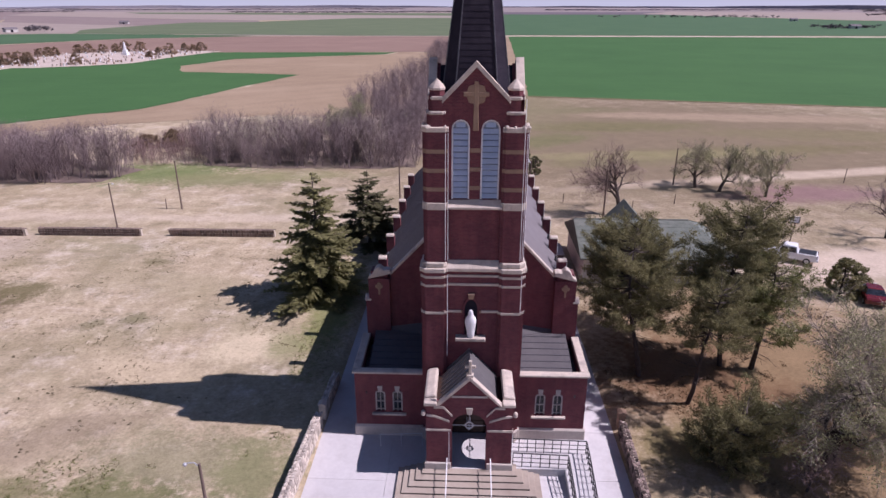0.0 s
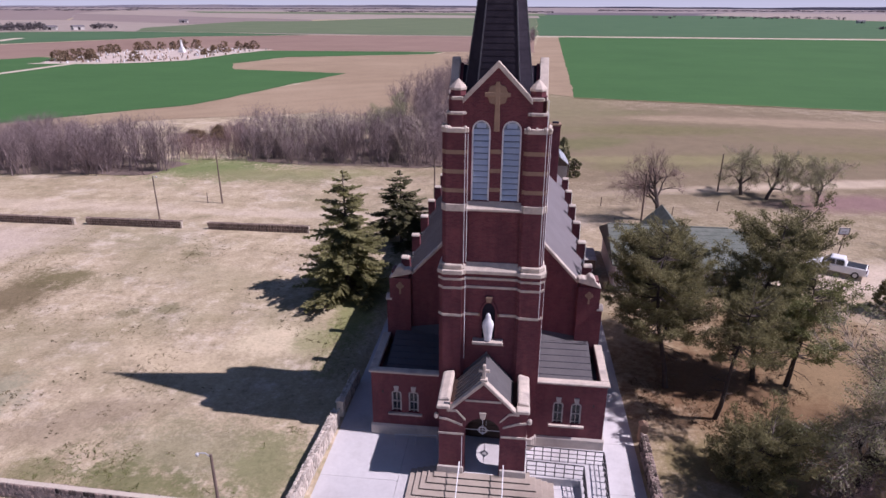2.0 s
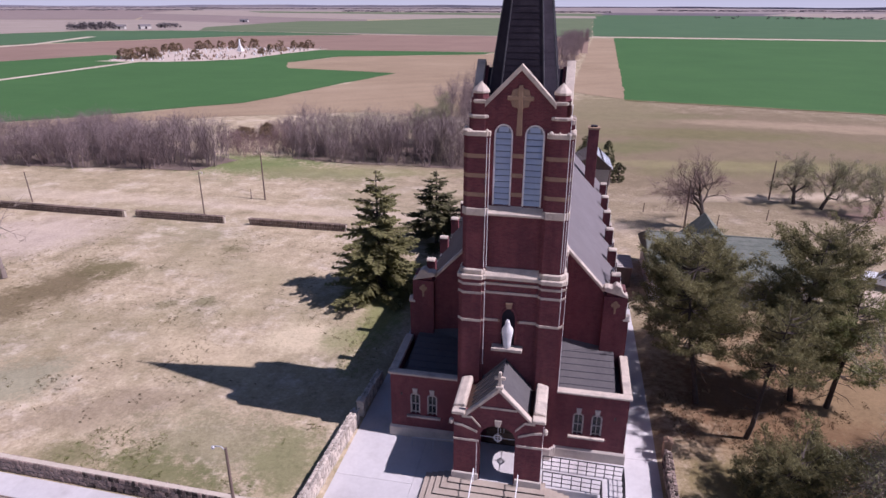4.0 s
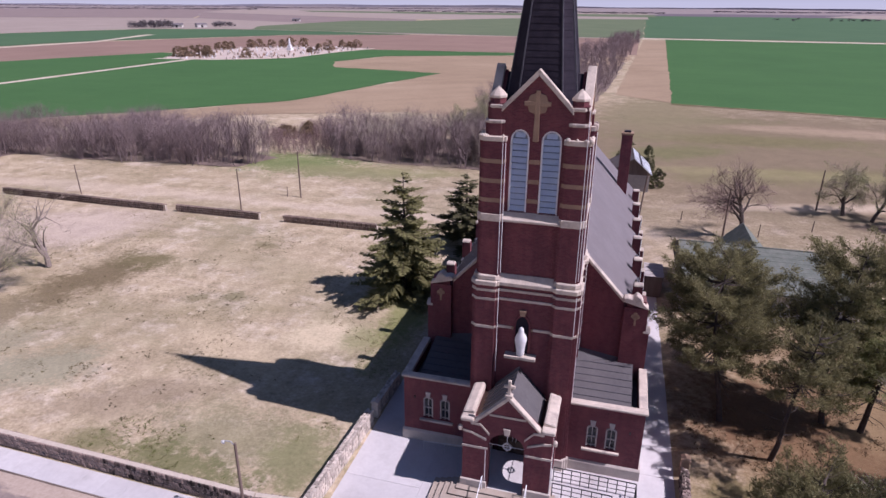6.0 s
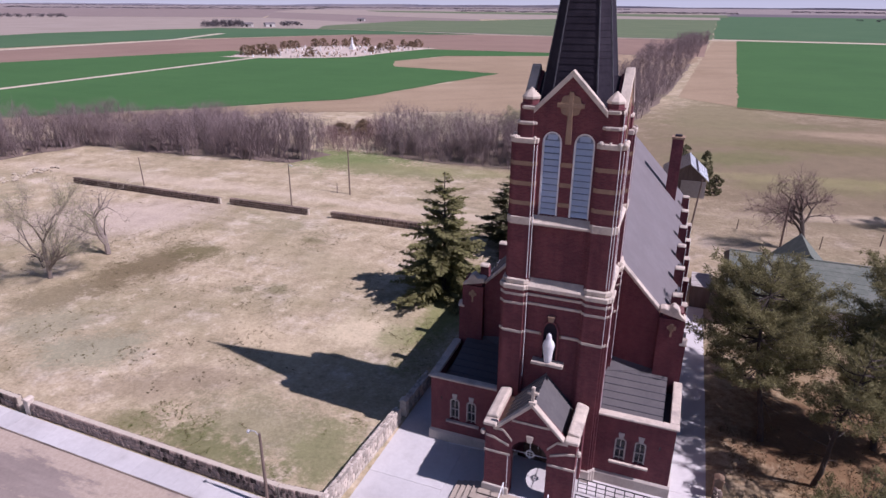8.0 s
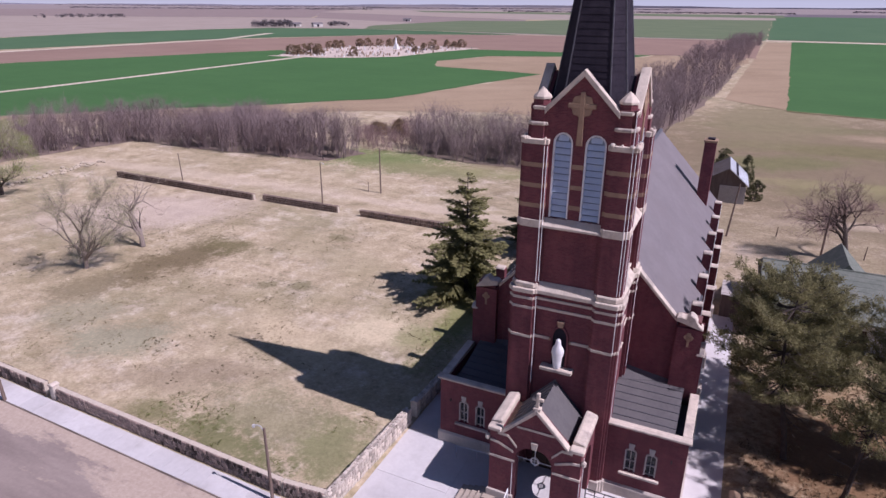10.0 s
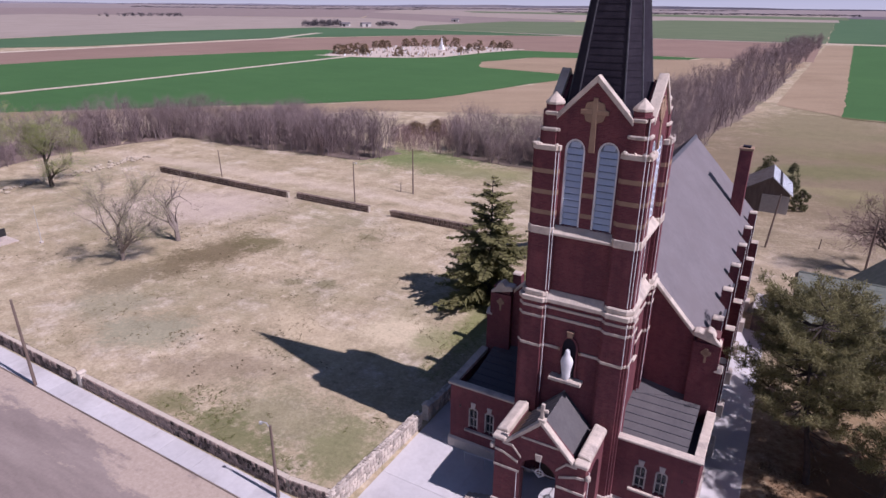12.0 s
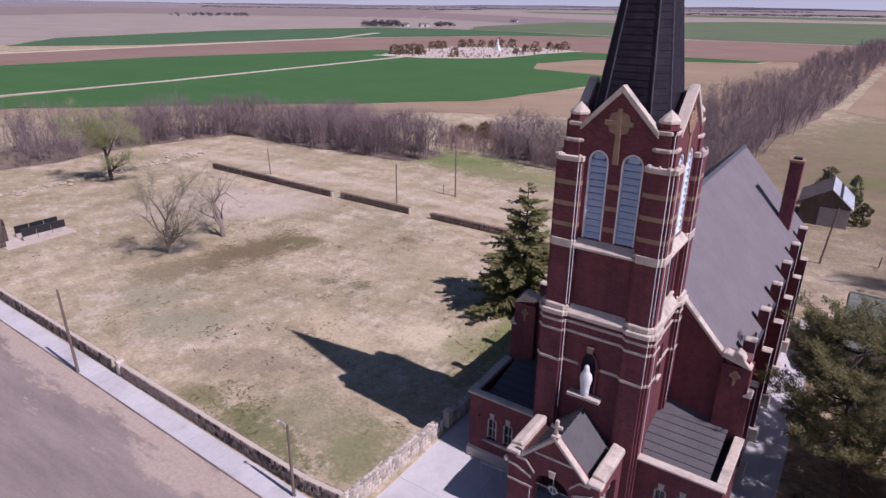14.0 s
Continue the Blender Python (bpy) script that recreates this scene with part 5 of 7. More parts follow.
def leaf_quads(rng, centres, spread, count, size, flat=0.5):
    """Small four-cornered leaves scattered round each centre."""
    c = np.repeat(np.asarray(centres), count, 0)
    r = rng.normal(0, 1, c.shape)
    r /= np.linalg.norm(r, axis=1, keepdims=True)
    c = c + r * (rng.random((len(c), 1)) ** 0.5) * np.asarray(spread)
    a = rng.normal(0, 1, c.shape)
    a[:, 2] *= flat
    a /= np.linalg.norm(a, axis=1, keepdims=True)
    b = np.cross(a, rng.normal(0, 1, c.shape))
    b /= np.linalg.norm(b, axis=1, keepdims=True) + 1e-9
    s = size * (0.6 + 0.8 * rng.random((len(c), 1)))
    return np.stack([c - a * s, c - b * s * 0.45, c + a * s, c + b * s * 0.45], 1)


def bare_tree(name, at, height, label, seed, twig_count=900, twig=TWIG, bark=BARK, buds=0, bud_mat=BUD_LEAF, trunk=0.2, lean=0.0, splits=(5, 4, 4), first=0.25, spread=0.6, turn=0, bud_size=0.07, droop=0.0, twig_w=0.012, group="", stem=0.42):
    rng = np.random.default_rng(seed)
    t = thing(name, label, "tree", at, group, turn)
    segs, tips = grow(rng, height, lean, splits, first, spread, droop, 0.2, trunk, stem)
    part("trunk", wood_mesh("trunk", segs), bark, t)
    part("crown", wood_mesh("crown", [], twigs_on(rng, segs, tips, twig_count, height * 0.085, twig_w)), twig, t)
    if buds:
        part("foliage", quads_mesh("foliage", leaf_quads(rng, [p for p, d in tips], height * 0.075, buds, bud_size)), bud_mat, t, "thin pale spring foliage")
    return t


def spruce(at, height, radius, label, seed, leaf=SPRUCE_LEAF, name="spruce_tree"):
    rng = np.random.default_rng(seed)
    t = thing(name, label, "tree", at)
    part("trunk", Build().tube([(0, 0, -0.1), (0.05, 0, height * 0.5), (0, 0, height)], [0.22, 0.13, 0.02], 8), BARK_DARK, t)
    limbs, quads = [], []
    z = 0.35
    while z < height - 0.15:
        s = z / height
        reach = radius * (1 - s) ** 0.72 * (1 if s > 0.12 else 0.8 + s)
        for k in range(6 if s < 0.7 else 4):
            if rng.random() < 0.2:
                continue
            a = math.tau * rng.random()
            ln = reach * (0.72 + 0.52 * rng.random()) + 0.12
            out = np.array((math.cos(a), math.sin(a), 0.0))
            p = np.array((0, 0, z + rng.normal(0, 0.06)))
            rise = 0.30 * s - 0.06
            pts = [p + out * ln * q + np.array((0, 0, ln * (rise * q - 0.18 * q * q + (0.10 * q ** 4)))) for q in np.linspace(0, 1, 5)]
            for i in range(4):
                limbs.append((pts[i], pts[i + 1], 0.035 * (1 - i / 5), 0.035 * (1 - (i + 1) / 5), 2))
            side = np.array((-out[1], out[0], 0))
            for q in np.arange(0.15, 1.02, 0.16 / max(ln, 0.3)):
                base = np.array([np.interp(q, np.linspace(0, 1, 5), [v[i] for v in pts]) for i in range(3)])
                w = ln * 0.30 * (1.08 - q) + 0.14
                for sgn in (-1, 1):
                    for _ in range(2):
                        d = out * (0.55 + 0.3 * rng.random()) + side * sgn * (0.6 + 0.5 * rng.random()) + np.array((0, 0, rng.normal(-0.12, 0.22)))
                        d *= w * (0.7 + 0.6 * rng.random()) / np.linalg.norm(d)
                        n = np.cross(d, (0, 0, 1.0))
                        n *= (0.07 + 0.05 * rng.random()) / (np.linalg.norm(n) + 1e-9)
                        n = n + np.array((0, 0, rng.normal(0, 0.05)))
                        quads.append((base, base + d * 0.5 - n, base + d, base + d * 0.5 + n))
        z += 0.26 + 0.12 * rng.random()
    tagged(part("branching", wood_mesh("branching", limbs), BARK_DARK, t), kind="stuff")
    part("crown", quads_mesh("crown", np.array(quads)), leaf, t)
    return t


def needles(rng, centres, ways, per, length, width, spread):
    """Thin needles that fan out from each tuft along its shoot."""
    c = np.repeat(np.asarray(centres), per, 0)
    d = np.repeat(np.asarray(ways), per, 0) * 0.55 + rng.normal(0, 0.6, c.shape)
    d[:, 2] += 0.22
    d /= np.linalg.norm(d, axis=1, keepdims=True) + 1e-9
    w = np.cross(d, rng.normal(0, 1, c.shape))
    w /= np.linalg.norm(w, axis=1, keepdims=True) + 1e-9
    ln = length * (0.6 + 0.8 * rng.random((len(c), 1)))
    c = c + rng.normal(0, spread, c.shape)
    return np.stack([c, c + d * ln * 0.5 - w * width, c + d * ln, c + d * ln * 0.5 + w * width], 1)


def pine(at, height, label, seed, crown=0.3, reach=3.0, limbs=46, leaf=PINE_LEAF, lean=0.0, trunks=1, name="pine_tree", girth=0.2, per=25, needle=0.21):
    """A pine: uneven tiers of long limbs that fork into shoots, each shoot tipped with needle tufts; bare dead limbs below."""
    rng = np.random.default_rng(seed)
    t = thing(name, label, "tree", at)
    stem, tufts, ways = [], [], []
    for k in range(trunks):
        base = np.array((rng.normal(0, 0.4), rng.normal(0, 0.4), 0)) if trunks > 1 else np.zeros(3)
        tilt = lean + (0.16 * (k - 0.5) * 2 if trunks > 1 else 0)
        p, d = base, np.array((tilt + rng.normal(0, 0.06), rng.normal(0, 0.06), 1.0))
        line = [p]
        for i in range(8):
            d = d + rng.normal(0, 0.07, 3)
            p = p + d / np.linalg.norm(d) * height / 8
            line.append(p)
        line = [q * np.array((1, 1, height * (1 - 0.10 * k) / line[-1][2])) for q in line]
        for i in range(8):
            stem.append((line[i], line[i + 1], girth * (1 - i / 8.6), girth * (1 - (i + 1) / 8.6), 0))

        def on_stem(f):
            return np.array([np.interp(f * 8, range(9), [q[j] for q in line]) for j in range(3)])

        # one heavy and one thin side, so that no crown is a ball
        heavy = math.tau * rng.random()
        for i in range(limbs // trunks):
            f = (i + rng.random()) / (limbs // trunks)
            tier = math.floor(f * 7 + 0.35 * rng.random()) / 7 * 0.75 + f * 0.25
            b = on_stem(min(0.985, crown + (1 - crown) * tier))
            a = math.tau * rng.random()
            full = (0.55 + 0.45 * math.sin(math.pi * min(1, 0.18 + f * 0.80)) ** 0.6) * (1.0 if f < 0.8 else 1.45 - 0.55 * f)
            ln = reach * full * (0.45 + 0.62 * rng.random()) * (1 + 0.22 * math.cos(a - heavy))
            out = np.array((math.cos(a), math.sin(a), 0.0))
            side = np.array((-out[1], out[0], 0.0))
            rise = -0.06 + 0.30 * rng.random() + 0.45 * f ** 2
            bend = rng.normal(0, 0.16)
            pts = [b + out * ln * q + side * ln * bend * q * q + np.array((0, 0, ln * (rise * q - 0.16 * math.sin(math.pi * q) + 0.10 * q ** 3))) for q in np.linspace(0, 1, 5)]
            for m in range(4):
                stem.append((pts[m], pts[m + 1], 0.055 * (1 - m / 4.6), 0.055 * (1 - (m + 1) / 4.6), 2))
            for q in np.arange(0.28, 1.0, 0.25 / max(ln, 0.8)):
                g = np.array([np.interp(q * 4, range(5), [v[j] for v in pts]) for j in range(3)])
                sgn = 1 if rng.random() < 0.5 else -1
                dd = out * (0.55 + 0.4 * rng.random()) + side * sgn * (0.4 + 0.6 * rng.random()) + np.array((0, 0, 0.12 + 0.30 * rng.random()))
                dd /= np.linalg.norm(dd)
                sl = (0.25 + 0.34 * ln * (1.1 - q)) * (0.6 + 0.7 * rng.random())
                stem.append((g, g + dd * sl, 0.018, 0.008, 3))
                for u in np.arange(1.0, 0.2, -0.24 / max(sl, 0.24)):
                    tufts.append(g + dd * sl * u + rng.normal(0, 0.07, 3))
                    ways.append(dd)
            for u in (1.0, 0.9):
                tufts.append(pts[0] + (pts[4] - pts[0]) * u + rng.normal(0, 0.06, 3))
                ways.append(out)
        for i in range(int(7 * crown / 0.3)):
            b = on_stem(crown * (0.35 + 0.75 * rng.random()))
            a = math.tau * rng.random()
            e = b + np.array((math.cos(a), math.sin(a), rng.normal(0.0, 0.2))) * reach * (0.25 + 0.4 * rng.random())
            mid = (b + e) / 2 + rng.normal(0, 0.1, 3)
            stem += [(b, mid, 0.03, 0.022, 2), (mid, e, 0.022, 0.008, 2)]
            for _ in range(3):
                stem.append((mid, mid + rng.normal(0, 0.3, 3), 0.012, 0.005, 3))
    part("trunk", wood_mesh("trunk", stem), BARK_DARK, t)
    part("crown", quads_mesh("crown", needles(rng, tufts, ways, per, needle, 0.023, 0.10)), leaf, t)
    return t


def cedar(at, height, width, label, seed, leaf, name="cedar_tree", size=0.16, clumps=170, per=70, round_top=0.5):
    """A dense evergreen clothed to the ground: overlapping sprays on short limbs, with a ragged outline."""
    rng = np.random.default_rng(seed)
    t = thing(name, label, "tree", at)
    stem = [(np.array((0, 0, -0.1)), np.array((0, 0, height * 0.85)), 0.04 * height, 0.01 * height, 0)]
    centres = []
    lobes = [(math.tau * rng.random(), 0.10 + 0.16 * rng.random(), rng.random()) for _ in range(6)]
    for i in range(clumps):
        f = rng.random() ** 1.15
        a = math.tau * rng.random()
        r = width / 2 * ((1 - f) ** round_top) * (0.72 + 0.28 * min(1, f * 6 + 0.3))
        for la, amp, lz in lobes:
            r *= 1 + amp * math.cos(a - la) * math.exp(-((f - lz) / 0.25) ** 2)
        r *= 0.45 + 0.55 * math.sqrt(rng.random()) + (0.35 * rng.random() if rng.random() < 0.28 else 0)
        c = np.array((math.cos(a) * r, math.sin(a) * r, height * (0.03 + 0.95 * f)))
        centres.append(c)
        if i % 3 == 0:
            stem.append((np.array((0, 0, max(0.1, c[2] - 0.3 * r))), c, 0.012 * height, 0.004 * height, 3))
    part("trunk", wood_mesh("trunk", stem), BARK_DARK, t)
    puff = 0.068 * (height + width) / 2 + 0.08
    part("crown", quads_mesh("crown", leaf_quads(rng, centres, (puff, puff, puff * 0.75), per, size, 0.8)), leaf, t)
    return t


spruce((-14.0, 19.4, 0), 11.9, 5.4, "olive green spruce with drooping tiered limbs on the lawn", 11)
spruce((-11.4, 33.0, 0), 8.7, 4.6, "dense dark ragged cedar beside the church wall", 12, CEDAR_GREEN, "cedar_tree")
pine((12.5, 6.9, 0), 11.2, "tall pine with open olive-green crown over needle litter", 21, 0.42, 3.9, 92, lean=-0.04)
pine((15.0, 3.6, 0), 9.0, "leaning pine with a thin dark trunk", 22, 0.55, 2.6, 40, lean=0.34, girth=0.17)
pine((14.0, 14.6, 0), 8.8, "broad pine with clumped needles beside the house", 23, 0.28, 3.5, 76)
pine((19.0, 8.6, 0), 12.0, "tallest pine with a broad ragged crown", 24, 0.34, 3.9, 122, lean=-0.12)
pine((21.2, 8.2, 0), 8.6, "pine with brighter green needles and open lower limbs", 26, 0.30, 3.0, 62, PINE_BRIGHT, lean=0.08)
pine((14.9, -2.8, 0), 4.7, "low bushy pine beside the stone wall", 27, 0.05, 2.8, 80)
bare_tree("shrub", (19.0, -4.6, 0), 3.4, "dry leafless reddish shrub beside the willow", 49, 1500, TWIG_RED, BARK_DARK, 0, trunk=0.08, splits=(9, 5, 4), first=0.0, spread=0.7, stem=0.12)
cedar((35.0, 21.6, 0), 3.6, 3.6, "small dense juniper beside the dirt lane", 28, PINE_LEAF, "juniper_bush", 0.11, 120, 60, 0.34)
bare_tree("willow_tree", (21.6, -1.9, 0), 10.2, "grey leafless willow with many fine twigs", 31, 5200, TWIG_PALE, BARK_DARK, 150, trunk=0.42, splits=(7, 6, 5), first=0.05, spread=0.68, bud_size=0.06, twig_w=0.016, stem=0.32)
bare_tree("elm_tree", (27.5, 2.0, 0), 8.5, "grey thin-twigged elm just budding", 32, 5000, TWIG_PALE, BARK_DARK, 90, trunk=0.3, splits=(6, 5, 4), bud_size=0.06, twig_w=0.016)
bare_tree("locust_tree", (19.4, 44.6, 0), 9.6, "bare reddish-brown tree behind the house", 33, 3800, TWIG_RED, BARK_DARK, 0, trunk=0.34, splits=(10, 5, 4), first=0.0, spread=0.78, stem=0.12, twig_w=0.009)
bare_tree("hackberry_tree", (33.8, 58.5, 0), 7.4, "dark-limbed tree with thin olive foliage", 34, 2600, TWIG_PALE, BARK_DARK, 90, trunk=0.26, bud_size=0.06, spread=0.75, stem=0.3, splits=(6, 5, 4))
bare_tree("hackberry_tree", (36.6, 56.5, 0), 7.0, "dark-limbed leaning tree with thin olive foliage", 35, 2600, TWIG_PALE, BARK_DARK, 90, trunk=0.26, lean=0.2, bud_size=0.06, spread=0.75, stem=0.3, splits=(6, 5, 4))
bare_tree("hackberry_tree", (42.2, 54.0, 0), 6.8, "small dark-limbed tree at the dirt yard", 36, 2200, TWIG_PALE, BARK_DARK, 80, trunk=0.22, bud_size=0.06, spread=0.75, stem=0.3, splits=(6, 5, 4))
bare_tree("elm_tree", (-51.8, 8.0, 0), 10.4, "pale tree with hazy green buds on the lawn", 48, 3000, TWIG_PALE, BARK_PALE, 110, trunk=0.24, splits=(8, 5, 4), first=0.05, bud_size=0.042, spread=0.46, stem=0.5, twig_w=0.007)
bare_tree("dead_tree", (-51.8, 15.0, 0), 8.8, "bare grey dead tree with crooked limbs on the lawn", 42, 260, TWIG_PALE, BARK_PALE, 0, trunk=0.30, splits=(8, 4, 2), first=0.0, spread=0.6, stem=0.22, twig_w=0.014)
bare_tree("poplar_tree", (-86.6, 20.6, 0), 12.0, "tree with fresh lime-green leaf clumps", 43, 3000, TWIG_PALE, BARK_DARK, 230, LIME_LEAF, trunk=0.34, bud_size=0.055, splits=(7, 5, 4), first=0.05, stem=0.32, spread=0.6)
bare_tree("dead_tree", (-54.6, 9.6, 0), 2.6, "broken bare limbs of a low dead tree", 44, 260, TWIG_PALE, BARK_DARK, 0, trunk=0.2, lean=-0.9, splits=(7, 4, 3), first=0.02, spread=0.8, stem=0.3)
bare_tree("elm_tree", (49.0, 37.5, 0), 7.5, "leafless tree shading the dirt lane", 45, 1500, TWIG, BARK_DARK, 0, trunk=0.22)


# woods: leafless belts, too many to count
def wood_belt(name, label, spots, heights, seed, material, shapes=8, whips=90, width=0.030):
    """Many slim leafless trees in one mesh: a few stems each, with upright whips."""
    rng = np.random.default_rng(seed)
    kinds = []
    for k in range(shapes):
        verts, faces = [], []

        def blade(p, q, w):
            s = np.cross(q - p, rng.normal(0, 1, 3))
            s *= w / (np.linalg.norm(s) + 1e-9)
            n = len(verts)
            verts.extend([p - s, p + s, q])
            faces.append((n, n + 1, n + 2))

        for _ in range(int(rng.integers(2, 5))):
            p = np.array((rng.normal(0, 0.05), rng.normal(0, 0.05), -0.02))
            d = np.array((rng.normal(0, 0.16), rng.normal(0, 0.16), 1.0))
            h = 0.7 + 0.3 * rng.random()
            line = [p]
            for i in range(4):
                d = d + rng.normal(0, 0.10, 3)
                p = p + d / np.linalg.norm(d) * h / 4
                line.append(p)
            n = len(verts)
            for i, q in enumerate(line):
                r = 0.008 * (1 - i / 4.3)
                verts.extend([q + np.array((r * math.cos(a), r * math.sin(a), 0)) for a in (0, 2.1, 4.2)])
            faces.extend([(n + 3 * i + a, n + 3 * i + (a + 1) % 3, n + 3 * i + 3 + (a + 1) % 3, n + 3 * i + 3 + a) for i in range(4) for a in range(3)])
            for _ in range(whips // 2):
                s = 0.5 + 3.5 * rng.random() ** 0.8
                i = min(3, int(s))
                q = line[i] + (line[i + 1] - line[i]) * (s - i)
                e = rng.normal(0, 1, 3)
                e[2] = abs(e[2]) * 0.8 + 0.85
                e *= (0.10 + 0.17 * rng.random()) / np.linalg.norm(e)
                blade(q, q + e, width / 22)
                for _ in range(4):
                    f = q + e * (0.25 + 0.7 * rng.random())
                    g = e * 0.36 + rng.normal(0, 0.045, 3)
                    blade(f, f + g, width / 36)
        kinds.append((np.array(verts), faces))
    verts, faces, base = [], [], 0
    for (x, y), h in zip(spots, heights):
        v, f = kinds[rng.integers(shapes)]
        a, w = math.tau * rng.random(), h * (0.8 + 0.6 * rng.random())
        r = np.array(((math.cos(a) * w, -math.sin(a) * w, 0), (math.sin(a) * w, math.cos(a) * w, 0), (0, 0, h)))
        verts.append(v @ r.T + np.array((x, y, 0)))
        faces += [tuple(i + base for i in q) for q in f]
        base += len(v)
    ob = new(name, raw_mesh(name, np.concatenate(verts).tolist(), faces))
    ob.data.materials.append(material)
    return tagged(ob, label, "woodland", kind="stuff")


def scatter(poly, spacing, rng):
    xs, ys = [p[0] for p in poly], [p[1] for p in poly]
    area = abs(sum(a[0] * b[1] - b[0] * a[1] for a, b in zip(poly, poly[1:] + poly[:1]))) / 2
    out = []
    while len(out) < area / spacing ** 2:
        x, y = rng.uniform(min(xs), max(xs)), rng.uniform(min(ys), max(ys))
        inside = False
        for (ax, ay), (bx, by) in zip(poly, poly[1:] + poly[:1]):
            if (ay > y) != (by > y) and x < (bx - ax) * (y - ay) / (by - ay) + ax:
                inside = not inside
        if inside:
            out.append((x, y))
    return out


rw = np.random.default_rng(77)


def belt(label, poly, gap, low, high, seed, material=TWIG, whips=90, width=0.042, floor=True):
    """One stretch of wood on its leaf litter: tall trees, and brush among them."""
    tall = scatter(poly, gap, rw)
    brush = scatter(poly, gap * 1.15, rw)
    tops = [low + (high - low) * min(1, max(0, 0.5 + 0.9 * noise.noise(Vector((x * 0.07, y * 0.07, seed))) + rw.normal(0, 0.22))) for x, y in tall]
    heights = np.concatenate([tops, rw.uniform(low * 0.25, low * 0.6, len(brush))])
    wood_belt("bare_woods", label, tall + brush, heights, seed, material, whips=whips, width=width)
    if floor:
        sheet("wood_floor", poly, 0.03, WOOD_FLOOR, "brown leaf litter under leafless trees", "wood floor", 0.7, 2.5, seed)


belt("belt of leafless greyish purple trees behind the yard", [(-104, 44), (-100.8, 54.5), (-84, 55), (-71, 56.5), (-57, 58), (-54, 66), (-70, 73), (-88, 73), (-106, 66), (-114, 54)], 1.75, 5.0, 8.4, 51)
belt("leafless wood along the creek", [(-150, -26), (-128, -13), (-108, 8), (-104.5, 21), (-106, 32), (-104, 44), (-114, 54), (-120, 40), (-121, 14), (-150, -4)], 1.9, 5.0, 8.4, 52, whips=76)
belt("leafless grey thicket behind the church", [(-45, 69), (-33, 67.6), (-18, 68), (-9, 69), (-9, 82), (-13, 87), (-26, 86), (-40, 84), (-50, 79)], 1.8, 4.6, 8.4, 53)
belt("low brown brush between the woods", [(-55, 68), (-47, 69), (-46, 84), (-58, 92), (-66, 88), (-64, 76)], 1.2, 1.8, 3.8, 59, TWIG_RED, floor=False)
belt("scattered paler trees in the thicket", [(-40, 71), (-14, 70), (-8, 84), (-40, 80)], 4.2, 7.0, 8.8, 57, TWIG_PALE, floor=False)
belt("leafless thicket behind the church", [(-15, 87), (-10, 86), (-6, 104), (-10, 110), (-20, 104)], 2.0, 5.5, 8.6, 56)
bare_tree("elm_tree", (-21.5, 89, 0), 9.5, "tall tree with pale spring buds above the thicket", 46, 2600, TWIG_PALE, BARK, 120, trunk=0.26, splits=(6, 5, 4), first=0.05, bud_size=0.07, stem=0.34)
bare_tree("elm_tree", (-26, 86, 0), 7.6, "tree with pale spring buds above the thicket", 47, 2000, TWIG_PALE, BARK, 90, trunk=0.22, splits=(6, 5, 4), first=0.05, bud_size=0.07, stem=0.34)
belt("long leafless tree belt behind the church", [(-24, 104), (-9, 108), (-4, 140), (0, 200), (-20, 200), (-27, 150), (-29, 120)], 2.9, 6.5, 10.0, 54, whips=56)
belt("long leafless tree belt running to the horizon", [(-20, 200), (0, 200), (5, 330), (14, 500), (0, 500), (-18, 330)], 4.8, 6.5, 9.5, 58, whips=36, width=0.1)

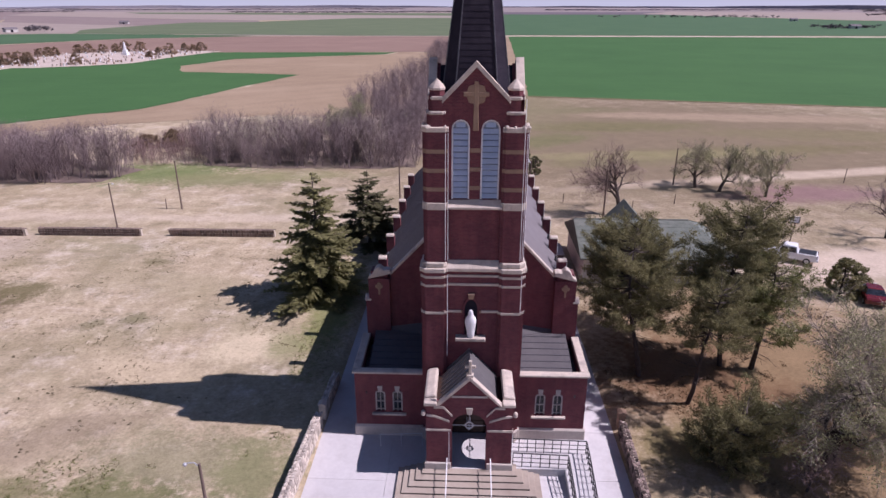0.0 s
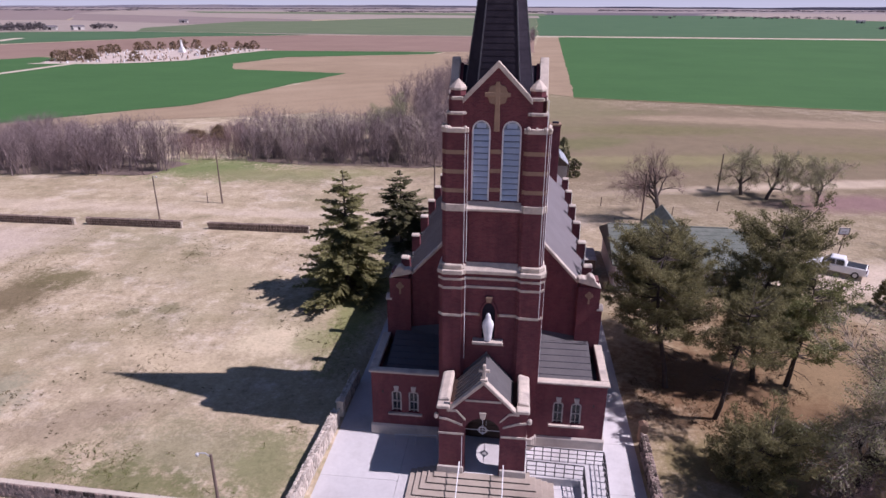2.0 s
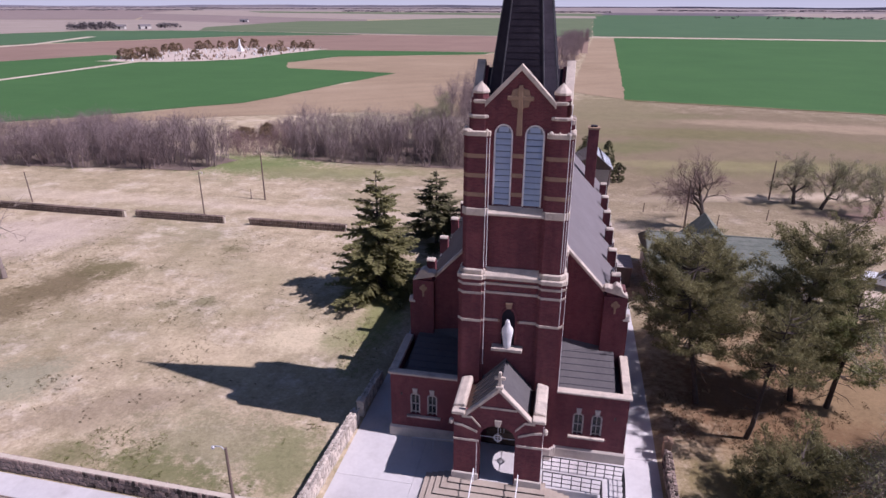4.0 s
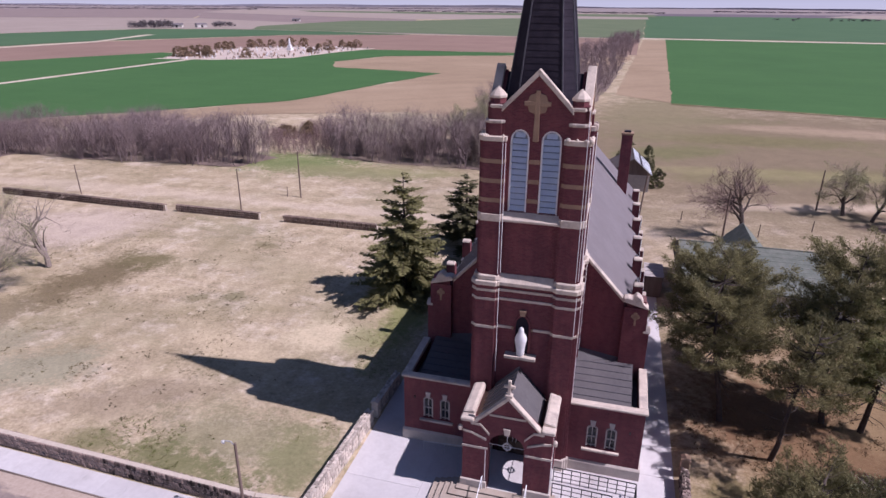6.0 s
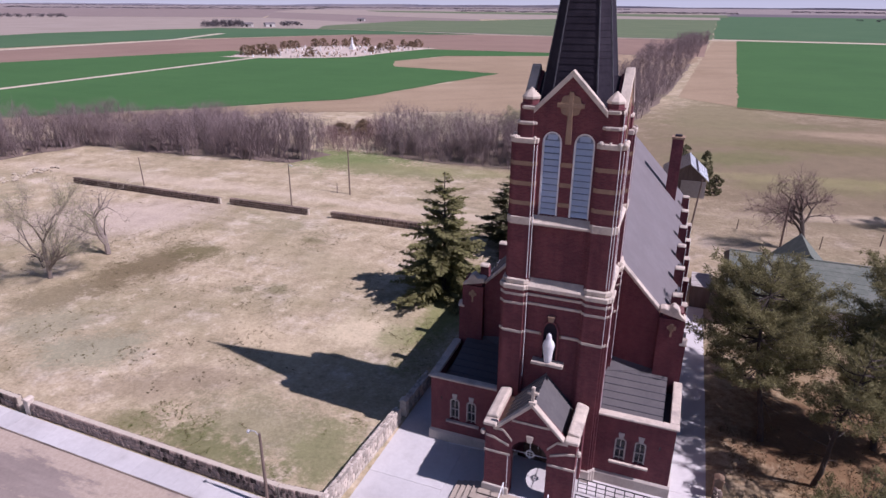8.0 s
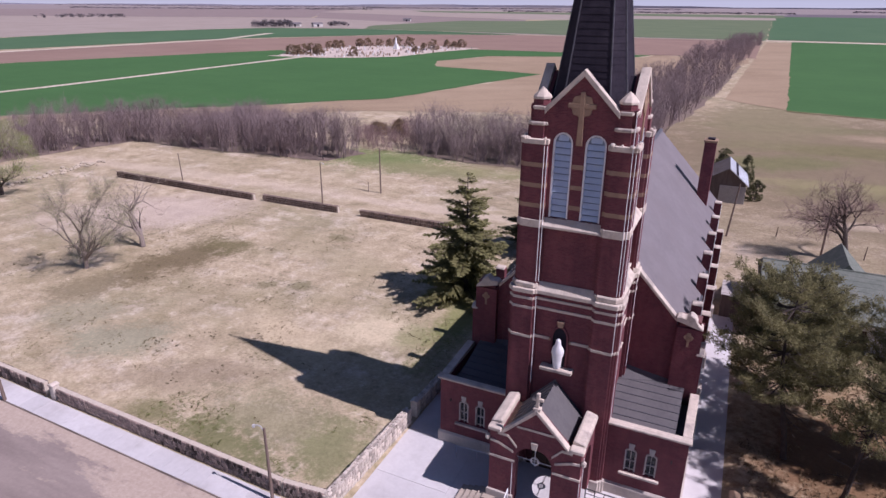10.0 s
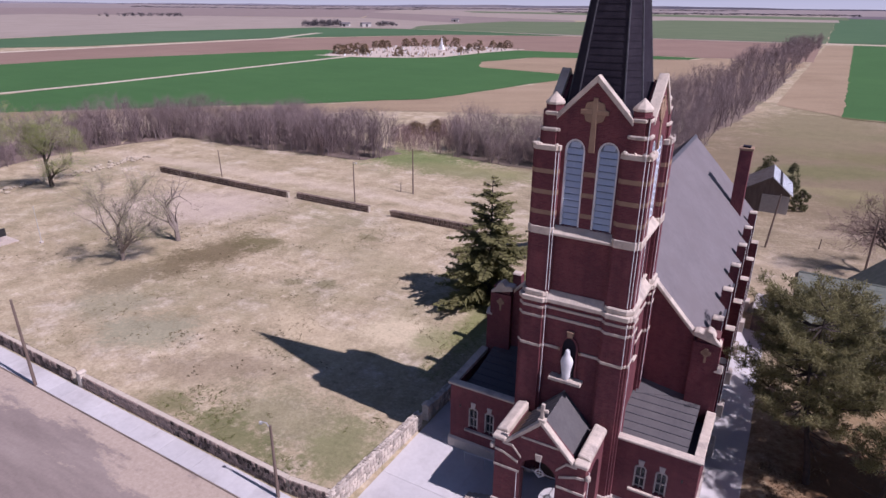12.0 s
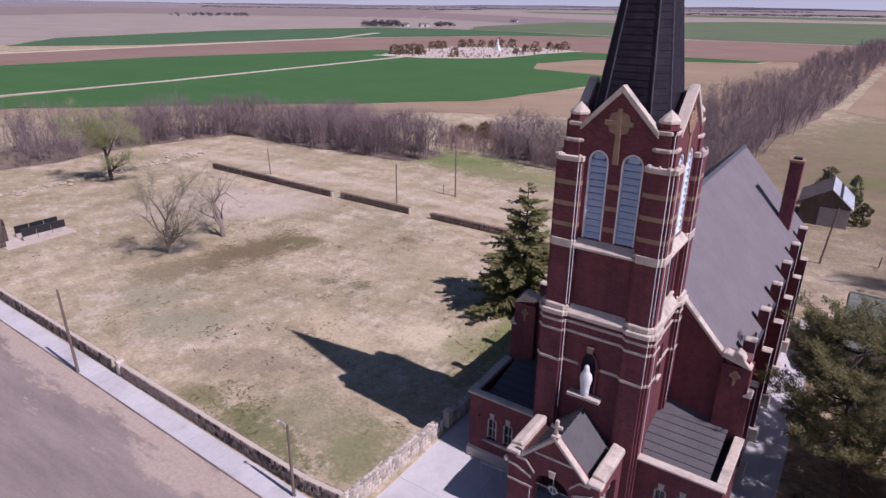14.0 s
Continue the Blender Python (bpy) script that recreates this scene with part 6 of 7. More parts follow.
# ---- stone walls ----
def stone_wall(name, a, b, height, thick, label, seed, material, piece=0.27, single=True, z=0.0, tall=1.0, topped=True):
    """A field-stone wall: a mortar core, faced and topped with single stones."""
    rng = np.random.default_rng(seed)
    a, b = Vector((*a, z)), Vector((*b, z))
    run = b - a
    length = run.length
    m = Matrix.Translation(a) @ Matrix.Rotation(math.atan2(run.y, run.x), 4, "Z")
    wall = part(name, Build().box(0, length, -thick / 2 + 0.05, thick / 2 - 0.05, -0.4, height - (0.06 if topped else 0.0), m), MORTAR)
    tagged(wall, label, "stone wall", kind="structure")
    shapes = []
    for k in range(8):
        w = Build()
        n = 7
        ring = [(math.copysign(abs(math.cos(a)) ** 0.6, math.cos(a)) * (0.40 + 0.12 * rng.random()), math.copysign(abs(math.sin(a)) ** 0.6, math.sin(a)) * (0.40 + 0.12 * rng.random())) for a in (math.tau * (i + 0.3 * rng.random()) / n for i in range(n))]
        w.rings([[(x, 0.0, y) for x, y in ring], [(x * 0.97, -0.40, y * 0.97) for x, y in ring], [(x * 0.80, -0.52, y * 0.80) for x, y in ring]])
        me = w.mesh("stone")
        me.materials.append(material)
        shapes.append(me)
    places = []
    rows = max(2, int(height / (piece * tall)))
    for side in (-1, 1):
        for r in range(rows):
            x = rng.random() * piece
            while x < length:
                w = piece * (0.75 + 0.6 * rng.random())
                places.append((x + w / 2, side * (thick / 2 - 0.06), (r + 0.5) * height / rows, w * 1.06, height / rows * (1.0 + 0.25 * rng.random()), 180 if side > 0 else 0, 0))
                x += w
    x = 0.0 if topped else length
    while x < length:
        w = piece * (0.7 + 0.6 * rng.random())
        for side in (-1, 1):
            places.append((x + w / 2 + 0.1 * side, side * thick * 0.23, height - 0.075, w * 1.03, thick * 0.5, 0, -90))
        x += w
    joined_v, joined_f = [], []
    order = sorted(range(len(places)), key=lambda i: places[i][0])
    keep = set(order[:300]) if single else set()
    for i, (x, y, zz, w, h, turn, tip) in enumerate(places):
        mm = m @ pose(x, y, zz, tip, 0, turn) @ pose(0, 0, 0, 0, rng.uniform(-9, 9) * tall ** 2, 0) @ Matrix.Diagonal((w, 0.10 + 0.08 * rng.random(), h, 1))
        me = shapes[rng.integers(8)]
        if i in keep:
            ob = new("stone", me)
            ob.parent = wall
            ob.matrix_basis = mm
        else:
            k = len(joined_v)
            joined_v += [tuple(mm @ v.co) for v in me.vertices]
            joined_f += [tuple(k + j for j in p.vertices) for p in me.polygons]
    if joined_v:
        rest = part("stones", raw_mesh("stones", joined_v, joined_f), material, wall)
        tagged(rest, kind="stuff")
    return wall


W = "rough brown field-stone wall"
stone_wall("stone_wall_street", street(-13.0, -8.1), street(-32.6, -8.1), 1.0, 0.4, W + " along the sidewalk", 61, FIELDSTONE, 0.19, tall=1.7, topped=False)
stone_wall("stone_wall_street_far", street(-34.0, -8.1), street(-100, -8.1), 1.0, 0.4, W + " along the sidewalk", 62, FIELDSTONE, 0.25, tall=1.5, topped=False)
stone_wall("stone_wall_street_end", street(-12.9, -8.1), (-10.3, -8.3), 1.0, 0.4, W + " at the yard corner", 63, FIELDSTONE, 0.19, tall=1.7, topped=False)
stone_wall("stone_wall_west", (-10.15, -8.6), (-9.85, 0.2), 1.15, 0.45, "sunlit pale field-stone wall beside the church yard", 64, FIELDSTONE_PALE, z=-0.15)
stone_wall("stone_wall_west_back", (-9.85, 1.5), (-9.7, 5.2), 1.0, 0.45, "shaded field-stone wall beside the church", 65, FIELDSTONE_PALE, z=-0.15)
stone_wall("stone_wall_east", (9.75, 0.4), (9.5, -9.4), 0.95, 0.45, "field-stone wall between paving and pines", 66, FIELDSTONE, z=-0.15)
stone_wall("stone_wall_north", (-23.0, 35.2), (-35.4, 35.0), 0.85, 0.5, "long low dark field-stone wall behind the lawn", 67, FIELDSTONE_DARK, 0.3)
stone_wall("stone_wall_north_mid", (-38.9, 34.9), (-51.2, 34.8), 0.9, 0.5, "long low dark field-stone wall behind the lawn", 68, FIELDSTONE_DARK, 0.3)
stone_wall("stone_wall_north_west", (-52.6, 34.4), (-80, 34.6), 0.9, 0.5, "long low dark field-stone wall behind the lawn", 69, FIELDSTONE_DARK, 0.3)
for x, y in (street(-33.1, -8.1), street(-57.5, -8.1), (-9.75, 1.1), (9.8, 0.9)):
    p = thing("stone_pillar", "short pale stone gate pillar with flat cap", "pillar", (x, y, -0.1), "wall pillars")
    part("shaft", Build().box(-0.24, 0.24, -0.24, 0.24, 0, 1.15), STONE_TAN if x > 0 else FIELDSTONE_PALE, p, bevel=0.04)
    part("cap", Build().prism([(-0.29, 1.15), (0.29, 1.15), (0.29, 1.22), (0, 1.34), (-0.29, 1.22)], "y", -0.29, 0.29), STONE_TAN if x > 0 else STONE, p, bevel=0.03)
rb = np.random.default_rng(5)
for i in range(150):
    s = i / 149
    x, y = -90.2 - 0.8 * s + rb.normal(0, 0.75), 1.0 + 39 * s + rb.normal(0, 0.5)
    r = 0.18 + 0.34 * rb.random() ** 1.5
    b = Build()
    b.turned([(0.05, -0.1), (r * 0.9, 0.0), (r, r * 0.4), (r * 0.6, r * 0.75), (0.03, r * 0.85)], (0, 0, 0), 7)
    me = b.mesh("border_stone")
    for v in me.vertices:
        v.co *= 1 + 0.25 * (noise.noise(v.co * 2.3 + Vector((i, 0, 0))))
    me.materials.append(BOULDER)
    ob = new("border_stone", me)
    ob.matrix_world = pose(x, y, 0, 0, 0, 360 * rb.random())
    tagged(ob, "pale loose boulder in a row across the yard", "boulder", "row of boulders")

# ---- poles, lamps, fence ----
def pole(at, height, label, lean=0.0, lamp=None, name="utility_pole", r=0.12, arm=0.0):
    t = thing(name, label, "pole", at)
    part("post", Build().tube([(0, 0, -0.2), (lean * 0.5, 0, height * 0.5), (lean, 0, height)], [r, r * 0.85, r * 0.68], 10), POLE_WOOD, t)
    if lamp:
        pts = [(lean, 0, height - 0.2), (lean + lamp * 0.35, 0.0, height + 0.06), (lean + lamp * 0.75, 0.0, height + 0.04), (lean + lamp, 0, height - 0.06)]
        part("lamp_arm", Build().tube(pts, 0.03, 6), GALV, t)
        part("lamp_head", Build().turned([(0.03, 0.07), (0.08, 0.05), (0.11, -0.01), (0.08, -0.09), (0.02, -0.11)], (lean + lamp, 0, height - 0.05), 10), GALV, t, smooth=True)
    if arm:
        part("cross_arm", Build().box(lean - arm, lean + arm, -0.05, 0.05, height - 0.45, height - 0.35), POLE_WOOD, t)
    return t


pole((-13.2, -9.3, 0), 4.9, "wooden street lamp post with curved arm", 0, -0.7, "street_lamp", 0.10)
pole((-36.0, -9.9, 0), 6.8, "plain wooden utility pole on the sidewalk", -0.25)
pole((-43.4, 37.6, 0), 5.6, "thin wooden lamp pole behind the stone wall", 0, 0.5, "street_lamp", 0.10)
pole((-38.6, 45.2, 0), 6.6, "thin wooden utility pole in dry grass", 0)
pole((-69.6, 37.6, 0), 4.2, "short leaning wooden pole", -0.2, r=0.09)
pole((-9.2, 45.5, 0), 7.0, "wooden utility pole behind the spruce", 0)
pole((7.6, 48.0, 0), 6.4, "leaning wooden utility pole near the shed", 0.5)
pole((16.8, 42.0, 0), 6.8, "wooden utility pole behind the house", 0)
pole((31.0, 60.0, 0), 5.6, "wooden utility pole among trees", 0)
for x, y, h in ((-40.6, 45.0, 1.5), (57.7, 62.3, 2.2), (64, 62.5, 1.3), (21.5, 46.5, 1.5), (28.2, 50.2, 1.4), (13, 50.5, 1.2)):
    pole((x, y, 0), h, "short wooden fence post", 0.05, name="fence_post", r=0.07)

# memorial with dark panels and small arch, flag pole
mem = thing("memorial", "stone memorial pad with two rows of dark panels", "memorial", (-69.6, 2.6, 0), turn=90)
part("base_slab", Build().box(-4.6, 3.0, -2.4, 1.9, -0.2, 0.08), CEMETERY_SOIL, mem, bevel=0.03)
for row in (-0.9, 0.9):
    for i in range(3):
        x = -2.3 + 1.62 * i
        pl = part("panel", Build().box(x, x + 1.5, row - 0.12, row + 0.12, 0.55, 1.45), BLACK_IRON, mem, "polished dark stone panel", bevel=0.02)
        part("panel_base", Build().box(x - 0.03, x + 1.53, row - 0.2, row + 0.2, 0.1, 0.55), STONE_BASE, pl, bevel=0.02)
arc = Build()
arch_ring(arc, -0.9, 0.9, 0.1, 1.9, 2.7, 0.3, -0.25, 0.25, pose(-4.0, -0.3, 0, 0, 0, 62), 12)
part("arch", arc, FIELDSTONE, mem, "rough stone arch")
fp = thing("flag_pole", "slender pale metal flag pole", "flag pole", (-64.5, 6.6, 0))
part("pole", Build().tube([(0, 0, 0), (0, 0, 4.4)], [0.04, 0.025], 6), GALV, fp)
part("base", Build().turned([(0.25, 0), (0.22, 0.15), (0.05, 0.2)], (0, 0, 0), 10), STONE_BASE, fp)

# ---- ramp railing, handrails ----
def railing(name, pts, label, height=0.95, gap=0.5, bars=2, r=0.030, steel=None):
    steel = steel or BLACK_IRON
    t = thing(name, label, "railing", pts[0])
    o = Vector(pts[0])
    up = Vector((0, 0, height))
    for p, q in zip(pts, pts[1:]):
        p, q = Vector(p) - o, Vector(q) - o
        n = max(1, round((q - p).length / gap))
        for i in range(n + 1):
            c = p.lerp(q, i / n)
            part("post", Build().tube([c, c + up], r, 6), steel, t)
        part("top_rail", Build().tube([p + up, q + up], r * 1.15, 6), steel, t)
        for k in range(1, bars + 1):
            h = Vector((0, 0, height * k / (bars + 1)))
            part("rail", Build().tube([p + h, q + h], r * 0.75, 6), steel, t)
    return t


ramp = new("ramp")
tagged(ramp, "pale concrete access ramp beside the porch", "ramp", kind="structure")
part("ramp_landing", Build().prism([(2.36, -3.7), (7.05, -3.7), (7.05, -2.1), (2.36, -2.1)], "z", -0.4, 0.30), CONCRETE, ramp, bevel=0.02)
part("ramp_run", Build().prism([(-9.0, -0.18), (-3.69, 0.30), (-3.69, -0.4), (-9.0, -0.4)], "x", 5.55, 7.05), CONCRETE, ramp, bevel=0.02)
railing("ramp_railing", [(2.45, -2.2, 0.30), (6.97, -2.3, 0.30), (6.93, -3.7, 0.30), (6.75, -9.0, -0.18)], "black iron railing round the ramp")
railing("ramp_railing", [(2.5, -3.5, 0.30), (5.7, -3.62, 0.30), (5.66, -9.0, -0.18)], "black iron railing on the ramp's inner side")
railing("stair_rail", [(-1.35, -4.1, FL), (-1.35, -6.4, YZ)], "thin pale handrail on the porch steps", 0.9, 2.3, 0, 0.026, WHITE)
railing("stair_rail", [(1.15, -4.1, FL), (1.15, -6.4, YZ)], "thin pale handrail on the porch steps", 0.9, 2.3, 0, 0.026, WHITE)
railing("side_rail", [(-5.6, -1.4, YZ), (-3.0, -1.2, YZ)], "thin grey handrail at the porch side", 0.9, 1.3, 0, 0.024, GALV)

# ---- house, shed ----
SHINGLE = worn("green_grey_shingle", (0.115, 0.132, 0.112), (0.17, 0.187, 0.162), 2.0, 0.95, (0.185, 0.195, 0.17), 0.5, spec=0.1)
SIDING = worn("pale_siding", (0.46, 0.44, 0.41), (0.58, 0.56, 0.53), 2.0, 0.7)
BARN_WOOD = worn("dark_barn_wood", (0.09, 0.065, 0.06), (0.17, 0.13, 0.115), 2.0, 0.95, stretch=(1, 1, 0.1))
OLD_TIN = worn("weathered_sheet", (0.10, 0.085, 0.08), (0.19, 0.16, 0.15), 0.8, 0.7, (0.13, 0.10, 0.09), 0.5)
TIN = worn("bright_tin", (0.55, 0.58, 0.62), (0.70, 0.73, 0.77), 0.8, 0.4, (0.45, 0.46, 0.48), 0.5, metal=0.3)
house = thing("house", "low house with grey-green shingle gable roof among pines", "house", (17.8, 28.0, 0))
part("wall", Build().prism([(-4.8, -0.3), (4.8, -0.3), (4.8, 2.9), (0, 4.7), (-4.8, 2.9)], "x", -6.8, 4.6).box(4.6, 7.4, -4.8, 4.8, -0.3, 2.9), SIDING, house)
roof = part("roof", Build().add([(-7.2, -5.4, 2.75), (8.0, -5.4, 2.75), (8.0, 5.4, 2.75), (-7.2, 5.4, 2.75), (-7.2, -5.4, 2.9), (8.0, -5.4, 2.9), (8.0, 5.4, 2.9), (-7.2, 5.4, 2.9), (-7.2, 0, 5.1), (4.4, 0, 5.1)],
            [(3, 2, 1, 0), (0, 1, 5, 4), (1, 2, 6, 5), (2, 3, 7, 6), (3, 0, 4, 7), (4, 5, 9, 8), (5, 6, 9), (6, 7, 8, 9), (7, 4, 8)]), SHINGLE, house)
part("cross_gable", Build().prism([(-2.4, 2.95), (2.4, 2.95), (0, 5.45)], "y", 0.4, 6.2, Matrix.Translation((-0.7, 0, 0))), SHINGLE, roof)
for k in range(10):
    s = (k + 0.3) / 10.4
    for sy in (-1, 1):
        y0, z = 5.4 * (1 - s), 2.9 + 2.2 * s
        part("shingle_course", Build().prism([(sy * y0, z - 0.01), (sy * (y0 + 0.01), z + 0.012), (sy * (y0 - 0.30), z + 0.132), (sy * (y0 - 0.30), z + 0.115)], "x", -7.2, 8.0 - 3.55 * s), SHINGLE, roof)
part("ridge_cap", Build().tube([(-7.2, 0, 5.1), (4.4, 0, 5.1)], 0.09, 6), SHINGLE, roof)
for x in (-5.4, -2.2, 2.6, 5.4):
    w = part("window", Build().box(x - 0.5, x + 0.5, -4.84, -4.76, 1.0, 2.3), GLASS, house)
    part("lintel", Build().box(x - 0.6, x + 0.6, -4.87, -4.78, 2.3, 2.4), WHITE, w)
    part("sill", Build().box(x - 0.6, x + 0.6, -4.9, -4.78, 0.9, 1.0), WHITE, w)
part("door", Build().box(-0.2, 0.7, -4.85, -4.76, 0, 2.05), DARK_WOOD, house)
lean = thing("lean_to", "small dark lean-to with pale board top beside the house", "lean-to", (8.7, 27.5, 0))
part("wall", Build().box(-0.8, 0.8, -1.6, 1.6, -0.3, 1.9), BARN_WOOD, lean)
for i in range(8):
    part("board", Build().box(-0.9, 0.9, -1.7 + 0.43 * i, -1.7 + 0.43 * i + 0.39, 1.9 + 0.01 * (i % 2), 1.95 + 0.01 * (i % 2)), FRAME, lean)
shed = thing("shed", "weathered wooden shed with bright tin roof and pale door", "shed", (6.35, 66.1, 0), turn=2)
part("wall", Build().prism([(-2.9, -0.3), (2.6, -0.3), (2.6, 2.85), (0.3, 4.72), (-2.9, 2.95)], "y", -3.6, 3.6), BARN_WOOD, shed)
for s, x1, z1, skin, words in ((-1, -3.25, 2.80, OLD_TIN, "dark weathered sheet roof"), (1, 3.0, 2.62, TIN, "bright corrugated tin")):
    r = part("roof", Build().prism([(0.3, 4.95), (x1, z1), (x1, z1 - 0.1), (0.3, 4.83)], "y", -3.9, 3.9), skin, shed, words)
    for i in range(13):
        part("rib", Build().prism([(0.3, 4.99), (x1, z1 + 0.04), (x1, z1), (0.3, 4.95)], "y", -3.8 + 0.62 * i, -3.74 + 0.62 * i), skin, r)
    if s > 0:
        part("roof_strip", Build().prism([(1.2, 4.23), (1.55, 3.93), (1.55, 3.87), (1.2, 4.17)], "y", -3.91, 3.91), SLATE, r)
dr = part("door", Build().box(-0.65, 2.7, -3.66, -3.58, 0.0, 2.45), FRAME, shed, "pale ribbed garage door")
for i in range(14):
    part("door_rib", Build().box(-0.60 + 0.235 * i, -0.52 + 0.235 * i, -3.69, -3.65, 0.05, 2.4), FRAME, dr)
for i in range(12):
    x = -2.9 + 0.185 * i
    part("wall_board", Build().box(x + 0.008, x + 0.175, -3.64, -3.59, -0.1, 2.9), BARN_WOOD, shed)
cedar((10.6, 66.0, 0), 2.8, 2.4, "small dark cedar beside the shed", 14, CEDAR_GREEN, size=0.12, clumps=60, per=40, round_top=0.3)
cedar((9.0, 70.6, 0), 5.2, 2.6, "dark cedar behind the shed", 15, CEDAR_GREEN, size=0.12, clumps=80, per=44)
cedar((5.6, 72.2, 0), 5.6, 3.4, "broad dark cedar behind the shed", 13, CEDAR_GREEN, size=0.12, clumps=80, per=44, round_top=0.35)
cedar((-57.4, 84.6, 0), 3.1, 4.2, "dark pointed cedar at the edge of the wood", 16, CEDAR_LEAF, size=0.16, clumps=110, per=60)
cedar((-61.6, 82.6, 0), 2.4, 4.6, "dark round cedar at the edge of the wood", 17, CEDAR_LEAF, size=0.16, clumps=110, per=60, round_top=0.32)

# ---- vehicles ----
PAINT_WHITE = worn("white_car_paint", (0.70, 0.71, 0.73), (0.78, 0.79, 0.80), 1.0, 0.25, spec=0.5, bump=0)
PAINT_RED = worn("dark_red_car_paint", (0.09, 0.008, 0.012), (0.13, 0.014, 0.018), 1.0, 0.25, spec=0.5, bump=0)
RUBBER = worn("tyre_rubber", (0.012, 0.012, 0.013), (0.03, 0.03, 0.03), 4.0, 0.9)


def wheel(t, x, y, r=0.39, w=0.26):
    wl_ = part("wheel", Build().tube([(x, y - w / 2, r), (x, y - w / 2 + 0.04, r), (x, y + w / 2 - 0.04, r), (x, y + w / 2, r)], [r * 0.9, r, r, r * 0.9], 18), RUBBER, t, smooth=False)
    part("rim", Build().tube([(x, y - w / 2 - 0.01, r), (x, y + w / 2 + 0.01, r)], r * 0.58, 14), GALV, wl_)


def pickup(at, turn):
    t = thing("pickup_truck", "white crew-cab pickup truck parked on the dirt lane", "pickup truck", at, turn=turn)
    lower = [(-2.9, 0.5), (-2.85, 1.05), (-2.8, 1.22), (-0.78, 1.22), (-0.7, 1.12), (1.45, 1.12), (2.55, 1.02), (2.82, 0.9), (2.9, 0.5), (2.35, 0.42), (-2.3, 0.42)]
    body_ = part("body", Build().prism(lower, "y", -0.98, 0.98), PAINT_WHITE, t, bevel=0.05)
    part("cab", Build().rings([[(-0.85, -0.93, 1.1), (1.5, -0.93, 1.1), (1.5, 0.93, 1.1), (-0.85, 0.93, 1.1)], [(-0.62, -0.76, 1.82), (0.75, -0.76, 1.82), (0.75, 0.76, 1.82), (-0.62, 0.76, 1.82)], [(-0.5, -0.68, 1.88), (0.6, -0.68, 1.88), (0.6, 0.68, 1.88), (-0.5, 0.68, 1.88)]]), PAINT_WHITE, t, bevel=0.04)
    for s in (-1, 1):
        for x0, x1 in ((-0.62, 0.16), (0.26, 1.0)):
            part("side_window", Build().prism([(x0, 1.2), (x1 + (0.12 if x1 > 0.5 else 0), 1.2), (x1 - (0.12 if x1 > 0.5 else 0), 1.72), (x0 + 0.06, 1.72)], "y", s * 0.80, s * 0.935), GLASS, t)
    part("windscreen", Build().add([(1.47, -0.82, 1.16), (1.47, 0.82, 1.16), (0.80, 0.70, 1.78), (0.80, -0.70, 1.78), (1.52, -0.82, 1.17), (1.52, 0.82, 1.17), (0.85, 0.70, 1.80), (0.85, -0.70, 1.80)], [(0, 1, 2, 3), (7, 6, 5, 4), (0, 4, 5, 1), (1, 5, 6, 2), (2, 6, 7, 3), (3, 7, 4, 0)]), GLASS, t)
    part("bed_cover", Build().box(-2.72, -0.92, -0.82, 0.82, 1.2, 1.27), BLACK_IRON, t, "black bed cover")
    part("rear_bumper", Build().box(-3.02, -2.86, -0.9, 0.9, 0.48, 0.68), GALV, t, bevel=0.03)
    part("front_bumper", Build().box(2.85, 3.0, -0.92, 0.92, 0.45, 0.72), GALV, t, bevel=0.03)
    part("grille", Build().box(2.83, 2.93, -0.55, 0.55, 0.72, 0.95), BLACK_IRON, t)
    for s in (-1, 1):
        part("headlight", Build().box(2.74, 2.9, s * 0.62 - 0.14, s * 0.62 + 0.14, 0.76, 0.94), GLASS, t)
        part("tail_light", Build().box(-2.92, -2.82, s * 0.88 - 0.07, s * 0.88 + 0.07, 0.8, 1.15), PAINT_RED, t)
        part("mirror", Build().box(1.2, 1.32, s * 1.05 - 0.1, s * 1.05 + 0.1, 1.2, 1.38), PAINT_WHITE, t, bevel=0.02)
        for x in (-1.85, 1.85):
            wheel(t, x, s * 0.86, 0.40)
    return t


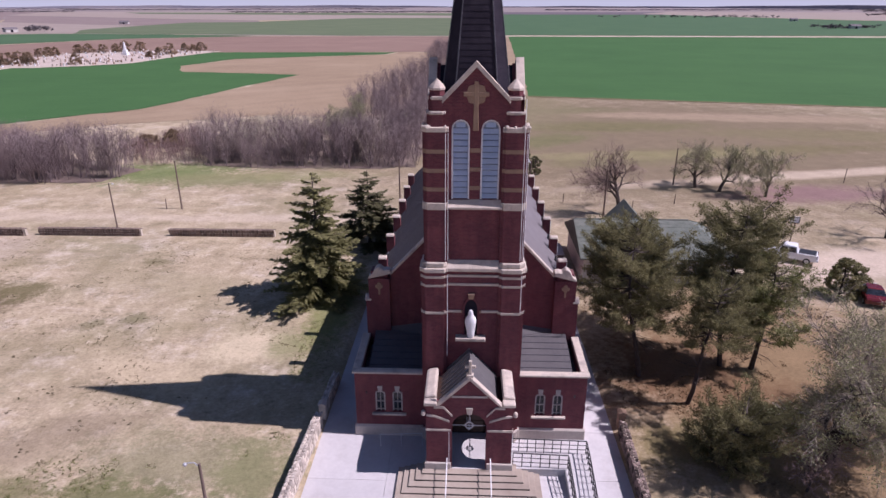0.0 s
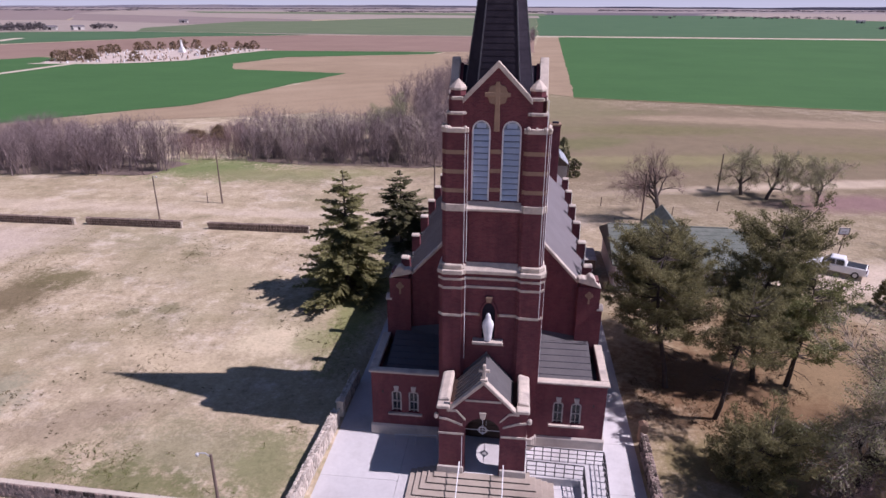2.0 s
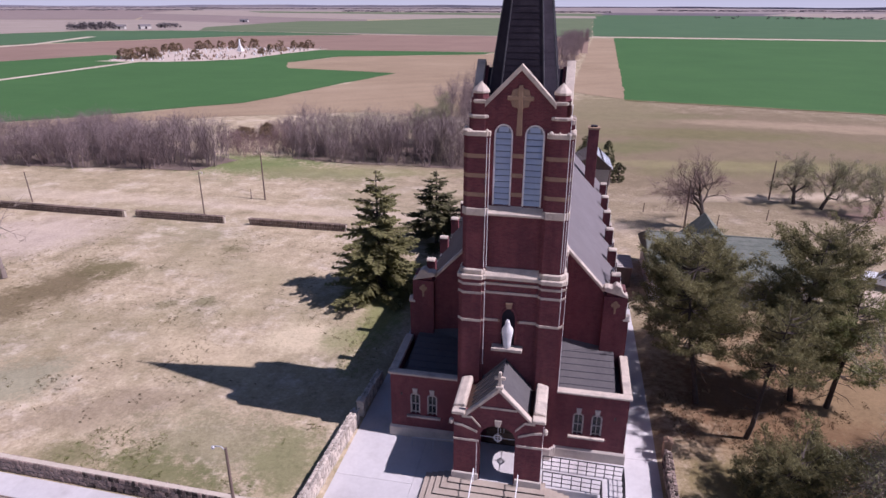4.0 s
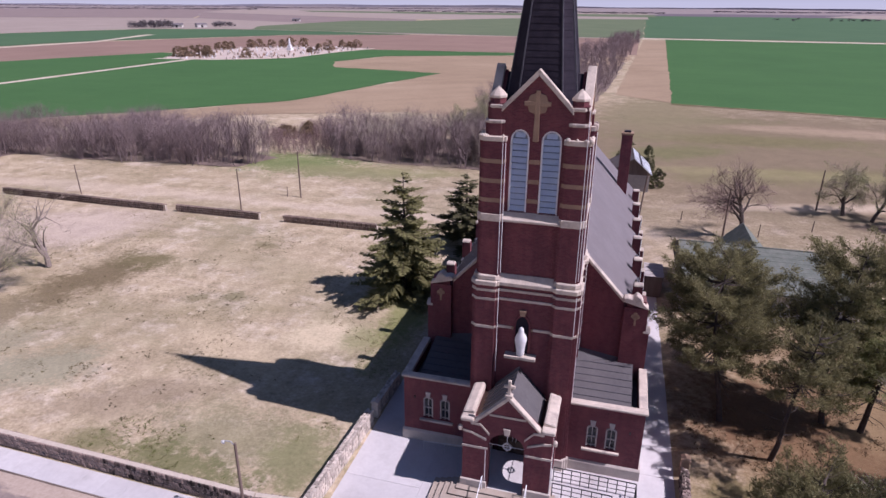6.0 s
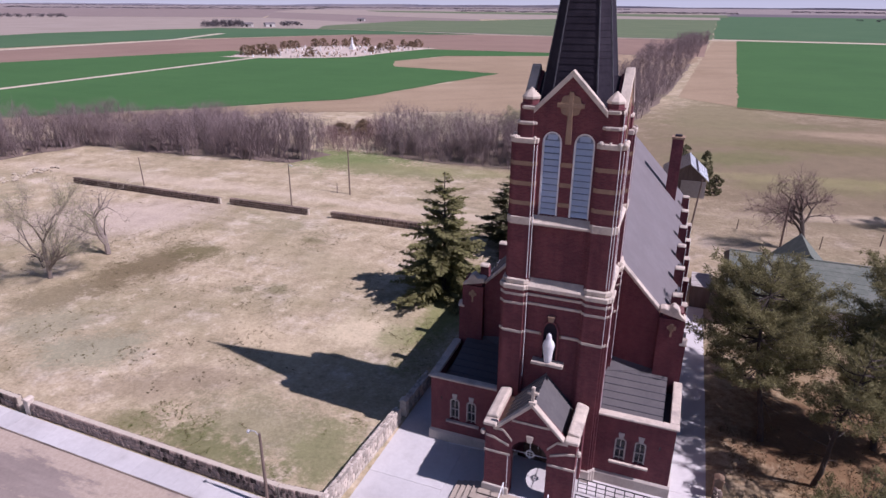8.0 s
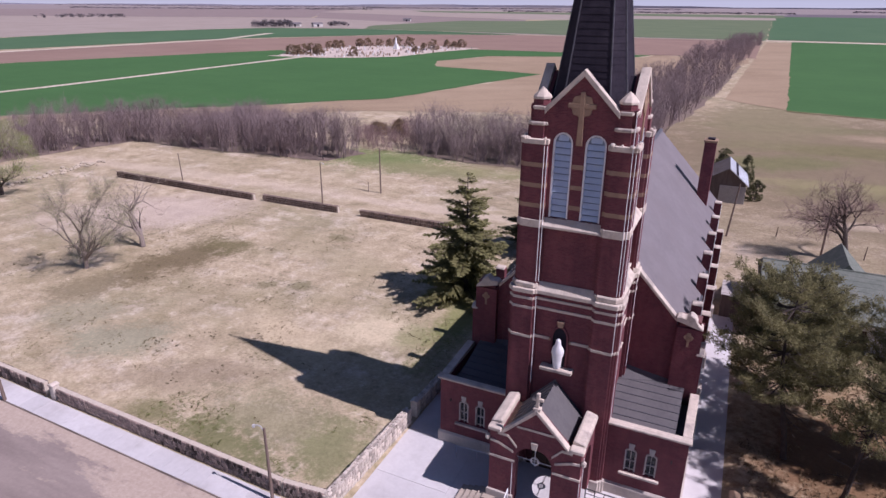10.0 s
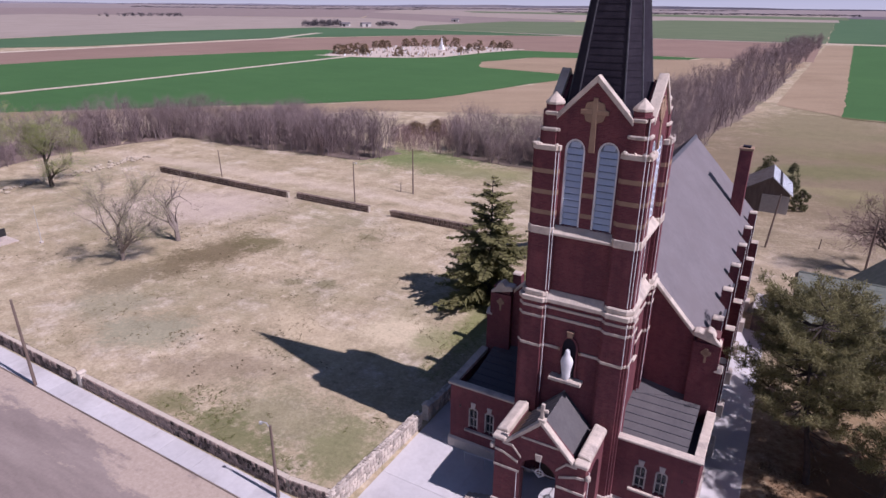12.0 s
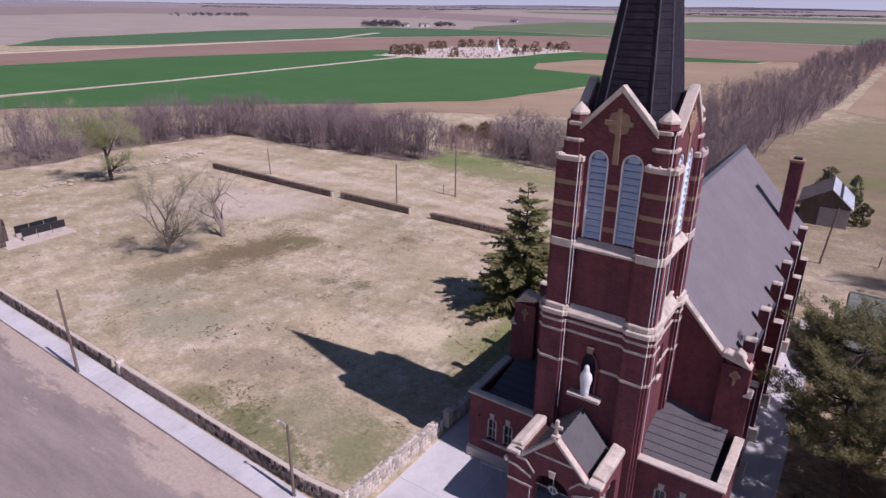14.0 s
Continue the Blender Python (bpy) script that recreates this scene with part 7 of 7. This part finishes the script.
def sedan(at, turn):
    t = thing("car", "dark red sedan parked beside a juniper", "car", at, turn=turn)
    low = [(-2.3, 0.35), (-2.32, 0.75), (-2.1, 0.95), (-1.3, 1.0), (1.0, 0.96), (2.0, 0.82), (2.3, 0.65), (2.3, 0.35)]
    part("body", Build().prism(low, "y", -0.9, 0.9), PAINT_RED, t, bevel=0.06)
    part("cabin", Build().rings([[(-1.5, -0.84, 0.95), (1.05, -0.84, 0.95), (1.05, 0.84, 0.95), (-1.5, 0.84, 0.95)], [(-0.95, -0.66, 1.38), (0.25, -0.66, 1.38), (0.25, 0.66, 1.38), (-0.95, 0.66, 1.38)], [(-0.8, -0.58, 1.43), (0.1, -0.58, 1.43), (0.1, 0.58, 1.43), (-0.8, 0.58, 1.43)]]), GLASS, t, bevel=0.03)
    part("roof", Build().rings([[(-0.97, -0.68, 1.37), (0.27, -0.68, 1.37), (0.27, 0.68, 1.37), (-0.97, 0.68, 1.37)], [(-0.8, -0.58, 1.45), (0.1, -0.58, 1.45), (0.1, 0.58, 1.45), (-0.8, 0.58, 1.45)]]), PAINT_RED, t, bevel=0.03)
    for s in (-1, 1):
        part("headlight", Build().box(2.15, 2.31, s * 0.62 - 0.16, s * 0.62 + 0.16, 0.58, 0.74), GALV, t)
        part("tail_light", Build().box(-2.33, -2.2, s * 0.66 - 0.16, s * 0.66 + 0.16, 0.6, 0.8), PAINT_RED, t)
        for x in (-1.4, 1.4):
            wheel(t, x, s * 0.8, 0.33, 0.22)
    return t


truck = pickup((34.4, 30.4, 0), 150)
truck.scale = (0.90, 0.90, 0.95)
sedan((37.4, 20.8, 0), 70)
hoop = thing("basketball_hoop", "weathered basketball backboard on a leaning post", "basketball hoop", (36.0, 34.0, 0))
part("post", Build().tube([(0, 0, -0.2), (0.25, 0, 3.0)], 0.06, 8), POLE_WOOD, hoop)
bd = part("backboard", Build().box(-0.45, 0.65, -0.06, 0.02, 2.9, 3.65), WHITE, hoop, "pale backboard with dark border")
for q in ((-0.45, 0.65, 3.58, 3.65), (-0.45, 0.65, 2.9, 2.97), (-0.45, -0.38, 2.97, 3.58), (0.58, 0.65, 2.97, 3.58), (-0.12, 0.32, 3.2, 3.25)):
    part("border", Build().box(q[0], q[1], -0.085, -0.055, q[2], q[3]), BLACK_IRON, bd)
part("rim", Build().tube([(0.1 + 0.23 * math.cos(a), -0.33 + 0.23 * math.sin(a), 2.95) for a in (math.tau * i / 12 for i in range(13))], 0.015, 5), PAINT_RED, hoop)

# ---- cemetery ----
rc = np.random.default_rng(91)
CEMETERY = [(-213, 234), (-187, 239), (-171, 248), (-158, 262), (-154, 300), (-147, 338), (-166, 348), (-200, 338), (-226, 306), (-222, 256)]
sheet("cemetery_ground", CEMETERY, 0.14, CEMETERY_SOIL, "pale gravel ground of a country cemetery", "cemetery", 0.8, 4, 31)
sheet("cemetery_track", [(-217, 232), (-187, 236), (-170, 245.5), (-156, 260), (-152, 300), (-143, 338), (-145.5, 340), (-154.5, 301), (-158.5, 262), (-171.5, 249), (-187.5, 240), (-216, 236)], 0.16, TRACK, "pale gravel lane in front of the cemetery", "track", 0.2, 4, 32)
plots = scatter(CEMETERY, 4.2, rc)
GRAVES = []
for i in range(12):
    h, w = rc.uniform(0.5, 1.15), rc.uniform(0.6, 1.2)
    g = Build().prism([(-w / 2, 0), (w / 2, 0), (w / 2, h * 0.8), (w * 0.25, h), (-w * 0.25, h), (-w / 2, h * 0.8)], "y", -0.16, 0.16).box(-w * 0.65, w * 0.65, -0.28, 0.28, -0.1, 0.2)
    me = g.mesh("gravestone", 0.02)
    me.materials.append((WHITE, STONE, STONE_TAN, STONE_OLD)[i % 4])
    GRAVES.append(me)
for i, (x, y) in enumerate(plots[:290]):
    ob = new("gravestone", GRAVES[i % 12])
    ob.matrix_world = pose(round(x / 3.2) * 3.2 + rc.normal(0, 0.3), y, 0.14, 0, 0, -40 + rc.normal(0, 5))
    tagged(ob, "small pale upright gravestone in the cemetery", "gravestone", "gravestones")
mon = thing("monument", "tall white cemetery monument", "monument", (-184.0, 308.0, 0.1))
part("base", Build().box(-1.5, 1.5, -1.5, 1.5, 0, 1.4).box(-1.0, 1.0, -1.0, 1.0, 1.4, 2.8), WHITE, mon, bevel=0.05)
part("shaft", Build().turned([(0.75, 2.8), (0.65, 4.2), (0.42, 5.4), (0.40, 6.2), (0.05, 6.8)], (0, 0, 0), 10), WHITE, mon)
spots = [(-213, 247, 6.2), (-209, 247, 5.8), (-208, 251, 6.6), (-205, 253, 7.4), (-202, 256, 6.4), (-199, 252, 5.0), (-223, 296, 5.3), (-220, 298, 6.7), (-219, 303, 5.7), (-178, 253, 5.8), (-217, 321, 5.9), (-215, 327, 6.0), (-209, 330, 5.6), (-200, 328, 5.9),
         (-198, 335, 7.2), (-189, 334, 7.2), (-165, 296, 3.9), (-166, 309, 5.1), (-163, 316, 7.3), (-165, 339, 5.8), (-161, 341, 4.7), (-157, 342, 6.1)]
for i, (x, y, h) in enumerate(spots):
    c = cedar((x, y, 0.05), h * 0.8, h * rc.uniform(0.85, 1.2), "brownish dark cedar in the cemetery", 180 + i, CEDAR_LEAF, "cemetery_cedar", 0.42, 60, 14, (0.3, 0.45, 0.36)[i % 3])
    tagged(c, group="cemetery cedars")

# ---- far farmsteads and tree lines ----
def farm(at, turn, label):
    t = thing("farmhouse", label, "farm building", at, turn=turn)
    part("wall", Build().box(-5.5, 5.5, -3, 3, -0.5, 3.0), SIDING, t)
    part("roof", Build().prism([(-3.4, 2.9), (3.4, 2.9), (0, 4.6)], "x", -5.9, 5.9), METAL_ROOF, t)
    part("door", Build().box(-1.2, 1.2, -3.1, -2.9, 0, 2.4), SLATE, t)
    return t


farm((-466, 577, 0), 20, "white farm building with bright tin roof beside trees")
farm((-446, 590, 0), 60, "small white farm shed with tin roof")
farm((-470, 850, 0), 10, "distant pale farm building")
farm((430, 720, 0), 0, "distant low farm shed")
farm((520, 1050, 0), 0, "distant low farmstead with tin roof")
# grey of the far trees includes distance haze as colour
FAR_TWIG = worn("far_trees_haze_grey", (0.085, 0.075, 0.085), (0.14, 0.125, 0.13), 0.05, 1.0, bump=0)
for poly, gap, hh, sd in (([(-496, 538), (-464, 560), (-470, 574), (-504, 552)], 3.4, 8, 155), ([(-440, 604), (-424, 622), (-430, 630), (-447, 614)], 4.0, 6, 156), ([(-1040, 650), (-975, 765), (-988, 770), (-1052, 656)], 6, 7, 157),
                        ([(250, 1300), (620, 1315), (620, 1325), (250, 1312)], 9, 6, 159), ([(380, 705), (470, 735), (468, 745), (378, 718)], 6, 5, 160)):
    c = np.array([(x, y, hh * (0.25 + 0.45 * rw.random())) for x, y in scatter(poly, gap, rw)])
    ob = new("far_trees", quads_mesh("far_trees", leaf_quads(rw, c, (3.6, 3.6, hh * 0.36), 34, 0.9)))
    ob.data.materials.append(FAR_TWIG)
    tagged(ob, "distant dark clump of farm trees", "woodland", kind="stuff")
for poly, gap, seed in (([(-700, 1900), (100, 2050), (100, 2062), (-700, 1912)], 5.5, 1), ([(900, 1500), (1900, 1500), (1900, 1512), (900, 1512)], 6, 2), ([(-2300, 1600), (-1300, 2100), (-1305, 2112), (-2305, 1612)], 6, 3), ([(300, 2600), (1700, 2640), (1700, 2660), (300, 2620)], 7, 4), ([(-1700, 2700), (-300, 3000), (-300, 3020), (-1700, 2720)], 7, 5), ([(1200, 2050), (2900, 2000), (2900, 2016), (1200, 2066)], 7, 6), ([(-3400, 2300), (-1800, 3100), (-1810, 3120), (-3410, 2320)], 9, 7)):
    rng = np.random.default_rng(seed)
    c = np.array([(x, y, 2.0 + 3.0 * rng.random() + 3.0 * max(0.0, noise.noise(Vector((x * 0.01, y * 0.01, seed)))) + float(relief(x, y))) for x, y in scatter(poly, gap, rng)])
    ob = new("far_trees", quads_mesh("far_trees", leaf_quads(rng, c, (11, 5, 1.6), 12, 1.7)))
    ob.data.materials.append(FAR_TWIG)
    tagged(ob, "distant dark line of trees across farmland", "woodland", kind="stuff")

# ---- weeds on the lawn ----
WEED = leafy("lawn_weeds", (0.16, 0.145, 0.07), (0.32, 0.27, 0.155), 0.9, 0.1)
def weeds(name, label, poly, gap, seed, size, material):
    rng = np.random.default_rng(seed)
    c = np.array([(x, y, 0.03) for x, y in scatter(poly, gap, rng)])
    # clumps
    keep = np.array([noise.noise(Vector((x * 0.13, y * 0.13, 3.0))) + 0.5 * noise.noise(Vector((x * 0.5, y * 0.5, 7.0))) for x, y, z in c]) > 0.12
    c = c[keep]
    ob = new(name, quads_mesh(name, leaf_quads(rng, c, (size * 4, size * 4, 0.02), 9, size, 1.0)))
    ob.data.materials.append(material)
    return tagged(ob, label, "weeds", kind="stuff")


weeds("lawn_weeds", "scattered low dry weeds and tufts on the lawn", [(-60, -7), (-11, -7), (-11, 33), (-60, 33)], 0.5, 71, 0.03, WEED)
weeds("needle_litter", "fallen twigs and tufts under the pines", [(10, -8), (33, -8), (33, 18), (10, 24)], 0.36, 72, 0.06, leafy("litter_bits", (0.09, 0.055, 0.035), (0.30, 0.215, 0.12), 0.9, 0.05))
GREEN_WEED = leafy("green_weeds", (0.13, 0.15, 0.05), (0.26, 0.265, 0.11), 0.9, 0.2)
weeds("green_weeds", "patchy green weeds beside the stone wall", [(-27, -7.6), (-10.6, -7.6), (-10.6, 0), (-19, -1.5), (-26, -4)], 0.30, 73, 0.035, GREEN_WEED)
weeds("green_weeds", "patchy green weeds in the shade of the church", [(-13.6, 4), (-10.2, 4), (-10.2, 30), (-13.6, 30)], 0.30, 74, 0.035, GREEN_WEED)
weeds("dry_tufts", "dark dry tufts dotted over the lawn", [(-64, -6), (-11, -6), (-11, 33), (-64, 33)], 1.25, 75, 0.055, leafy("dry_tuft_blades", (0.14, 0.115, 0.065), (0.25, 0.205, 0.12), 0.9, 0.1))
weeds("dry_tufts", "line of dark dry tufts across the lawn", [(-34.5, -1.6), (-28.5, 3.0), (-29.2, 4.6), (-35.0, 0.6)], 0.45, 76, 0.06, bpy.data.materials["dry_tuft_blades"])

# dark clumps of dead weeds, scattered in loose drifts
rk = np.random.default_rng(88)
drifts = ((-32.4, -0.2), (-31.6, 0.7), (-30.4, 2.6), (-29.6, 3.2), (-29.4, 14.3), (-32.6, 13.2), (-33.5, 26.9), (-30.8, 10.6), (-26.0, 4.4), (-25.4, -0.4), (-22.4, 0.4), (-27.6, -3.0), (-36.2, -2.0), (-45.6, 3.0), (-44.0, 9.0), (-42.5, 18.0), (-38.0, 20.5), (-24.0, 19.0), (-20.2, 2.4), (-34.6, 7.6))
clumps = np.concatenate([np.stack([x + rk.normal(0, 0.8, 6), y + rk.normal(0, 0.42, 6), np.full(6, 0.05)], -1) for x, y in drifts])
ob = new("dead_weeds", quads_mesh("dead_weeds", leaf_quads(rk, clumps, (0.15, 0.09, 0.04), 12, 0.045, 1.0)))
ob.data.materials.append(leafy("dead_weed_stems", (0.105, 0.085, 0.052), (0.19, 0.155, 0.095), 0.9, 0.1))
tagged(ob, "small dark clumps of dead weeds on the lawn", "weeds", kind="stuff")
